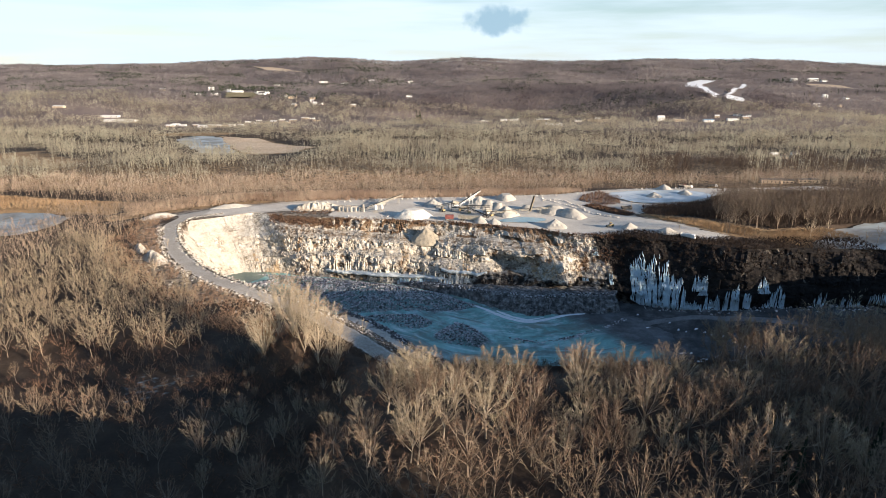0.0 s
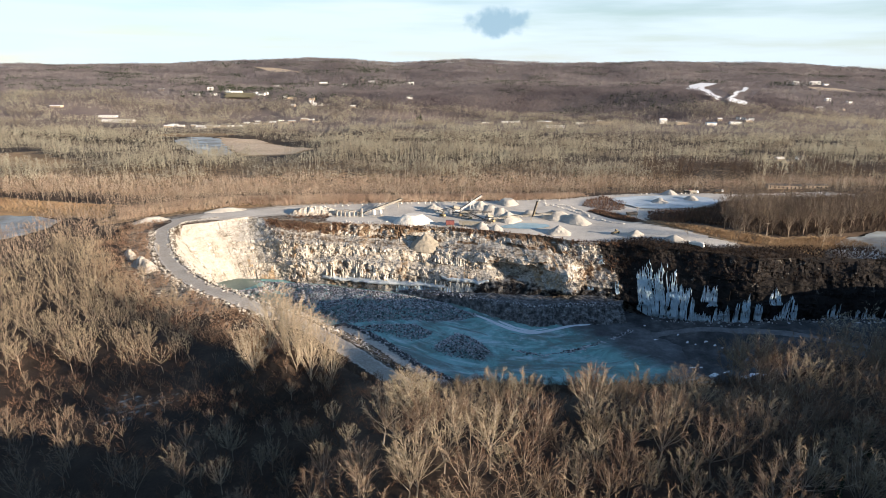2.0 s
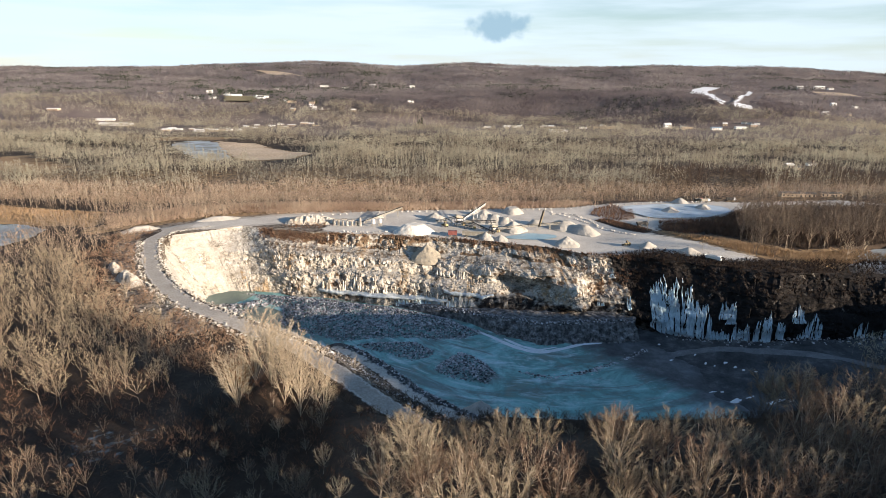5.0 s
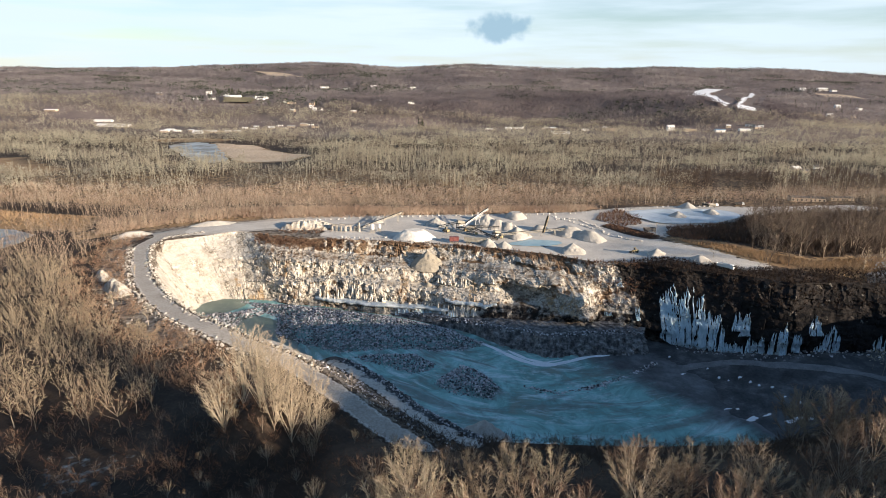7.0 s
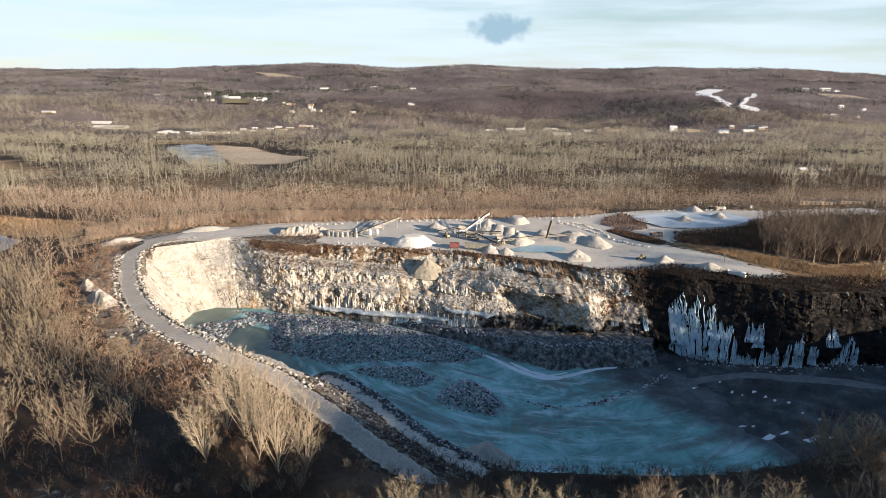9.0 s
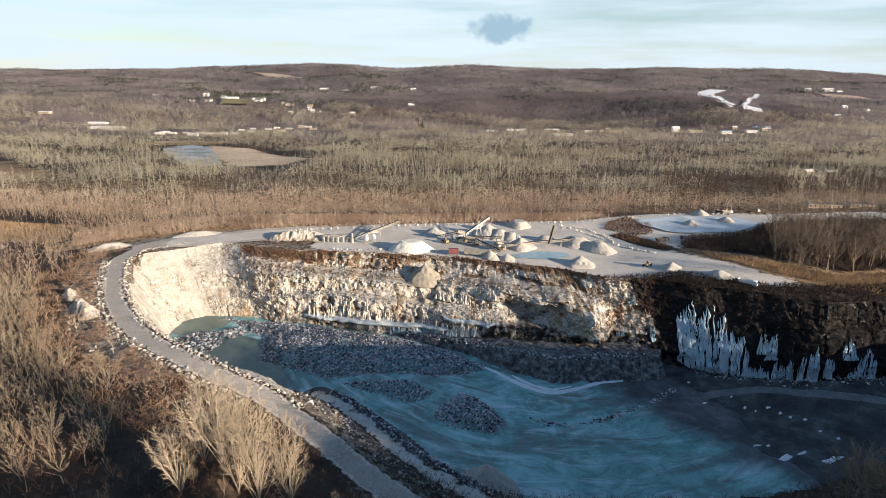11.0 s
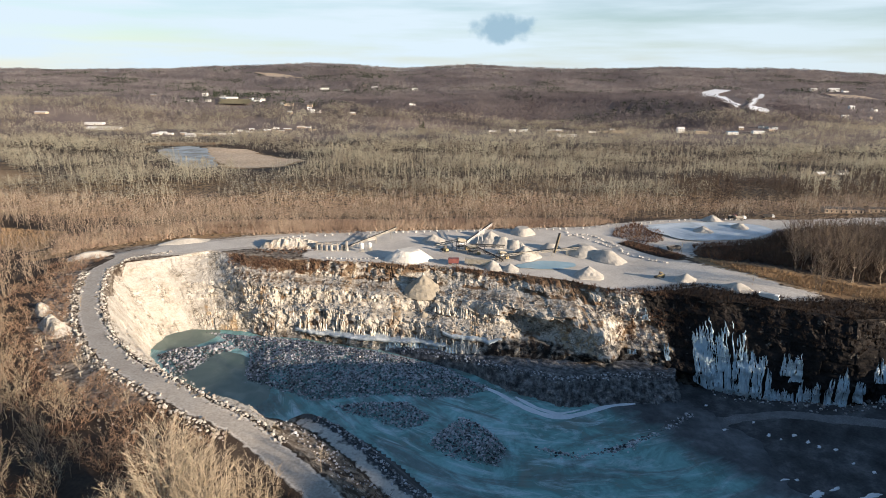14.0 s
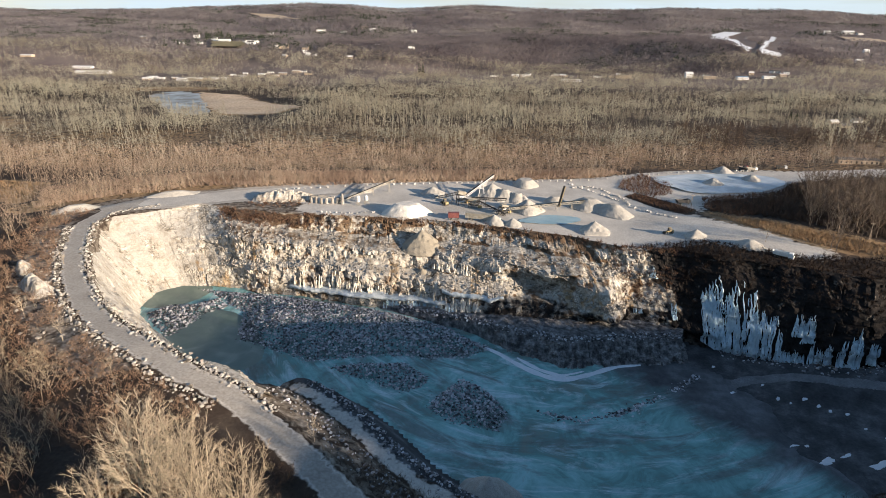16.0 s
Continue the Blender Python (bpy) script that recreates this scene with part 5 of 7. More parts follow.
def pit_ice_material():
    """Murky turquoise ice, streaked along the arcs in which it froze, turning to dirt towards the higher floor."""
    mat = bpy.data.materials.new("pit_ice")
    mat.use_nodes = True
    nt = mat.node_tree
    n, link = nt.nodes.new, nt.links.new
    bsdf = nt.nodes["Principled BSDF"]

    def value(key):
        a = n("ShaderNodeAttribute")
        a.attribute_name = key
        return a.outputs["Fac"]

    def noise(vec, scale, detail=8.0, rough=0.6, warp=0.0):
        a = n("ShaderNodeTexNoise")
        a.inputs["Scale"].default_value, a.inputs["Detail"].default_value, a.inputs["Roughness"].default_value, a.inputs["Distortion"].default_value = scale, detail, rough, warp
        link(vec, a.inputs["Vector"])
        return a.outputs["Fac"]

    def calc(op, a, b):
        m = n("ShaderNodeMath")
        m.operation = op
        for k, v in enumerate((a, b)):
            if isinstance(v, (int, float)):
                m.inputs[k].default_value = v
            else:
                link(v, m.inputs[k])
        return m.outputs[0]

    def ramp(fac, stops):
        r = n("ShaderNodeValToRGB")
        el = r.color_ramp.elements
        while len(el) < len(stops):
            el.new(0.5)
        for e, (q, c) in zip(el, stops):
            e.position, e.color = q, (*c, 1)
        link(fac, r.inputs["Fac"])
        return r.outputs["Color"]

    def between(fac, a, b):
        m = n("ShaderNodeMix")
        m.data_type = "RGBA"
        link(fac, m.inputs["Factor"])
        link(a, m.inputs["A"])
        link(b, m.inputs["B"])
        return m.outputs["Result"]

    arc = n("ShaderNodeCombineXYZ")
    link(calc("MULTIPLY", value("arc"), 0.32), arc.inputs[0])
    link(value("rad"), arc.inputs[1])
    geo = n("ShaderNodeNewGeometry")
    body = ramp(noise(geo.outputs["Position"], 0.055, 10.0, 0.68, 0.9), [(0.34, (0.218, 0.282, 0.243)), (0.44, (0.154, 0.32, 0.301)), (0.54, (0.243, 0.486, 0.467)), (0.64, (0.346, 0.614, 0.614)), (0.74, (0.256, 0.333, 0.294))])
    streak = n("ShaderNodeMapRange")
    streak.inputs["From Min"].default_value, streak.inputs["From Max"].default_value = 0.51, 0.64
    link(noise(arc.outputs[0], 0.16, 10.0, 0.72, 0.9), streak.inputs["Value"])
    pale = ramp(noise(geo.outputs["Position"], 0.9, 5.0), [(0.3, (0.42, 0.60, 0.62)), (0.7, (0.62, 0.76, 0.78))])
    col = between(calc("MULTIPLY", streak.outputs[0], 0.95), body, pale)
    dark = n("ShaderNodeMapRange")
    dark.inputs["From Min"].default_value, dark.inputs["From Max"].default_value = 0.49, 0.62
    shifted = n("ShaderNodeVectorMath")
    shifted.inputs[1].default_value = (31.0, 17.0, 5.0)
    link(arc.outputs[0], shifted.inputs[0])
    link(noise(shifted.outputs[0], 0.11, 9.0, 0.68, 0.8), dark.inputs["Value"])
    mud = ramp(noise(geo.outputs["Position"], 0.5, 6.0), [(0.3, (0.1, 0.119, 0.112)), (0.7, (0.2, 0.219, 0.206))])
    col = between(calc("MULTIPLY", dark.outputs[0], 0.75), col, mud)
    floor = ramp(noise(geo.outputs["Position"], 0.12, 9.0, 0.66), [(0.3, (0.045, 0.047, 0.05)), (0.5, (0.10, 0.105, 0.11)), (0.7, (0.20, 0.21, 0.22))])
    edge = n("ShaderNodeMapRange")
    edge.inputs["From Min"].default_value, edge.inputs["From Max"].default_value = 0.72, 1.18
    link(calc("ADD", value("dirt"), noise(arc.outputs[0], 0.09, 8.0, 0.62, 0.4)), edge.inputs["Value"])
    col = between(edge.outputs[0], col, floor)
    link(col, bsdf.inputs["Base Color"])
    bsdf.inputs["Roughness"].default_value = 0.62
    bsdf.inputs["Specular IOR Level"].default_value = 0.35
    bp = n("ShaderNodeBump")
    bp.inputs["Strength"].default_value, bp.inputs["Distance"].default_value = 0.3, 0.15
    link(noise(geo.outputs["Position"], 0.8, 6.0), bp.inputs["Height"])
    link(bp.outputs["Normal"], bsdf.inputs["Normal"])
    return mat


def frozen_pit():
    """The sheet of ice over the pit floor; it runs out under the rising dirt on one side."""
    xs, ys = np.arange(-166, 156, 1.6), np.arange(204, 362, 1.6)
    X, Y = np.meshgrid(xs, ys)
    x, y = X.ravel(), Y.ravel()
    f = grid_faces(len(xs), len(ys))
    cx, cy = x[f].mean(1), y[f].mean(1)
    wob = (fbm(cx / 7, cy / 7, 0, 91, 3) - .5) * 7
    f = f[in_poly(cx + wob, cy + wob, ICE_EDGE)]
    used, inv = np.unique(f, return_inverse=True)
    x, y = x[used], y[used]
    dx, dy = x - 35.0, y - 352.0
    dirt = sstep(66, 122, x + .9 * (y - 250)) * sstep(40, 64, x)
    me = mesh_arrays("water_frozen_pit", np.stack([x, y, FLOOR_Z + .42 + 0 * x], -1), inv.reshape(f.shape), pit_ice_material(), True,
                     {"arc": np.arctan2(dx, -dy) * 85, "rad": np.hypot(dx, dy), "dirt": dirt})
    return tagged(new("water_frozen_pit", me), "murky turquoise frozen pond over the pit floor", "ice", kind="structure")


frozen_pit()
flat_sheet("water_green_pond", np.array([(-126, 324), (-108, 330), (-92, 312), (-78, 292), (-92, 272), (-118, 288), (-132, 306)], float), FLOOR_Z + 0.47, GREEN_ICE, "smooth green-grey frozen pool beside the rubble", "ice", 93)
flat_sheet("water_green_pond", np.array([(-158, 332), (-144, 354), (-124, 352), (-128, 337), (-143, 324)], float), FLOOR_Z + 0.47, GREEN_ICE, "smooth green-grey frozen pool below the white face", "ice", 95)


def snow_strip(line, width, height, seed, z_at, label):
    """A low drift along a line."""
    line = np.asarray(line, float)
    s = np.r_[0, np.cumsum(np.hypot(*np.diff(line, axis=0).T))]
    q = np.linspace(0, s[-1], 60)
    # rounded path through the line's points
    px = np.convolve(np.pad(np.interp(q, s, line[:, 0]), 4, "edge"), np.ones(9) / 9, "valid")
    py = np.convolve(np.pad(np.interp(q, s, line[:, 1]), 4, "edge"), np.ones(9) / 9, "valid")
    d = np.gradient(np.stack([px, py], -1), axis=0)
    nrm = np.stack([-d[:, 1], d[:, 0]], -1) / np.hypot(d[:, 0], d[:, 1])[:, None]
    vs = []
    for k in np.linspace(-1, 1, 7):
        w = width / 2 * (0.45 + 0.9 * fbm(q / 6, seed, 0, seed, 3)) * np.sin(np.pi * np.clip(q / s[-1], 0.02, 0.98)) ** 0.4
        x, y = px + nrm[:, 0] * w * k, py + nrm[:, 1] * w * k
        vs.append(np.stack([x, y, z_at(x, y) + height * (1 - k * k) * (0.6 + 0.8 * fbm(x / 2, y / 2, 0, seed, 2)) - 0.05 * abs(k)], -1))
    me = mesh_arrays("snow_drift", np.concatenate(vs), grid_faces(60, 7), SNOW, True)
    return tagged(new("snow_drift", me), label, "snow")


ice_top = lambda x, y: np.full(np.shape(x), FLOOR_Z + 0.44)
snow_strip([(4, 305), (12, 301), (19, 293), (27, 286), (36, 282), (48, 287), (58, 293), (70, 295)], 3.4, 0.35, 3, ice_top, "curved drift of snow on the ice below the bench")
snow_strip([(20, 297), (28, 289), (36, 285), (46, 289)], 2.4, 0.3, 4, ice_top, "thin snow drift on the pit ice")
def snow_patch(cx, cy, ln, wd, seed):
    """A ragged thin patch of old snow."""
    rg = np.random.RandomState(seed)
    a = np.linspace(0, 2 * np.pi, 40, endpoint=False)
    r = 0.25 + 1.15 * fbm(np.cos(a) * 1.7 + seed * 3.1, np.sin(a) * 1.7, 0, seed, 4) ** 1.2
    x, y = cx + np.cos(a) * r * ln / 2, cy + np.sin(a) * r * wd / 2 + 0.15 * np.cos(a) * ln
    bm = bmesh.new()
    mid = bm.verts.new((cx, cy, float(floor_z(np.array([cx]), np.array([cy]))[0]) + 0.22))
    ring = [bm.verts.new((px, py, pz + 0.03)) for px, py, pz in zip(x, y, floor_z(x, y))]
    inner = [bm.verts.new((cx + (px - cx) * .7, cy + (py - cy) * .7, pz + 0.2)) for px, py, pz in zip(x, y, floor_z(cx + (x - cx) * .7, cy + (y - cy) * .7))]
    for i in range(40):
        j = (i + 1) % 40
        bm.faces.new((ring[i], ring[j], inner[j], inner[i]))
        bm.faces.new((inner[i], inner[j], mid))
    me = bpy.data.meshes.new("snow_patch")
    bm.to_mesh(me)
    bm.free()
    me.materials.append(SNOW)
    tagged(new("snow_patch", me), "ragged thin patch of old snow on the dark pit floor", "snow", "snow patches on the pit floor")


for sn, (cx, cy, ln, wd) in enumerate([(104.6, 250.5, 6.7, 2.2), (112.6, 243.9, 6.7, 4.3), (127.1, 241.4, 7.9, 3.3), (88.2, 268.3, 9.6, 3.3), (97.8, 278.7, 3.8, 2.1), (112.0, 274.5, 2.2, 2.7), (120.2, 273.1, 2.1, 3.4), (130.1, 264.6, 2.3, 1.7), (119.7, 246.2, 4.8, 1.6), (133.4, 241.5, 2.2, 3.2), (94.3, 239.9, 7.5, 2.4), (110.2, 282.8, 2.0, 1.6), (114.9, 271.8, 1.5, 1.3), (123.1, 269.3, 1.8, 1.7), (125.5, 266.5, 2.1, 1.6), (131.7, 257.2, 1.6, 1.2), (135.2, 252.0, 1.6, 3.9), (97.5, 296.7, 2.0, 5.3), (93.2, 289.2, 2.3, 2.1), (85.6, 243.4, 4.5, 1.2), (110.0, 250.6, 1.7, 1.6), (73.8, 248.9, 3.8, 1.7)]):
    snow_patch(cx, cy, max(ln, 1.6), max(min(wd, ln), 1.0), 20 + sn)


# lit counterpart of hanging_ice: warm sunlight is put into the colour
SUN_ICE = surface("sunlit_ice", [(0.3, (0.558, 0.495, 0.387)), (0.7, (0.72, 0.684, 0.612))], 0.6, rough=.5, bump=0.2)


def icefall(columns, label, seed, stout=1.0, material=None):
    """Frozen drips down the rock: columns are (station, half width, top, bottom, how many)."""
    rr = random.Random(seed)
    fall = thing("icefall", label, "ice", "icefalls on the quarry wall")
    for st0, half, v0, v1, count in columns:
        tries, made = 0, 0
        while made < count * 2.4 and tries < count * 16:
            tries += 1
            st = st0 + rr.uniform(-1, 1) * half
            edge = 1 - ((st - st0) / (half + 1e-6)) ** 2
            comb = float(vnoise(st * 26.0, seed, 0, 7))
            low0 = v0 + (v1 - v0) * (0.38 * comb + 0.22 * (1 - edge))
            top = rr.uniform(low0, v1 - 0.03)
            bot = min(v1, top + rr.uniform(.06, .20) * (1.6 if rr.random() < .2 else 1))
            # lacy: gaps where the rock shows through
            if float(fbm(st * 46.0, top * 4.0, seed, 9, 3)) < (0.50 if half > .2 else 0.40):
                continue
            made += 1
            s = float(np.interp(st, ST, SEG))
            n = 7
            v = np.linspace(top, bot, n)
            x, y, z, nx, ny, _ = rough_face(np.full(n, s) + np.cumsum([rr.gauss(0, .16) for _ in range(n)]), v)
            t = np.linspace(0, 1, n)
            w = stout * rr.uniform(.10, .34) * (0.4 + 0.8 * t) * np.sin(np.pi * np.clip(0.08 + 0.84 * t, 0, 1)) ** 0.6 * (1 + 0.35 * np.array([rr.uniform(-1, 1) for _ in range(n)]))
            tx, ty = -ny, nx
            out = 0.2 + 0.5 * rr.random()
            ring = []
            for a, push in ((-1, -.6), (-.6, .55), (0.05, 1.0), (.6, .5), (1, -.6)):
                ring.append(np.stack([x + tx * w * a + nx * (out * push + .85), y + ty * w * a + ny * (out * push + .85), z + 0 * w], -1))
            part("icicle", mesh_arrays("icicle", np.concatenate(ring), grid_faces(n, 5), material or FALL_ICE, True), None, fall)
    return fall


icefall([(18.05, .50, .10, 1.0, 190), (18.1, .45, .5, 1.0, 60), (18.66, .22, .42, .96, 80), (18.66, .05, .93, 1.0, 8)], "broad pale-blue icefall hanging down the dark quarry wall", 1)
icefall([(19.10, .08, .36, .72, 22), (19.25, .08, .36, .76, 22), (19.06, .17, .76, 1.0, 44)], "narrow forked icefall on the dark quarry wall", 2)
icefall([(19.50, .22, .68, 1.0, 64)], "low bulging icefall at the foot of the dark wall", 3)
icefall([(19.86, .15, .42, .98, 60), (20.13, .07, .54, .87, 18)], "tapering icefall with two tongues on the dark wall", 4)
icefall([(20.42, .09, .33, .70, 20), (20.50, .08, .74, .92, 14)], "thin high icefall on the dark quarry wall", 5)
icefall([(20.70, .13, .46, .92, 26)], "pointed icefall on the dark quarry wall", 6)
icefall([(21.35, .1, .62, .9, 9), (21.66, .2, .72, .95, 20), (22.1, .2, .66, .9, 14)], "ragged icefall at the far end of the dark wall", 7)
icefall([(16.55, .06, .14, .36, 7), (16.9, .05, .5, .85, 8), (16.2, .1, .72, .86, 7)], "small frozen drips where the sunlit wall turns dark", 8, 0.7)
icefall([(12.75 + .2 * i, .08, .72, .95, 5) for i in range(6)], "row of icicles along the middle ledge, painted warm as if sunlit", 9, 2.2, SUN_ICE)
icefall([(11.3 + .27 * i, .10, .70, .88, 5) for i in range(5)], "ice along the middle ledge, sunlight painted into its white", 10, 2.0, SUN_ICE)
icefall([(13.2, .12, .42, .58, 10), (13.5, .14, .44, .60, 10)], "short icicles under the upper ledge, painted warm as if sunlit", 11, 2.0, SUN_ICE)
icefall([(12.55, .1, .82, 1.0, 26), (12.95, .2, .80, 1.0, 50), (13.3, .14, .84, 1.0, 28)], "blue icicles hanging over the blasted rock", 12, 0.9)


def iced_ledge(st0, st1, v, reach, label, seed):
    """A shelf of ice and old snow built out from the foot of the wall."""
    n = 120
    st = np.linspace(st0, st1, n)
    x, y, z, nx, ny, _ = rough_face(np.interp(st, ST, SEG), np.full(n, v))
    x, y, z = (np.convolve(np.pad(q, 6, "edge"), np.ones(13) / 13, "valid") for q in (x, y, z))
    fade = np.sin(np.pi * np.linspace(0.03, 0.97, n)) ** .5
    rows = []
    for k, (out, drop) in enumerate(((-3.0, .5), (.3, .15), (.75, 0), (1.0, -.35), (.9, -1.4), (-1.5, -2.2))):
        r = reach * out * (.6 + .8 * fbm(st * 9, k * .2, 0, seed, 3)) * fade
        rows.append(np.stack([x + nx * r, y + ny * r, z + drop + (fbm(st * 14, k, 0, seed + 2, 2) - .5) * .5], -1))
    me = mesh_arrays("ice_ledge", np.concatenate(rows), grid_faces(n, 6), LEDGE_ICE, True)
    return tagged(new("ice_ledge", me), label, "ice")


LEDGE_ICE = ice_material("ledge_ice", [(0.35, (0.34, 0.40, 0.42)), (0.5, (0.52, 0.58, 0.60)), (0.65, (0.68, 0.73, 0.75))], 0.5, 0.6)
iced_ledge(11.1, 13.3, .87, 5.0, "pale shelf of ice and snow below the cream wall", 141)
iced_ledge(13.2, 14.1, .74, 2.0, "narrow icy shelf on the middle ledge", 143)


# frozen ponds round about
YARD_ICE = ice_material("snowy_yard_ice", [(0.35, (0.36, 0.42, 0.46)), (0.5, (0.48, 0.55, 0.59)), (0.65, (0.62, 0.68, 0.72))], 0.06, 0.6)
PUDDLE_ICE = ice_material("puddle_ice", [(0.35, (0.22, 0.36, 0.42)), (0.65, (0.36, 0.50, 0.55))], 0.1, 0.35)
flat_sheet("water_side_pond", FROZEN_PONDS["side"][0], FROZEN_PONDS["side"][1], MARSH_ICE, "grey frozen pond behind the straw bank", "ice", 101, wob=4)
flat_sheet("water_left_pond", FROZEN_PONDS["left"][0], FROZEN_PONDS["left"][1], MARSH_ICE, "blue-grey frozen pond among the bare woods", "ice", 103, wob=5)
flat_sheet("water_marsh", FROZEN_PONDS["marsh"][0], FROZEN_PONDS["marsh"][1], MARSH_ICE, "half-frozen marsh pool beside a straw field", "ice", 105, wob=8)
flat_sheet("water_yard_ice", np.array([(113, 467), (135, 474), (150, 479), (181, 481), (204, 469), (182, 442), (155, 433), (132, 430), (122, 442)], float), 0.75, YARD_ICE, "icy flat at the end of the gravel yard", "ice", 107, wob=2)
flat_sheet("water_yard_puddle", np.array([(22, 374), (34, 384), (52, 387), (58, 380), (48, 372), (34, 370)], float), 0.3, PUDDLE_ICE, "frozen blue puddle on the gravel yard", "ice", 109, wob=2)
flat_sheet("water_wet_wood", np.array([(-40, 566), (0, 560), (30, 566), (10, 578), (-30, 580)], float), -5.4, MARSH_ICE, "standing ice among the flooded trees", "ice", 111, wob=4)
flat_sheet("water_wet_wood", np.array([(190, 520), (230, 516), (250, 540), (210, 548)], float), -4.6, MARSH_ICE, "standing ice at the wood edge", "ice", 113, wob=4)


# ---------------------------------------------------------------- stockpiles


def stockpile(x, y, r, h, material, label, seed, flat=0.0, z0=None, stretch=(1.0, 0.0)):
    """A heap of crushed stone at its angle of rest, with gullies, slumps and an uneven foot."""
    nr, na = 14, 44
    vs = []
    zb = float(ground_z(x, y)[0]) if z0 is None else z0
    for i in range(nr + 1):
        q = i / nr
        for k in range(na):
            a = 2 * math.pi * k / na
            wob = 1 + 0.22 * (float(vnoise(math.cos(a) * 1.6 + seed, math.sin(a) * 1.6, 0, seed)) - .5) * 2 * q
            rad = r * q * wob
            prof = min(1 - q, 1 - flat) / (1 - flat) if flat else 1 - q
            zz = h * prof + (float(vnoise(math.cos(a) * rad * .7 + 3, math.sin(a) * rad * .7, 0, seed + 5)) - .5) * 0.10 * h * min(1, q * 3) * (1 if q < 1 else 0)
            px, py = math.cos(a) * rad * stretch[0], math.sin(a) * rad
            ang = stretch[1]
            vs.append((px * math.cos(ang) - py * math.sin(ang), px * math.sin(ang) + py * math.cos(ang), zz - (0.5 if q == 1 else 0)))
    vs = np.array(vs)
    i = np.arange((nr + 1) * na).reshape(nr + 1, na)
    j = np.roll(i, -1, 1)
    fs = np.stack([i[:-1], i[1:], j[1:], j[:-1]], -1).reshape(-1, 4)
    ob = new("stockpile", mesh_arrays("stockpile", vs, fs, material, False))
    ob.location = (x, y, zb)
    return tagged(ob, label, "stockpile", "stockpiles on the yard")


for k, (px, py, pr, ph, fl) in enumerate([(60, 364, 7.5, 5.2, 0), (33, 443, 9, 3.8, .45), (30, 393, 9, 6.0, 0.1), (12, 419, 11, 7.5, 0), (19, 414, 8, 5.5, .2), (26, 411, 7, 4.5, .3), (12, 372, 5.5, 4.4, 0), (21, 370, 5, 3.4, 0),
                                        (-62, 420, 4.5, 3.2, 0), (105, 355, 5.5, 3.2, 0), (123, 340, 6.5, 3.0, .15), (168, 487, 8, 4.2, .1), (47, 410, 6, 3.4, .4), (-22, 419, 8, 4.6, 0), (150, 455, 7, 4.0, .1), (6, 436, 5, 3, .3), (178, 466, 7, 3.8, .2)]):
    stockpile(px, py, pr, ph, GRAVEL, "pale grey heap of crushed stone on the yard", 400 + k, fl)
stockpile(64, 401, 9, 5.4, GRAVEL, "long grey heap of crushed stone cut away on one side", 430, .25, None, (1.5, -0.5))
stockpile(75, 392, 8.5, 5.2, GRAVEL, "long pale heap of crushed stone with a steep cut end", 431, .2, None, (1.5, -0.7))
stockpile(-33, 383, 9, 5.4, surface("white_sand", [(0.3, (0.60, 0.57, 0.51)), (0.7, (0.74, 0.71, 0.64))], .3, bump=.3), "broad white heap of stone sand at the pit edge", 432, .45, None, (1.5, 0.1))
stockpile(-23.6, 362.5, 11, 9.0, SAND, "tall tan cone of sand tipped over the quarry edge", 433, 0, -10.2)
stockpile(-22, 347, 5, 4.0, SAND, "small tan cone of sand on the middle ledge", 434, 0, -19.0)
stockpile(15, 352, 7, 4.0, SAND, "small tan sand heap on the upper ledge", 435, .1, -12.0)

stockpile(7, 217, 10, 9.0, GRAVEL, "grey gravel cone tipped beside the lower track", 440, 0, -26.5)
stockpile(-206, 377, 5, 3.0, GRAVEL, "low pale gravel bank outside the road bend", 437, .3, None, (2.6, .55))
stockpile(-168, 405, 4.5, 2.4, GRAVEL, "low pale gravel bank along the road", 438, .3, None, (3.4, .38))


def outcrop(x, y, w, h, turn, label, seed):
    """A broken knob of cream rock."""
    nu, nv = 46, 26
    U, V = np.meshgrid(np.linspace(-1, 1, nu), np.linspace(0, 1, nv))
    u, v = U.ravel(), V.ravel()
    prof = np.sqrt(np.clip(1 - u * u, 0, 1))
    dx = u * w / 2
    dy = (v - .35) * max(h * 1.6, w * .5)
    z = h * prof * (1 - sstep(.25, .9, 1 - v)) * 0 + h * prof * (sstep(0, .42, v) - sstep(.55, 1, v) * .9)
    z = z + (fbm(dx / 2.2, dy / 2.2, 0, seed, 4) - .5) * 4.2 * prof
    c, s = math.cos(turn), math.sin(turn)
    px, py = x + dx * c - dy * s, y + dx * s + dy * c
    me = mesh_arrays("rock_outcrop", np.stack([px, py, ground_z(px, py) + z - .6], -1), grid_faces(nu, nv), ROCK, False, {"white": 0 * u + .56, "rust": .35 * (fbm(dx / 3, dy / 3, 4, seed, 2) > .52), "brush": 0 * u, "dark": 0 * u})
    return tagged(new("rock_outcrop", me), label, "rock")


outcrop(-162, 282, 19, 5.2, -0.6, "knob of cream and tan rock on the bank below the road", 5)
outcrop(-104, 400, 34, 5, 0.1, "brush-grown mound of pale broken rock beside the yard road", 7)
outcrop(-178, 298, 14, 4, -0.9, "low cream rock ledge on the bank below the road", 6)

# white marker boulders round the yard
rr = random.Random(5)
MARK_ROCKS = [rock_mesh(60 + i, MARK) for i in range(5)]


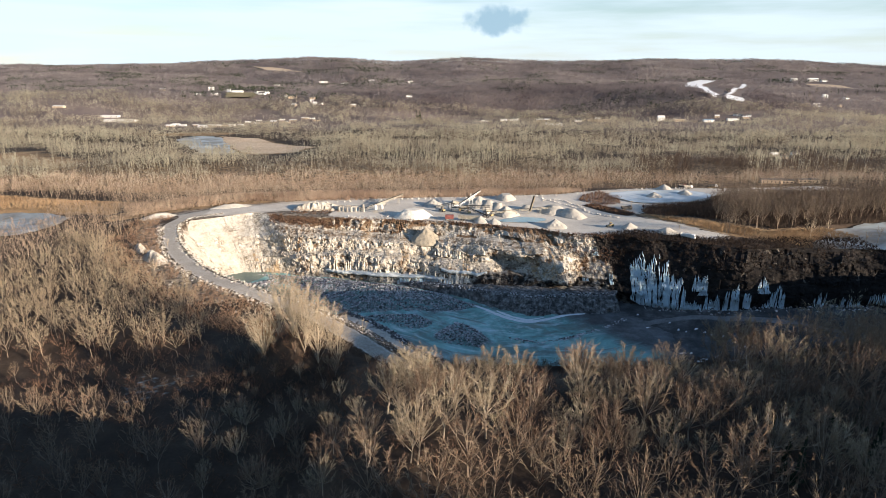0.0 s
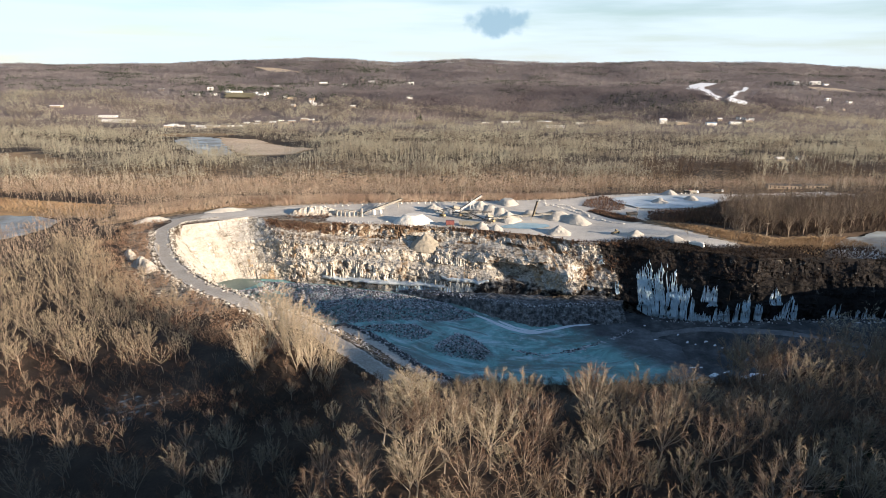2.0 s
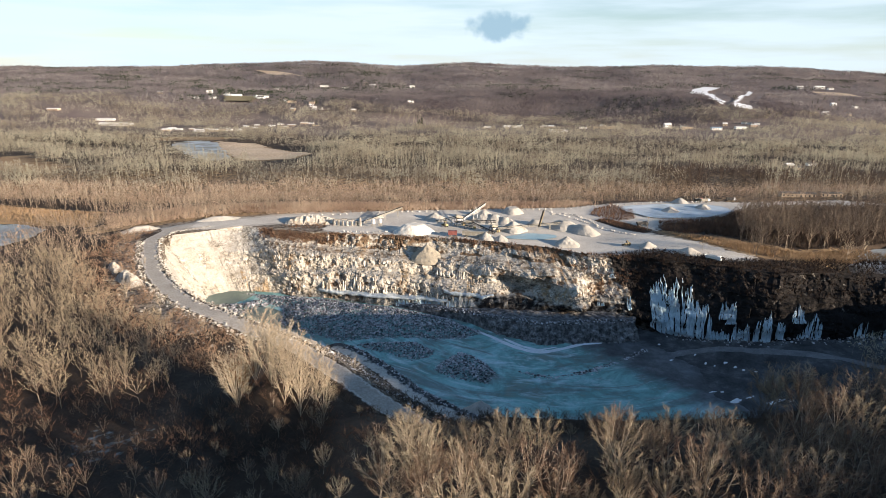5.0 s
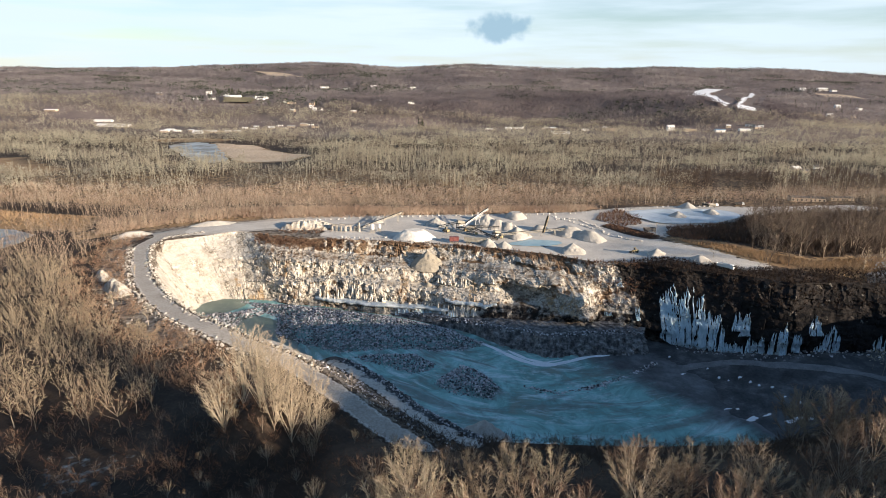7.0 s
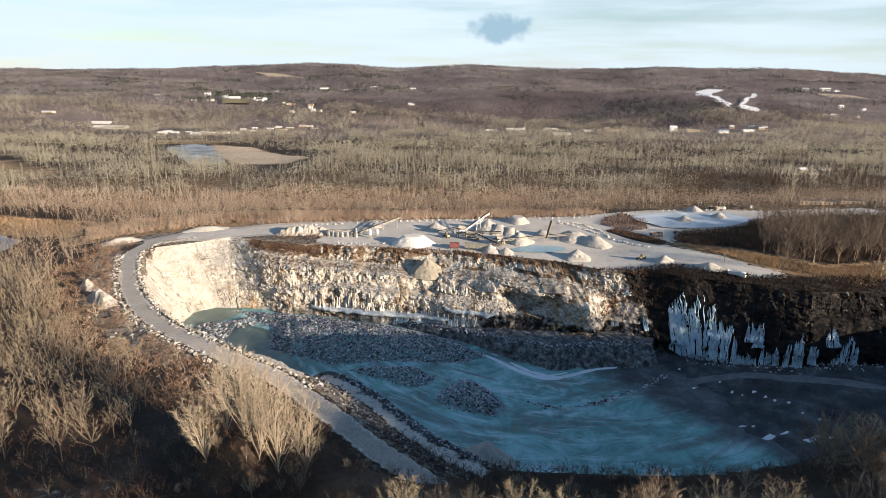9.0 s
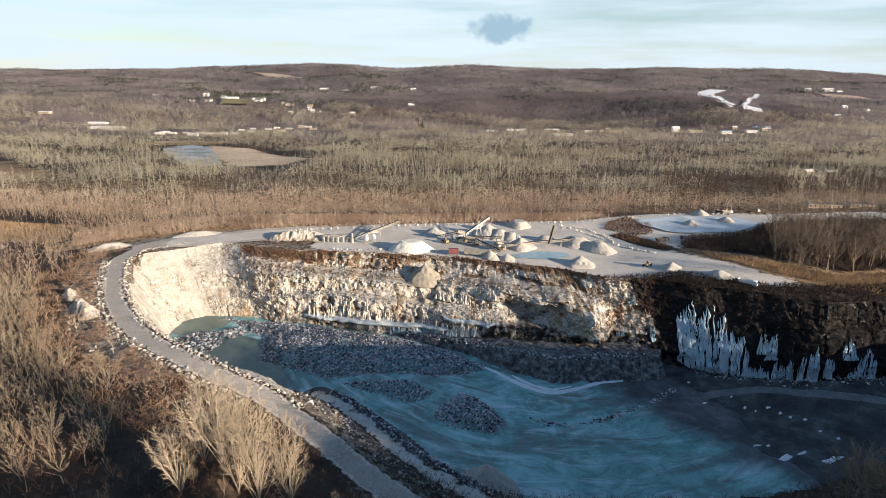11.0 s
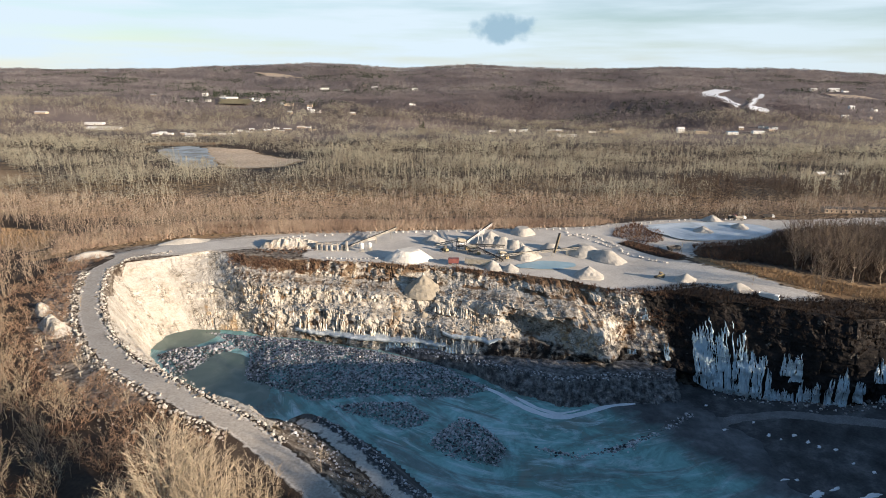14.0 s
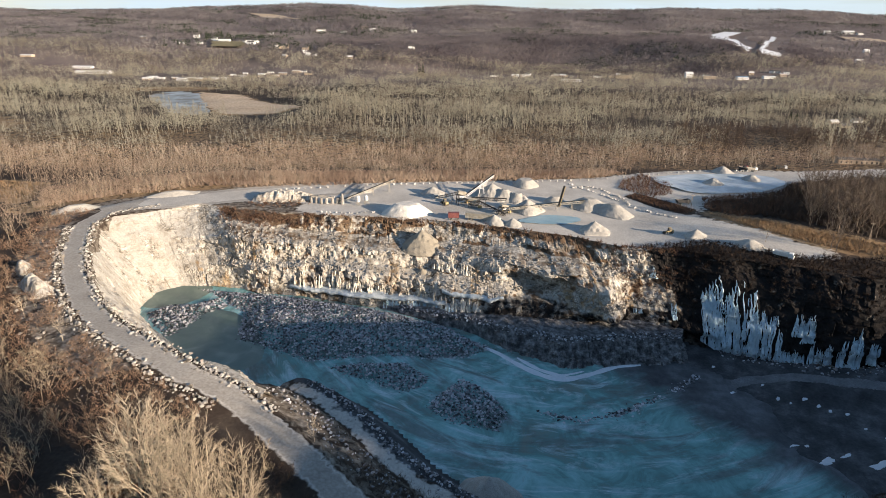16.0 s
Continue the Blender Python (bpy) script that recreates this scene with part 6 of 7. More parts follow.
def boulder_row(line, gap, lo, hi, label):
    line = np.asarray(line, float)
    s = np.r_[0, np.cumsum(np.hypot(*np.diff(line, axis=0).T))]
    q = 0.0
    while q < s[-1]:
        x, y = float(np.interp(q, s, line[:, 0])) + rr.uniform(-.6, .6), float(np.interp(q, s, line[:, 1])) + rr.uniform(-.6, .6)
        ob = new("boulder", MARK_ROCKS[rr.randrange(5)])
        k = rr.uniform(lo, hi)
        ob.matrix_world = pose(x, y, float(ground_z(x, y)[0]) + .22 * k, rr.uniform(-15, 15), rr.uniform(-15, 15), rr.uniform(0, 360)) @ Matrix.Scale(k, 4)
        tagged(ob, label, "boulder", "white boulders round the yard")
        q += gap * rr.uniform(.6, 1.5)


boulder_row([(-113, 419), (-84, 427), (-60, 434), (-37, 438), (-15, 443), (13, 448), (61, 455), (79, 460), (109, 471), (153, 489), (191, 491)], 4.0, 1.2, 2.2, "white boulder edging the gravel yard")
boulder_row([(61, 439), (69, 444), (78, 438), (81, 428), (87, 418), (87, 404), (96, 393), (106, 383)], 2.2, 1.3, 2.4, "white boulder lining the yard track")
boulder_row([(60, 448), (69, 436), (78, 423), (84, 412)], 2.6, 1.2, 2.0, "white boulder on the verge of the yard track")
boulder_row([(-78, 380), (-60, 380), (-46, 384)], 2.0, 1.1, 1.7, "white boulder at the pit edge of the yard")

# ---------------------------------------------------------------- stone plant on the yard
YZ = 0.15


def yz(x, y):
    return float(ground_z(x, y)[0])


def conveyor(p0, p1, label, legs=2, width=1.1, truss=1.1, material=None):
    """A belt conveyor on a lattice truss: p0 the low end, p1 the high end."""
    material = material or STEEL
    c = thing("conveyor", label, "conveyor", "conveyors of the stone plant")
    p0, p1 = Vector(p0), Vector(p1)
    d = (p1 - p0).normalized()
    side = d.cross(Vector((0, 0, 1))).normalized() * width / 2
    up = side.cross(d).normalized() * truss
    frame_b = Build()
    for s in (-1, 1):
        frame_b.beam(p0 + side * s, p1 + side * s, .16, .2)
        frame_b.beam(p0 + side * s - up, p1 + side * s - up, .14, .16)
    n = max(3, int((p1 - p0).length / 2.2))
    for i in range(n):
        a, b = p0.lerp(p1, i / n), p0.lerp(p1, (i + 1) / n)
        for s in (-1, 1):
            frame_b.beam(a + side * s, b + side * s - up, .09, .09)
            frame_b.beam(a + side * s, a + side * s - up, .09, .09)
    part("truss", frame_b, material, c)
    belt = Build()
    belt.beam(p0 + up * .12, p1 + up * .12, width * .8, .12)
    part("belt", belt, RUBBER, c, "black rubber belt")
    for end in (p0, p1):
        drum = Build()
        drum.tube([end - side * 1.05, end + side * 1.05], [.32, .32], 10)
        part("drum", drum, DARK_STEEL, c)
    for i in range(legs):
        t = (i + 1) / (legs + .35)
        q = p0.lerp(p1, t)
        g = yz(q.x, q.y)
        if q.z - g < 1.0:
            continue
        leg = Build()
        for s in (-1, 1):
            leg.beam(q + side * s - up, Vector((q.x + side.x * s * 1.7, q.y + side.y * s * 1.7, g - .2)), .2, .2)
        leg.beam(q + side * 1.3 - up + Vector((0, 0, -(q.z - g) * .5)), q - side * 1.3 - up + Vector((0, 0, -(q.z - g) * .5)), .12, .12)
        part("leg", leg, material, c)
    return c


conveyor((-72, 397, 1.2), (-45, 424, 7.0), "grey belt conveyor rising to the yard on steel legs", 3, material=STEEL)
conveyor((-6, 404, 2.0), (12.8, 430, 9.4), "pale steel stacking conveyor rising steeply over the plant", 1, material=WHITE_PAINT)
conveyor((20, 386, 3.6), (66, 401, 4.6), "long low conveyor on slim posts above the frozen puddle", 5, material=STEEL)
conveyor((-20, 408, 1.6), (-7, 404, 6.0), "short feed conveyor into the screening tower", 1, material=STEEL)
conveyor((0, 398, 5.0), (19, 396, 5.4), "level grey transfer conveyor between two machines", 2, material=DARK_STEEL)
conveyor((4, 394, 4.6), (18, 382, 1.4), "rusty conveyor slanting down to the crusher", 1, material=DARK_STEEL)
conveyor((46.5, 393, 3.0), (50, 401, 11.6), "upright yellow loading conveyor standing above the long belt", 0, material=YELLOW_PAINT)


def a_frame(x, y, h):
    t = thing("gantry", "white A-frame gantry of steel over the stacking conveyor", "gantry")
    g = yz(x, y)
    for s in (-1, 1):
        b = Build()
        b.beam((x + s * 1.8, y, g - .2), (x + s * .3, y + .2, g + h), .3, .3)
        part("mast", b, WHITE_PAINT, t)
    for z, w in ((.1, 5.2), (h * .55, 1.9)):
        b = Build()
        b.beam((x - w / 2, y, g + z), (x + w / 2, y, g + z), .25, .25)
        part("crossbar", b, WHITE_PAINT, t)
    foot = Build()
    foot.box(pose(x, y, g + .1), 6, 1.0, .35)
    part("base", foot, STEEL, t)


a_frame(6, 414, 10.0)


def screen_tower(x, y, label, tall, turn=0.0):
    t = thing("screening_plant", label, "quarry machine")
    g = yz(x, y)
    m = pose(x, y, g, 0, 0, turn)
    for i, (sx, sy) in enumerate(((-2.4, -1.6), (2.4, -1.6), (2.4, 1.6), (-2.4, 1.6))):
        b = Build()
        b.beam(m @ Vector((sx, sy, -.3)), m @ Vector((sx, sy, tall * .62)), .28, .28)
        part("leg", b, DARK_STEEL, t)
    for z in (.3, .62):
        b = Build()
        b.box(m @ pose(0, 0, tall * z), 5.6, 4.0, .18)
        part("deck", b, DARK_STEEL, t)
        r = Build()
        for s in (-1, 1):
            r.beam(m @ Vector((-2.8, 2.0 * s, tall * z + 1)), m @ Vector((2.8, 2.0 * s, tall * z + 1)), .07, .07)
        part("guard_rail", r, YELLOW_PAINT, t)
    b = Build()
    b.box(m @ pose(0, 0, tall * .74, 0, 14, 0), 4.6, 2.4, tall * .2)
    part("screen_box", b, STEEL, t, "pale dusty screen box")
    hop = Build()
    vs = [m @ Vector((x_ * k, y_ * k * .7, z_)) for z_, k in ((tall * .35, .6), (tall * .56, 1.6)) for x_, y_ in ((-1, -1), (1, -1), (1, 1), (-1, 1))]
    hop.v = vs
    hop.f = [(0, 1, 5, 4), (1, 2, 6, 5), (2, 3, 7, 6), (3, 0, 4, 7), (3, 2, 1, 0)]
    part("hopper", hop, WHITE_PAINT, t)
    eng = Build()
    eng.box(m @ pose(3.6, .4, tall * .12), 1.8, 1.6, tall * .24)
    part("motor_housing", eng, YELLOW_PAINT, t)
    return t


screen_tower(-5, 402, "dusty steel screening tower with decks and a hopper", 8.5, 20)
screen_tower(1.5, 396, "low steel crusher frame crusted with stone dust", 5.5, -15)
screen_tower(17.5, 386.5, "brown crusher on a steel frame feeding the long conveyor", 6.0, 35)


def silo(x, y, h, r, label):
    t = thing("silo", label, "silo")
    g = yz(x, y)
    b = Build()
    b.tube([(x, y, g + 1.2), (x, y, g + 2), (x, y, g + h), (x, y, g + h + .7)], [r * .35, r, r, r * .25], 16)
    part("drum", b, WHITE_PAINT, t, smooth=False)
    for k in range(4):
        a = k * math.pi / 2 + .6
        l = Build()
        l.beam((x + math.cos(a) * r * .9, y + math.sin(a) * r * .9, g - .3), (x + math.cos(a) * r * .9, y + math.sin(a) * r * .9, g + 2.4), .22, .22)
        part("leg", l, STEEL, t)
    lad = Build()
    for s in (-.2, .2):
        lad.beam((x + s, y - r - .08, g), (x + s, y - r - .08, g + h), .06, .06)
    part("ladder", lad, STEEL, t)


silo(-61, 395, 4.6, 1.3, "small white silo on steel legs beside the conveyor")
silo(-57, 398, 4.0, 1.1, "squat white silo on steel legs")


def ruin(x, y):
    t = thing("loading_wall", "ruined wall of pale stone piers at the yard edge", "ruin")
    rr_ = random.Random(8)
    g = yz(x, y)
    for k in range(7):
        b = Build()
        h = rr_.uniform(3.4, 6.6)
        px, py = x - 9 + k * 2.9, y + rr_.uniform(-1, 1)
        pts = [(px + rr_.uniform(-.15, .15), py, g - .4 + h * q) for q in (0, .3, .6, 1)]
        b.tube(pts, [1.1, 1.0, .95, rr_.uniform(.6, .9)], 6)
        part("pier", b, STONE, t)
    for k in range(4):
        b = Build()
        b.box(pose(x - 7 + k * 4.6, y + .4, g + rr_.uniform(2.6, 4.2), 0, rr_.uniform(-4, 4), 0), 3.4, 1.5, .9)
        part("lintel", b, STONE, t)


ruin(-78, 396)


def wheel(parent, x, y, z, r, w, turn):
    b = Build()
    m = pose(x, y, z, 0, 0, turn)
    b.tube([m @ Vector((0, -w / 2, 0)), m @ Vector((0, -w / 2 + .05, 0)), m @ Vector((0, w / 2 - .05, 0)), m @ Vector((0, w / 2, 0))], [r * .85, r, r, r * .85], 14)
    o = part("wheel", b, RUBBER, parent)
    h = Build()
    h.tube([m @ Vector((0, -w / 2 - .02, 0)), m @ Vector((0, w / 2 + .02, 0))], [r * .5, r * .5], 10)
    part("rim", h, STEEL, o)


def trailer(x, y, turn, length, label, body, height=2.7):
    t = thing("trailer", label, "trailer")
    g = yz(x, y) + .1
    m = pose(x, y, g, 0, 0, turn)
    b = Build()
    b.box(m @ pose(0, 0, 1.1 + height / 2), length, 2.5, height)
    ob = part("box", b, body, t)
    for k in range(int(length / 1.6)):
        r = Build()
        for s in (-1, 1):
            r.box(m @ pose(-length / 2 + .8 + k * 1.6, s * 1.27, 1.1 + height / 2), .1, .06, height * .94)
        part("rib", r, body, ob)
    c = Build()
    c.box(m @ pose(0, 0, .95), length * .96, 1.0, .25)
    part("chassis", c, DARK_STEEL, t)
    for dx in (-length * .36, -length * .25, length * .38):
        for s in (-1, 1):
            p = m @ Vector((dx, s * 1.05, .52))
            wheel(t, p.x, p.y, p.z, .52, .4, turn)


trailer(4.5, 374.5, -12, 14, "long grey box trailer parked at the pit edge", STEEL)
trailer(-8.5, 375.5, 5, 5.5, "red steel container at the pit edge", RED_PAINT, 2.5)


def loader(x, y, turn, label, paint, k=1.0):
    """A wheel loader: body, cab, bucket on arms, four wheels."""
    t = thing("wheel_loader", label, "vehicle")
    g = yz(x, y) + .1
    m = pose(x, y, g, 0, 0, turn) @ Matrix.Scale(k, 4)
    b = Build()
    b.box(m @ pose(-1.4, 0, 1.6), 2.8, 2.0, 1.3)
    b.box(m @ pose(1.0, 0, 1.3), 2.0, 1.3, .9)
    part("body", b, paint, t)
    c = Build()
    c.box(m @ pose(.0, 0, 2.9), 1.5, 1.6, 1.5)
    cab = part("cab", c, DARK_STEEL, t)
    roof = Build()
    roof.box(m @ pose(.0, 0, 3.72), 1.7, 1.8, .14)
    part("roof", roof, paint, cab)
    for s in (-1, 1):
        a = Build()
        a.beam(m @ Vector((.8, s * .6, 1.9)), m @ Vector((3.2, s * .6, .7)), .2 * k, .3 * k)
        part("arm", a, paint, t)
    bk = Build()
    bk.v = [m @ Vector(p) for p in ((3.0, -1.4, .2), (3.0, 1.4, .2), (3.0, 1.4, 1.3), (3.0, -1.4, 1.3), (4.3, -1.4, .15), (4.3, 1.4, .15))]
    bk.f = [(0, 1, 2, 3), (0, 4, 5, 1), (0, 3, 4), (1, 5, 2)]
    part("bucket", bk, DARK_STEEL, t)
    for dx in (-1.6, 1.4):
        for s in (-1, 1):
            p = m @ Vector((dx, s * 1.1, .75))
            wheel(t, p.x, p.y, p.z, .75 * k, .55 * k, turn)


loader(94.4, 360, 200, "pale yellow wheel loader parked on the yard", YELLOW_PAINT, .75)
loader(-14, 399, 120, "dusty yellow wheel loader below the screening tower", YELLOW_PAINT, .9)


def truck(x, y, turn, label, cab_paint, bed_paint, k=1.0):
    t = thing("truck", label, "vehicle")
    g = yz(x, y) + .1
    m = pose(x, y, g, 0, 0, turn) @ Matrix.Scale(k, 4)
    c = Build()
    c.v = [m @ Vector(p) for p in ((2.0, -1.15, .7), (4.0, -1.15, .7), (4.0, -1.15, 1.8), (3.5, -1.15, 2.8), (2.0, -1.15, 2.8), (2.0, 1.15, .7), (4.0, 1.15, .7), (4.0, 1.15, 1.8), (3.5, 1.15, 2.8), (2.0, 1.15, 2.8))]
    c.f = [(0, 1, 2, 3, 4), (9, 8, 7, 6, 5), (0, 5, 6, 1), (1, 6, 7, 2), (2, 7, 8, 3), (3, 8, 9, 4), (4, 9, 5, 0)]
    cab = part("cab", c, cab_paint, t)
    w = Build()
    w.v = [m @ Vector(p) for p in ((4.02, -1.0, 1.85), (4.02, 1.0, 1.85), (3.56, 1.0, 2.65), (3.56, -1.0, 2.65))]
    w.f = [(0, 1, 2, 3)]
    part("windscreen", w, PANE, cab)
    b = Build()
    b.v = [m @ Vector(p) for p in ((-3.8, -1.1, 1.1), (1.8, -1.1, 1.1), (1.8, 1.1, 1.1), (-3.8, 1.1, 1.1), (-4.2, -1.3, 2.6), (1.9, -1.3, 2.6), (1.9, 1.3, 2.6), (-4.2, 1.3, 2.6))]
    b.f = [(3, 2, 1, 0), (0, 1, 5, 4), (1, 2, 6, 5), (2, 3, 7, 6), (3, 0, 4, 7)]
    part("tipper_body", b, bed_paint, t)
    ch = Build()
    ch.box(m @ pose(0, 0, .85), 7.6, .9, .25)
    part("chassis", ch, DARK_STEEL, t)
    for dx in (-2.8, -1.7, 3.0):
        for s in (-1, 1):
            p = m @ Vector((dx, s * 1.0, .5))
            wheel(t, p.x, p.y, p.z, .5 * k, .36 * k, turn)


truck(131, 327, -38, "white truck standing on the road above the wall", WHITE_PAINT, WHITE_PAINT)
truck(117.6, 411.5, 15, "dark dump truck parked by the icy track", DARK_STEEL, DARK_STEEL)
truck(12.5, 373.2, -12, "white truck cab coupled to the grey trailer", WHITE_PAINT, STEEL, .8)
truck(190, 493, 5, "white tipper truck parked among the scrap", WHITE_PAINT, STEEL, .9)
truck(186, 497, 30, "rusty tipper truck parked among the scrap", RED_PAINT, DARK_STEEL, .9)
truck(214, 502, -10, "old white truck parked along the wood edge", WHITE_PAINT, DARK_STEEL, .9)
heap_of_rock("scrap_stone", "jumble of pale blocks at the end of the yard", band([(176, 490), (184, 493), (190, 492)], 4.0), 1.2, .8, 2.0, 1.2, STONE, ground_z, 14)


def light_pole(x, y, h, label):
    t = thing("pole", label, "pole")
    g = yz(x, y)
    b = Build()
    b.tube([(x, y, g - .3), (x, y, g + h)], [.17, .11], 7)
    part("mast", b, BARK, t)
    c = Build()
    c.beam((x - 1, y, g + h - .3), (x + 1, y, g + h - .3), .14, .14)
    part("crossarm", c, BARK, t)


light_pole(116.8, 397, 9.0, "wooden utility pole beside the icy track")
light_pole(181, 352, 8.0, "wooden pole with a crossarm in the straw strip")


# ---------------------------------------------------------------- buildings
def house(x, y, w, d, h, turn, wall_mat, roof_mat, label, storeys=2, pitch=.55, category="house"):
    t = thing("house", label, category, "houses on the far plain and hills")
    g = yz(x, y) - .4
    HOMES.append((x, y, w, 16 + h * 2.8))
    m = pose(x, y, g, 0, 0, turn)
    b = Build()
    b.box(m @ pose(0, 0, h / 2), w, d, h)
    rise = d / 2 * pitch
    i = len(b.v)
    b.v += [m @ Vector(p) for p in ((-w / 2, -d / 2, h), (-w / 2, d / 2, h), (-w / 2, 0, h + rise), (w / 2, -d / 2, h), (w / 2, d / 2, h), (w / 2, 0, h + rise))]
    b.f += [(i, i + 2, i + 1), (i + 3, i + 4, i + 5)]
    part("wall", b, wall_mat, t)
    r = Build()
    o = .5
    for s in (-1, 1):
        k = len(r.v)
        e = d / 2 + o
        r.v += [m @ Vector(p) for p in ((-w / 2 - o, s * e, h - o * pitch), (w / 2 + o, s * e, h - o * pitch), (w / 2 + o, 0, h + rise + .02), (-w / 2 - o, 0, h + rise + .02),
                                        (-w / 2 - o, s * e, h - o * pitch + .25), (w / 2 + o, s * e, h - o * pitch + .25), (w / 2 + o, 0, h + rise + .27), (-w / 2 - o, 0, h + rise + .27))]
        for q in ((0, 1, 2, 3), (4, 7, 6, 5), (0, 4, 5, 1), (2, 6, 7, 3), (0, 3, 7, 4), (1, 5, 6, 2)):
            r.f.append(tuple(k + a for a in q))
    roof = part("roof", r, roof_mat, t)
    if category == "house":
        c = Build()
        c.box(m @ pose(w * .22, 0, h + rise + .4), .9, .9, 1.8)
        part("chimney", c, TAN_WALL, roof)
    nwin = max(2, int(w / 3.4))
    for fl in range(storeys):
        for k in range(nwin):
            q = Build()
            q.box(m @ pose(-w / 2 + (k + .5) * w / nwin, -d / 2 - .03, h / storeys * (fl + .55)), 1.1, .1, min(1.5, h / storeys * .5))
            part("window", q, PANE, t)
    q = Build()
    q.box(m @ pose(w * .08, -d / 2 - .04, 1.2), 1.2, .12, 2.2)
    part("door", q, DARK_STEEL, t)


W_, G_, T_, B_ = WHITE_PAINT, GREY_ROOF, TAN_WALL, BLUE_ROOF
WL, TL = "white clapboard house with a grey roof among bare trees", "tan house with a grey shingle roof among bare trees"
for hx, hy, w, d, h, tn, wm, rm, lb, st in [
        (-685, 1596, 14, 9, 10, 10, W_, G_, "tall white house on the wooded slope", 3), (-633, 1579, 15, 8, 6, -5, W_, G_, WL, 2), (-576, 1498, 26, 9, 6, 4, W_, W_, "long white house with a pale roof on a lawn", 2),
        (-662, 1465, 14, 8, 5, 0, W_, G_, WL, 2), (-625, 1473, 15, 8, 5, 10, W_, G_, WL, 2), (-512, 1493, 16, 8, 5, -8, W_, G_, WL, 2), (-507, 1512, 13, 8, 7, 20, W_, G_, WL, 2),
        (-684, 2157, 16, 10, 6, 0, W_, G_, WL, 2), (-535, 2242, 30, 11, 8, 5, W_, G_, WL, 2), (-449, 2208, 22, 11, 6, -5, W_, G_, WL, 2), (-353, 2226, 22, 11, 8, 12, W_, W_, "white house with a pale roof on the far slope", 2),
        (-393, 2293, 22, 11, 8, 0, T_, G_, TL, 2), (-241, 1607, 16, 9, 7, 15, W_, G_, WL, 2), (-206, 2193, 18, 11, 10, 0, W_, G_, WL, 2), (-140, 1459, 14, 9, 7, 4, W_, G_, WL, 2),
        (-420, 1447, 14, 8, 5, 0, T_, G_, TL, 2), (-260, 1367, 12, 7, 4, 0, T_, W_, TL, 1), (-791, 1543, 14, 8, 5, 0, T_, W_, TL, 2), (-369, 1428, 12, 8, 6, 0, T_, G_, TL, 2),
        (1191, 2274, 22, 11, 8, 0, W_, W_, "white house on the far slope", 2), (1247, 2252, 34, 12, 8, -5, W_, W_, "long white house on the far slope", 2), (1272, 2228, 20, 11, 6, 8, W_, G_, WL, 2),
        (208, 2157, 24, 11, 7, 0, T_, W_, "tan house beside dark evergreens", 2), (393, 760, 9, 7, 3, 10, T_, W_, "low house with a pale roof in the brown woods", 1), (388, 730, 9, 7, 3, -5, T_, G_, "tan house with a grey roof in the woods", 1),
        (430, 780, 10, 7, 3, 0, W_, G_, "low white house with a grey roof", 1), (423, 1317, 14, 10, 9, 0, W_, W_, "white gabled house on the plain", 2), (455, 1312, 10, 9, 5, 0, W_, G_, WL, 1),
        (963, 1666, 12, 9, 6, 0, W_, W_, "white house in the valley", 2), (1010, 1650, 12, 9, 6, 0, W_, G_, WL, 2), (840, 1480, 13, 9, 6, 0, W_, W_, "white lodge below the ski runs", 2), (800, 1465, 13, 9, 6, 0, T_, G_, TL, 2)]:
    house(hx, hy, w, d, h, tn, wm, rm, lb, st)
rr = random.Random(78)
for k in range(26):
    hx, hy, sx, sy = rr.choice([(-560, 1510, 60, 30), (-470, 1470, 60, 30), (190, 1305, 110, 18), (590, 1300, 80, 16), (-330, 1385, 70, 20), (880, 1500, 80, 30)])
    house(hx + rr.uniform(-sx, sx), hy + rr.uniform(-sy, sy), rr.uniform(8, 12), 7, rr.uniform(3.5, 5.5), rr.uniform(-40, 40), rr.choice([W_, W_, T_]), rr.choice([G_, G_, W_]), "small pale house among the far bare trees", 1, .5)
SHED = "long low industrial shed on the plain"
for hx, hy, w, d, h, tn, wm, rm, lb in [
        (-731, 1232, 82, 20, 5, 2, W_, W_, "long white-roofed barn on the plain"), (-770, 1262, 60, 16, 4, 2, W_, W_, SHED), (-900, 1290, 40, 14, 4, 0, T_, W_, SHED), (-516, 1144, 30, 10, 4, -4, W_, W_, SHED),
        (178, 1216, 58, 18, 7, -3, W_, G_, "long pale factory with a flat roof"), (168, 1300, 50, 16, 6, 0, T_, G_, SHED), (39, 1270, 24, 10, 4, 0, W_, G_, SHED), (80, 1285, 22, 10, 4, 6, W_, W_, SHED), (239, 1287, 24, 11, 6, 0, W_, G_, SHED),
        (290, 1290, 50, 12, 5, 2, T_, T_, "long low brown shed on the plain"), (457, 1300, 36, 12, 5, 0, T_, T_, "long low brown shed on the plain"), (512, 1283, 34, 14, 6, 0, W_, B_, "white shed with a blue roof"), (560, 1280, 36, 12, 5, 0, W_, W_, SHED), (590, 1290, 20, 10, 5, 0, T_, W_, SHED),
        (282, 532, 34, 10, 4.5, -6, T_, G_, "tan-walled workshop with a grey roof"), (312, 536, 22, 9, 4, -6, T_, G_, "low workshop beside the yard"), (1160, 1500, 70, 20, 8, 0, W_, B_, "large white warehouse with a blue roof")]:
    house(hx, hy, w * (.8 if w > 75 or hy < 600 else .6), d * .8, h * .85, tn, wm, rm, lb, 1, .2, "shed")
rr = random.Random(77)
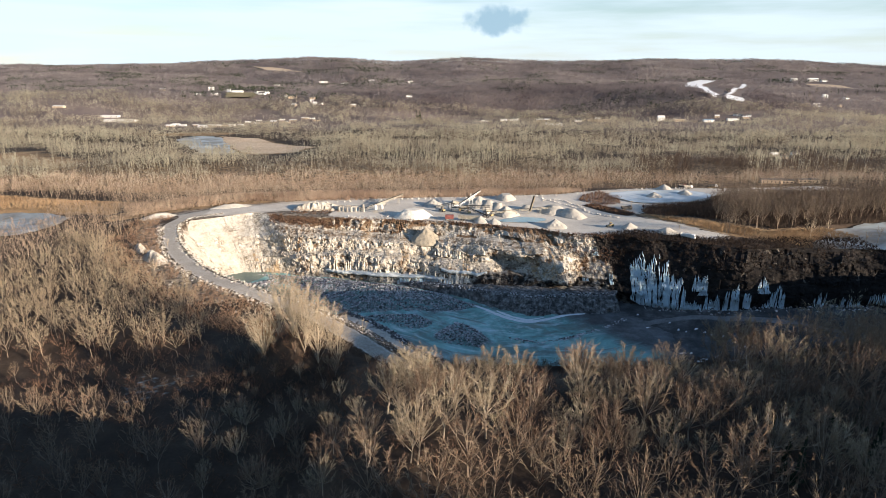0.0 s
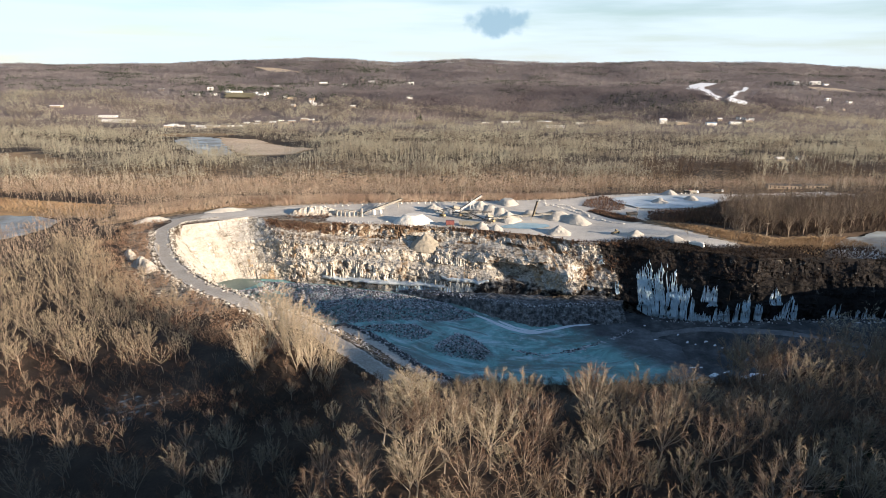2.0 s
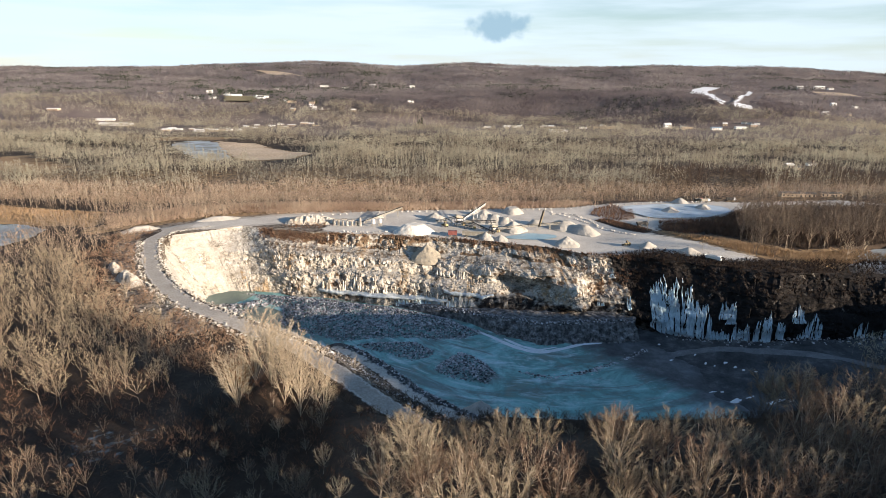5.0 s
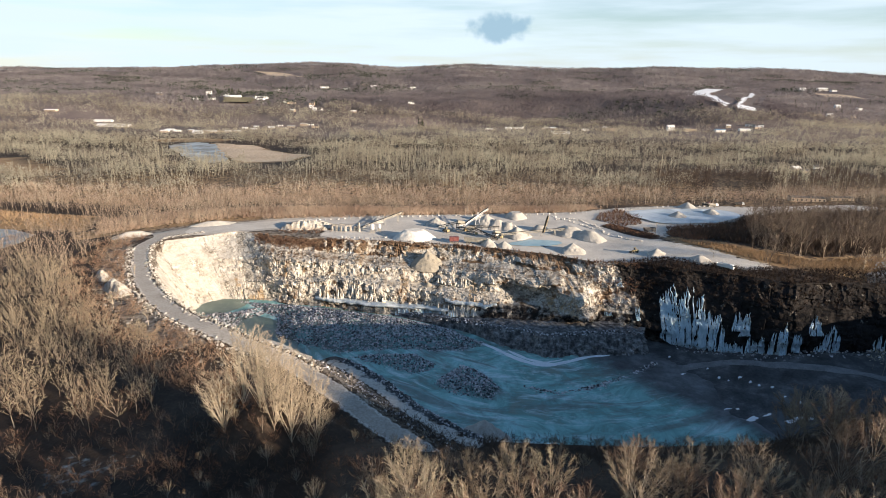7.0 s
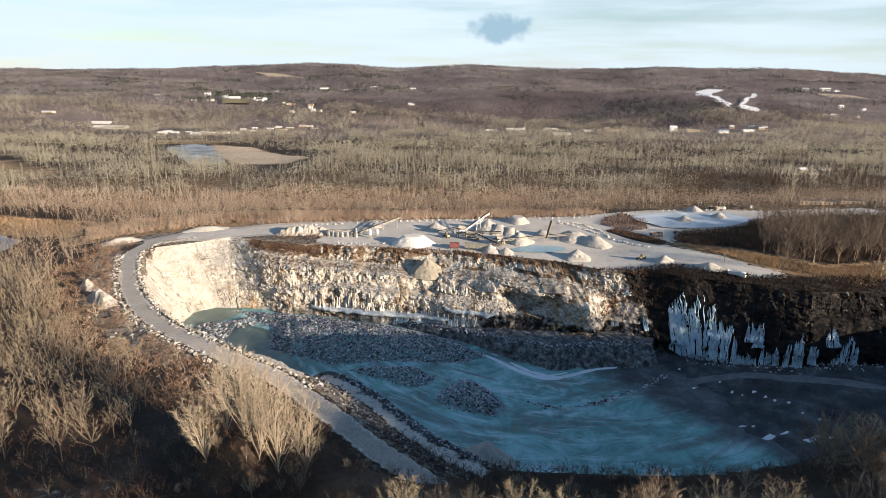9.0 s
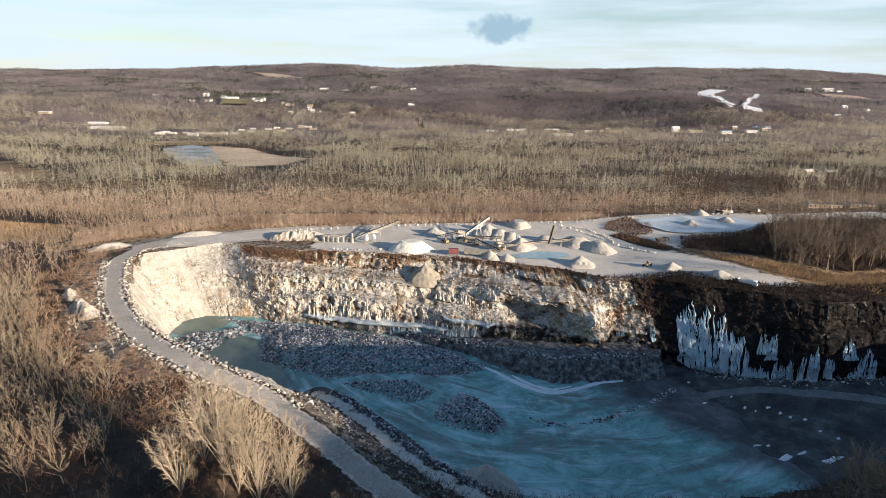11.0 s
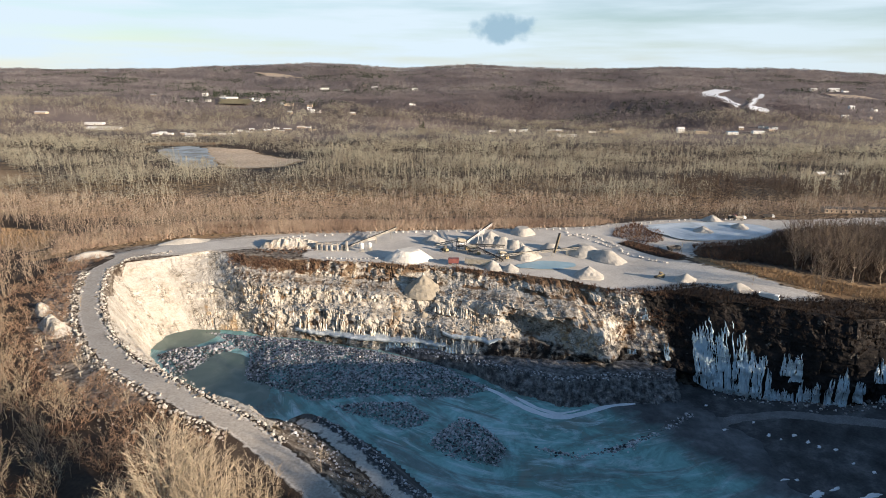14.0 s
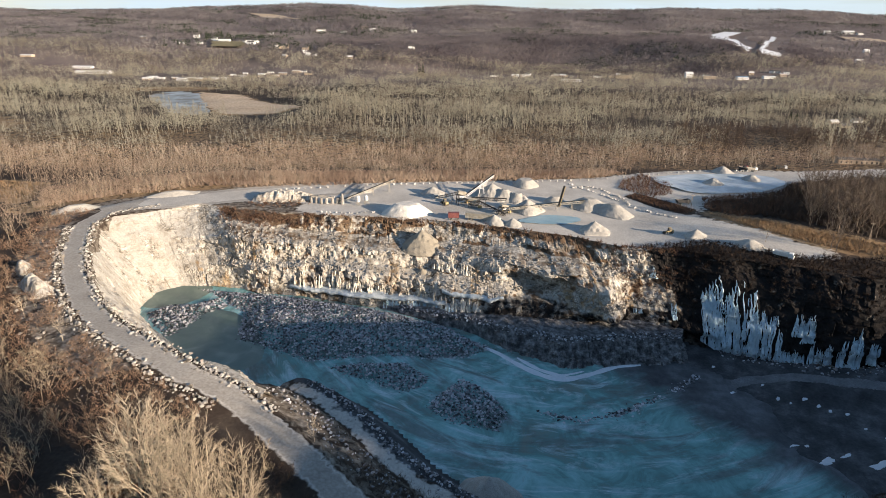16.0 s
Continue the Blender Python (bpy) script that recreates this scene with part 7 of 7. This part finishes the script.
for k in range(34):
    hx, hy = rr.choice([(-540, 1165), (-500, 1180), (-420, 1240), (-360, 1250), (110, 1290)])
    house(hx + rr.uniform(-55, 55), hy + rr.uniform(-22, 22), rr.uniform(9, 15), 5, 3.2, rr.uniform(-12, 12), rr.choice([W_, W_, T_]), rr.choice([W_, G_, W_]), "small pale mobile home in a row on the plain", 1, .25, "mobile home")


# ---------------------------------------------------------------- ski runs, evergreens, reeds and brush
def draped(name, poly, step, lift, material, label, category):
    xs, ys = np.arange(poly[:, 0].min(), poly[:, 0].max() + step, step), np.arange(poly[:, 1].min(), poly[:, 1].max() + step, step)
    X, Y = np.meshgrid(xs, ys)
    x, y = X.ravel(), Y.ravel()
    f = grid_faces(len(xs), len(ys))
    cx, cy = x[f].mean(1), y[f].mean(1)
    f = f[in_poly(cx, cy, poly)]
    used, inv = np.unique(f, return_inverse=True)
    me = mesh_arrays(name, np.stack([x[used], y[used], ground_z(x[used], y[used]) + lift], -1), inv.reshape(f.shape), material, True)
    return tagged(new(name, me), label, category, kind="structure")


for p in SKI_RUNS:
    draped("ground_ski_run", p, 7.0, 5.0, SNOW, "white snow-covered ski run cut through the woods", "snow")
FLOOR_TRACK = surface("floor_track", [(0.3, (0.13, 0.135, 0.14)), (0.7, (0.23, 0.235, 0.24))], 0.25, bump=.3)
draped("ground_floor_track", band(np.array([(70, 262), (76, 270), (89, 280), (107, 286.5), (122, 285.5), (142, 279), (165, 270), (190, 262)], float), 5.0), 0.45, 0.10, FLOOR_TRACK, "pale gravel track curving over the pit floor", "track")
STRAW_FIELD = surface("straw_field", [(0.3, (0.452, 0.351, 0.25)), (0.7, (0.577, 0.468, 0.343))], 0.02, fine=0.3, bump=0)
draped("ground_straw_field", STRAW[0], 9.0, .5, STRAW_FIELD, "pale mown straw field beside the marsh pool", "field")
LAWN = surface("winter_lawn", [(0.3, (0.152, 0.136, 0.08)), (0.7, (0.232, 0.2, 0.12))], 0.03, fine=0.3, bump=0)
for i, p in enumerate(CLEARINGS):
    draped("ground_clearing", p, 9.0, 4.0, LAWN if i == 2 else STRAW_FIELD, "open pale field on the far slope", "field")


def evergreen(x, y, h, wide, label, seed):
    rr_ = random.Random(seed)
    t = thing("evergreen", label, "tree", "dark evergreens")
    g = yz(x, y)
    b = Build()
    b.tube([(x, y, g - .4), (x, y, g + h * .95)], [h * .018 + .08, .03], 5)
    part("trunk", b, BARK, t)
    c = Build()
    for k in range(150):
        q = rr_.uniform(.12, 1) ** 1.0
        a = rr_.uniform(0, 2 * math.pi)
        r = wide * (1.02 - q) * rr_.uniform(.7, 1.15)
        p0 = Vector((x, y, g + h * q))
        p1 = p0 + Vector((math.cos(a) * r, math.sin(a) * r, -.18 * r + rr_.uniform(-.3, .3)))
        for s in range(3):
            u = p0.lerp(p1, rr_.uniform(.2, .6))
            c.sliver(u, p1 + Vector((rr_.gauss(0, .12 * r), rr_.gauss(0, .12 * r), rr_.gauss(0, .3))), .10 * wide)
    part("crown", c, CONIFER, t)


k = 0
for ex, ey, num, rad, eh in [(-95, 1250, 5, 12, 22), (-657, 1640, 9, 30, 18), (-760, 1600, 4, 20, 16), (-610, 1620, 5, 22, 16), (-365, 1425, 4, 12, 14), (359, 782, 2, 6, 14), (240, 2200, 8, 50, 18), (109, 589, 1, 1, 10), (655, 1382, 6, 40, 14),
                             (615, 2212, 7, 45, 18), (-560, 2200, 6, 60, 18), (-300, 1520, 6, 60, 14), (900, 1640, 7, 60, 16), (73, 105, 2, 3, 12), (94, 111, 2, 3, 12), (51, 115, 1, 1, 8), (73, 116, 1, 1, 9), (98, 126, 2, 4, 8), (1050, 1750, 6, 70, 16), (-900, 1900, 6, 60, 17), (48, 206, 3, 5, 5), (26, 205, 3, 6, 4)]:
    for j in range(num):
        a = rr.uniform(0, 6.28)
        q = rad * math.sqrt(rr.random())
        evergreen(ex + math.cos(a) * q, ey + math.sin(a) * q, eh * rr.uniform(.7, 1.15), eh * rr.uniform(.16, .22), "dark green conifer among the bare woods", 900 + k)
        k += 1

# near-black copy of dry brush: the wall's shade is in its colour
SHADED_BRUSH = surface("shaded_brush_twig", [(0.3, (0.025, 0.017, 0.013)), (0.7, (0.052, 0.036, 0.027))], 0.1, bump=0)
REED = surface("dry_reed", [(0.3, (0.252, 0.159, 0.086)), (0.7, (0.398, 0.285, 0.173))], 0.08, bump=0)
BRUSH = surface("dry_brush", [(0.3, (0.086, 0.047, 0.032)), (0.5, (0.144, 0.086, 0.058)), (0.7, (0.216, 0.144, 0.097))], 0.1, bump=0)


def tuft(n, h, w, spread, seed):
    rg = np.random.RandomState(seed)
    v, f = [], []
    for i in range(n):
        a, q = rg.uniform(0, 6.28), rg.uniform(0, 1)
        p = np.array((math.cos(a) * q * spread * .3, math.sin(a) * q * spread * .3, -.1))
        e = p + np.array((math.cos(a) * spread * rg.uniform(.2, 1), math.sin(a) * spread * rg.uniform(.2, 1), h * rg.uniform(.5, 1)))
        s = np.array((math.sin(a + 1), math.cos(a + 1), 0)) * w
        v += [p - s, p + s, e]
        f.append((3 * i, 3 * i + 1, 3 * i + 2))
    return np.array(v, np.float32), np.array(f, np.int32)


def bush(n_stem, n_twig, h, seed):
    """A rounded bush: stems fanning from the root, each ending in a spray of fine twigs."""
    rg = np.random.RandomState(seed)
    v, f = [], []

    def blade(p, q, w):
        side = np.cross(q - p, rg.normal(0, 1, 3))
        side *= w / (np.linalg.norm(side) + 1e-6)
        b = len(v)
        v.extend([p - side, p + side, q])
        f.append((b, b + 1, b + 2))
    for i in range(n_stem):
        a, r = rg.uniform(0, 6.28), rg.uniform(.2, 1) ** .5
        d = np.array((math.cos(a) * r * .8, math.sin(a) * r * .8, 1.1 - .5 * r * r))
        tip = d * h * rg.uniform(.55, .75)
        blade(np.array((0, 0, -.1)), tip, .035)
        for k in range(n_twig):
            o = tip * rg.uniform(.5, 1)
            e = d * .7 + rg.normal(0, .45, 3)
            blade(o, o + e * h * rg.uniform(.22, .42), .026)
    return np.array(v, np.float32), np.array(f, np.int32)


REEDS = [tuft(26, 1.9, .04, .9, i) for i in range(4)]
SHRUBS = [tuft(26, 2.4, .05, 1.5, 10 + i) for i in range(5)]
FINE_SHRUBS = [bush(7, 7, 2.5, 30 + i) for i in range(5)]


def strew(name, label, poly, step, templates, material, lo, hi, keep=None, density=1.0):
    rg = np.random.RandomState(len(name) + int(abs(poly[0, 0])))
    x, y = jittered(poly[:, 0].min(), poly[:, 0].max(), poly[:, 1].min(), poly[:, 1].max(), step, rg)
    ok = in_poly(x, y, poly) & (rg.uniform(0, 1, len(x)) < density)
    if keep is not None:
        ok &= keep(x, y)
    x, y = x[ok], y[ok]
    return scatter(name, label, "brush", np.stack([x, y, ground_z(x, y), rg.uniform(lo, hi, len(x))], -1), templates, material, rg)


strew("reed_bed", "orange-tan strip of dry reeds beside the frozen pond", STRAW[1], 1.35, REEDS, REED, .6, 1.5)
strew("reed_bed", "tan dry reeds round the frozen pond", STRAW[2], 2.2, REEDS, REED, .7, 1.3)
strew("edge_brush", "rust-brown brush along the wood edge behind the yard", np.array([(-140, 421), (-80, 432), (-19, 446), (62, 460), (100, 474), (90, 492), (-20, 476), (-150, 450)], float), 1.8, SHRUBS, RUST_WOODS, .8, 1.7)
NEAR_SLOPE = np.array([(-60, 200), (-30, 178), (0, 160), (45, 160), (100, 172), (150, 190), (200, 215), (215, 250), (150, 240), (95, 222), (45, 209), (5, 209), (-22, 216), (-45, 205)], float)
off_road = lambda x, y: (seg_dist(x, y, ROAD) > 6) & (seg_dist(x, y, TRACK) > 4)
# the slope's shade is put into this brush's colour
strew("slope_brush", "red-brown brush on the near slope, shade painted into its colour", NEAR_SLOPE, 2.0, FINE_SHRUBS, WOODS_SHADE, .7, 1.6, off_road)
BANK_BRUSH = surface("bank_brush_twig", [(0.3, (0.15, 0.092, 0.062)), (0.5, (0.25, 0.165, 0.112)), (0.7, (0.37, 0.265, 0.185))], 0.12, bump=0, island=0.2)
strew("bank_brush", "rust-brown brush and briars on the bank below the road", band(side_line(ROAD[3:12], -21.0), 27.0), 1.6, FINE_SHRUBS, BANK_BRUSH, .4, 1.5, lambda x, y: off_road(x, y) & (fbm(x / 8, y / 8, 0, 131, 3) > .40), .85)
strew("wall_top_brush", "brush along the wall top, shade painted into its colour", band(RIM[16:23] + np.array((2.0, 9.0)), 26.0), 1.5, SHRUBS, SHADED_BRUSH, .35, 1.2, lambda x, y: soft_poly(x, y, YARD, 4) < .3)
strew("yard_brush", "dark brown brush in the ditch beside the yard track", DITCH, 1.3, SHRUBS, BRUSH, .5, 1.1)
strew("edge_brush", "rust-brown brush along the far side of the haul road", np.array([(-235, 385), (-200, 404), (-160, 422), (-113, 431), (-60, 445), (-60, 470), (-170, 460), (-260, 425)], float), 2.0, SHRUBS, RUST_WOODS, .8, 1.8)
strew("yard_brush", "brown brush on the mound beside the yard track", np.array([(88, 440), (95, 458), (112, 476), (123, 452), (117, 430), (105, 425)], float), 1.6, SHRUBS, BRUSH, .5, 1.2)
strew("yard_brush", "brown brush between the icy flat and the straw strip", np.array([(126, 400), (132, 424), (155, 430), (182, 440), (205, 466), (215, 450), (190, 425), (160, 400), (140, 384)], float), 1.8, SHRUBS, BRUSH, .6, 1.4)

strew("woods_brush", "brown undergrowth beyond the straw strip, shade painted into its colour", np.array([(140, 396), (160, 374), (190, 351), (225, 358), (330, 410), (400, 480), (330, 488), (250, 478), (205, 462), (165, 425)], float), 2.6, SHRUBS, WOODS_SHADE, 1.0, 2.2)
strew("bank_trees", "small bare brown trees on the bank below the road", band(side_line(ROAD[3:12], -24.0), 30.0), 6.5, MID_TREES, (TWIG, SIDE_BARK), .28, .6, off_road, .5)
strew("mound_brush", "brown brush over the rock mound beside the yard road", np.array([(-122, 394), (-116, 410), (-94, 412), (-86, 394), (-98, 386), (-113, 386)], float), 2.0, SHRUBS, BRUSH, .5, 1.0, None, .6)


def ledge_brush():
    """Shrubs rooted on the ledges and the upper slope of the quarry face."""
    rg = np.random.RandomState(61)
    st = np.concatenate([rg.uniform(9.5, 11.6, 420), rg.uniform(11.3, 17.2, 420), rg.uniform(17.2, 23, 900), rg.uniform(15.8, 17.4, 260)])
    v = np.concatenate([np.clip(rg.normal(.14, .07, 420), .02, .3), np.clip(rg.normal(.03, .03, 420), 0, .1), rg.uniform(.0, .42, 900) ** 1.2, rg.uniform(.2, .7, 260)])
    x, y, z, _, _, _ = rough_face(np.interp(st, ST, SEG), v)
    sp = np.stack([x, y, z, rg.uniform(.35, 1.0, len(x))], -1)
    scatter("ledge_brush", "dry red-brown shrubs rooted along the quarry ledges", "brush", sp[st < 17], SHRUBS, BRUSH, rg)
    scatter("wall_brush", "leafless shrubs clinging to the quarry wall, shade painted into twigs", "brush", sp[st >= 17], SHRUBS, SHADED_BRUSH, rg)


ledge_brush()


def ledge_stones():
    """Fallen blocks lying along the ledges of the quarry face."""
    rg = np.random.RandomState(63)
    st = rg.uniform(9.4, 16.6, 1700)
    v = np.where(rg.uniform(0, 1, 1700) < .5, rg.normal(.33, .028, 1700), rg.normal(.67, .026, 1700))
    x, y, z, nx, ny, _ = rough_face(np.interp(st, ST, SEG), np.clip(v, .1, .95))
    scatter("ledge_stones", "fallen cream and grey blocks along the quarry ledges", "rubble", np.stack([x + nx * .3, y + ny * .3, z + .1, rg.uniform(0, 1, 1700) ** 2 * 1.3 + .35], -1), ROCK_T, STONE, rg)


ledge_stones()

# a stand of tall pale trees between the near woods and the road, with a rust-leaved beech beside it
TALL = bare_tree(h=24, lean=1.2, n_limb=17, n_sub=13, n_twig=9, spread=.85, seed=501, low=.015)
TALL2 = bare_tree(h=22, lean=1.6, n_limb=17, n_sub=13, n_twig=9, spread=.95, seed=502, low=.015)
PALE_BARK = surface("pale_bark", [(0.3, (0.312, 0.25, 0.179)), (0.7, (0.468, 0.398, 0.296))], 0.25, bump=0, obj_random=0.2)
RUST_LEAF = surface("rust_leaf", [(0.3, (0.152, 0.072, 0.036)), (0.7, (0.264, 0.136, 0.068))], 0.3, bump=0)


def tall_stand():
    made = []
    for k, (x, y, s) in enumerate([(-54.5, 171.5, 1.12), (-48, 174, 1.05), (-60, 175, 1.1), (-52, 178, 1.0), (-44, 179, .95), (-64, 171, .95), (-50, 168.5, 1.0), (-57, 180, .95), (-40.5, 175, .85), (-67, 177, .85), (-46, 169, .9)]):
        m = pose(x, y, yz(x, y) - 1.0, random.Random(k).uniform(-5, 5), random.Random(k + 9).uniform(-5, 5), 71 * k) @ Matrix.Scale(s, 4)
        if k < 2:
            t = thing("tall_tree", "tall pale sunlit bare tree above the haul road", "tree", "tall pale trees")
            part("trunk", (TALL, TALL2)[k][0], PALE_BARK, t)
            part("crown", (TALL, TALL2)[k][1], PALE_BARK, t)
            made.append(t)
            t.matrix_basis = m
        else:
            copy_thing(made[k % 2], Matrix()).matrix_basis = m
    t = thing("beech_tree", "broad beech still holding rust-brown leaves", "tree")
    w, tw = bare_tree(h=13, lean=.8, n_limb=16, n_sub=14, n_twig=22, spread=1.25, seed=503, twig_w=.06)
    part("trunk", w, BARK, t)
    part("crown", tw, RUST_LEAF, t)
    t.matrix_basis = pose(-66, 180, yz(-66, 180)) @ Matrix.Scale(1.05, 4)


tall_stand()
not_bare = lambda x, y: wooded(x, y) & (fbm(x / 12, y / 12, 0, 95, 2) > .36)
strew("understory", "brown leafless undergrowth and saplings under the near woods", np.array([(-165, 78), (165, 78), (170, 200), (100, 172), (45, 158), (0, 158), (-30, 176), (-95, 200), (-165, 200)], float), 4.2, FINE_SHRUBS, BRUSH, .8, 1.9, not_bare)
strew("stand_brush", "brown brush at the foot of the tall trees", np.array([(-80, 160), (-60, 154), (-38, 160), (-34, 176), (-50, 186), (-74, 184)], float), 2.4, FINE_SHRUBS, BRUSH, .6, 1.5, off_road)
SAPLING = bare_tree(h=9, lean=.5, n_limb=9, n_sub=5, n_twig=8, spread=.9, seed=504)


def saplings():
    first = None
    for k, (x, y, s) in enumerate([(-39.6, 216.7, 1.0), (-48, 203, 1.1), (-70, 246, .6), (-128, 249, 1.0), (-150, 262, 1.1), (-102, 232, .8), (202, 331, 1.5), (228, 322, 1.0), (240, 330, 1.1), (-165, 305, .7), (132, 345, .8), (220, 345, 1.0)]):
        m = pose(x, y, yz(x, y), 0, 0, 50 * k) @ Matrix.Scale(s, 4)
        if first is None:
            first = thing("sapling", "slender pale bare sapling on stony ground", "tree", "saplings")
            part("trunk", SAPLING[0], PALE_BARK, first)
            part("crown", SAPLING[1], PALE_BARK, first)
            first.matrix_basis = m
        else:
            copy_thing(first, Matrix()).matrix_basis = m


saplings()
plant_woods()
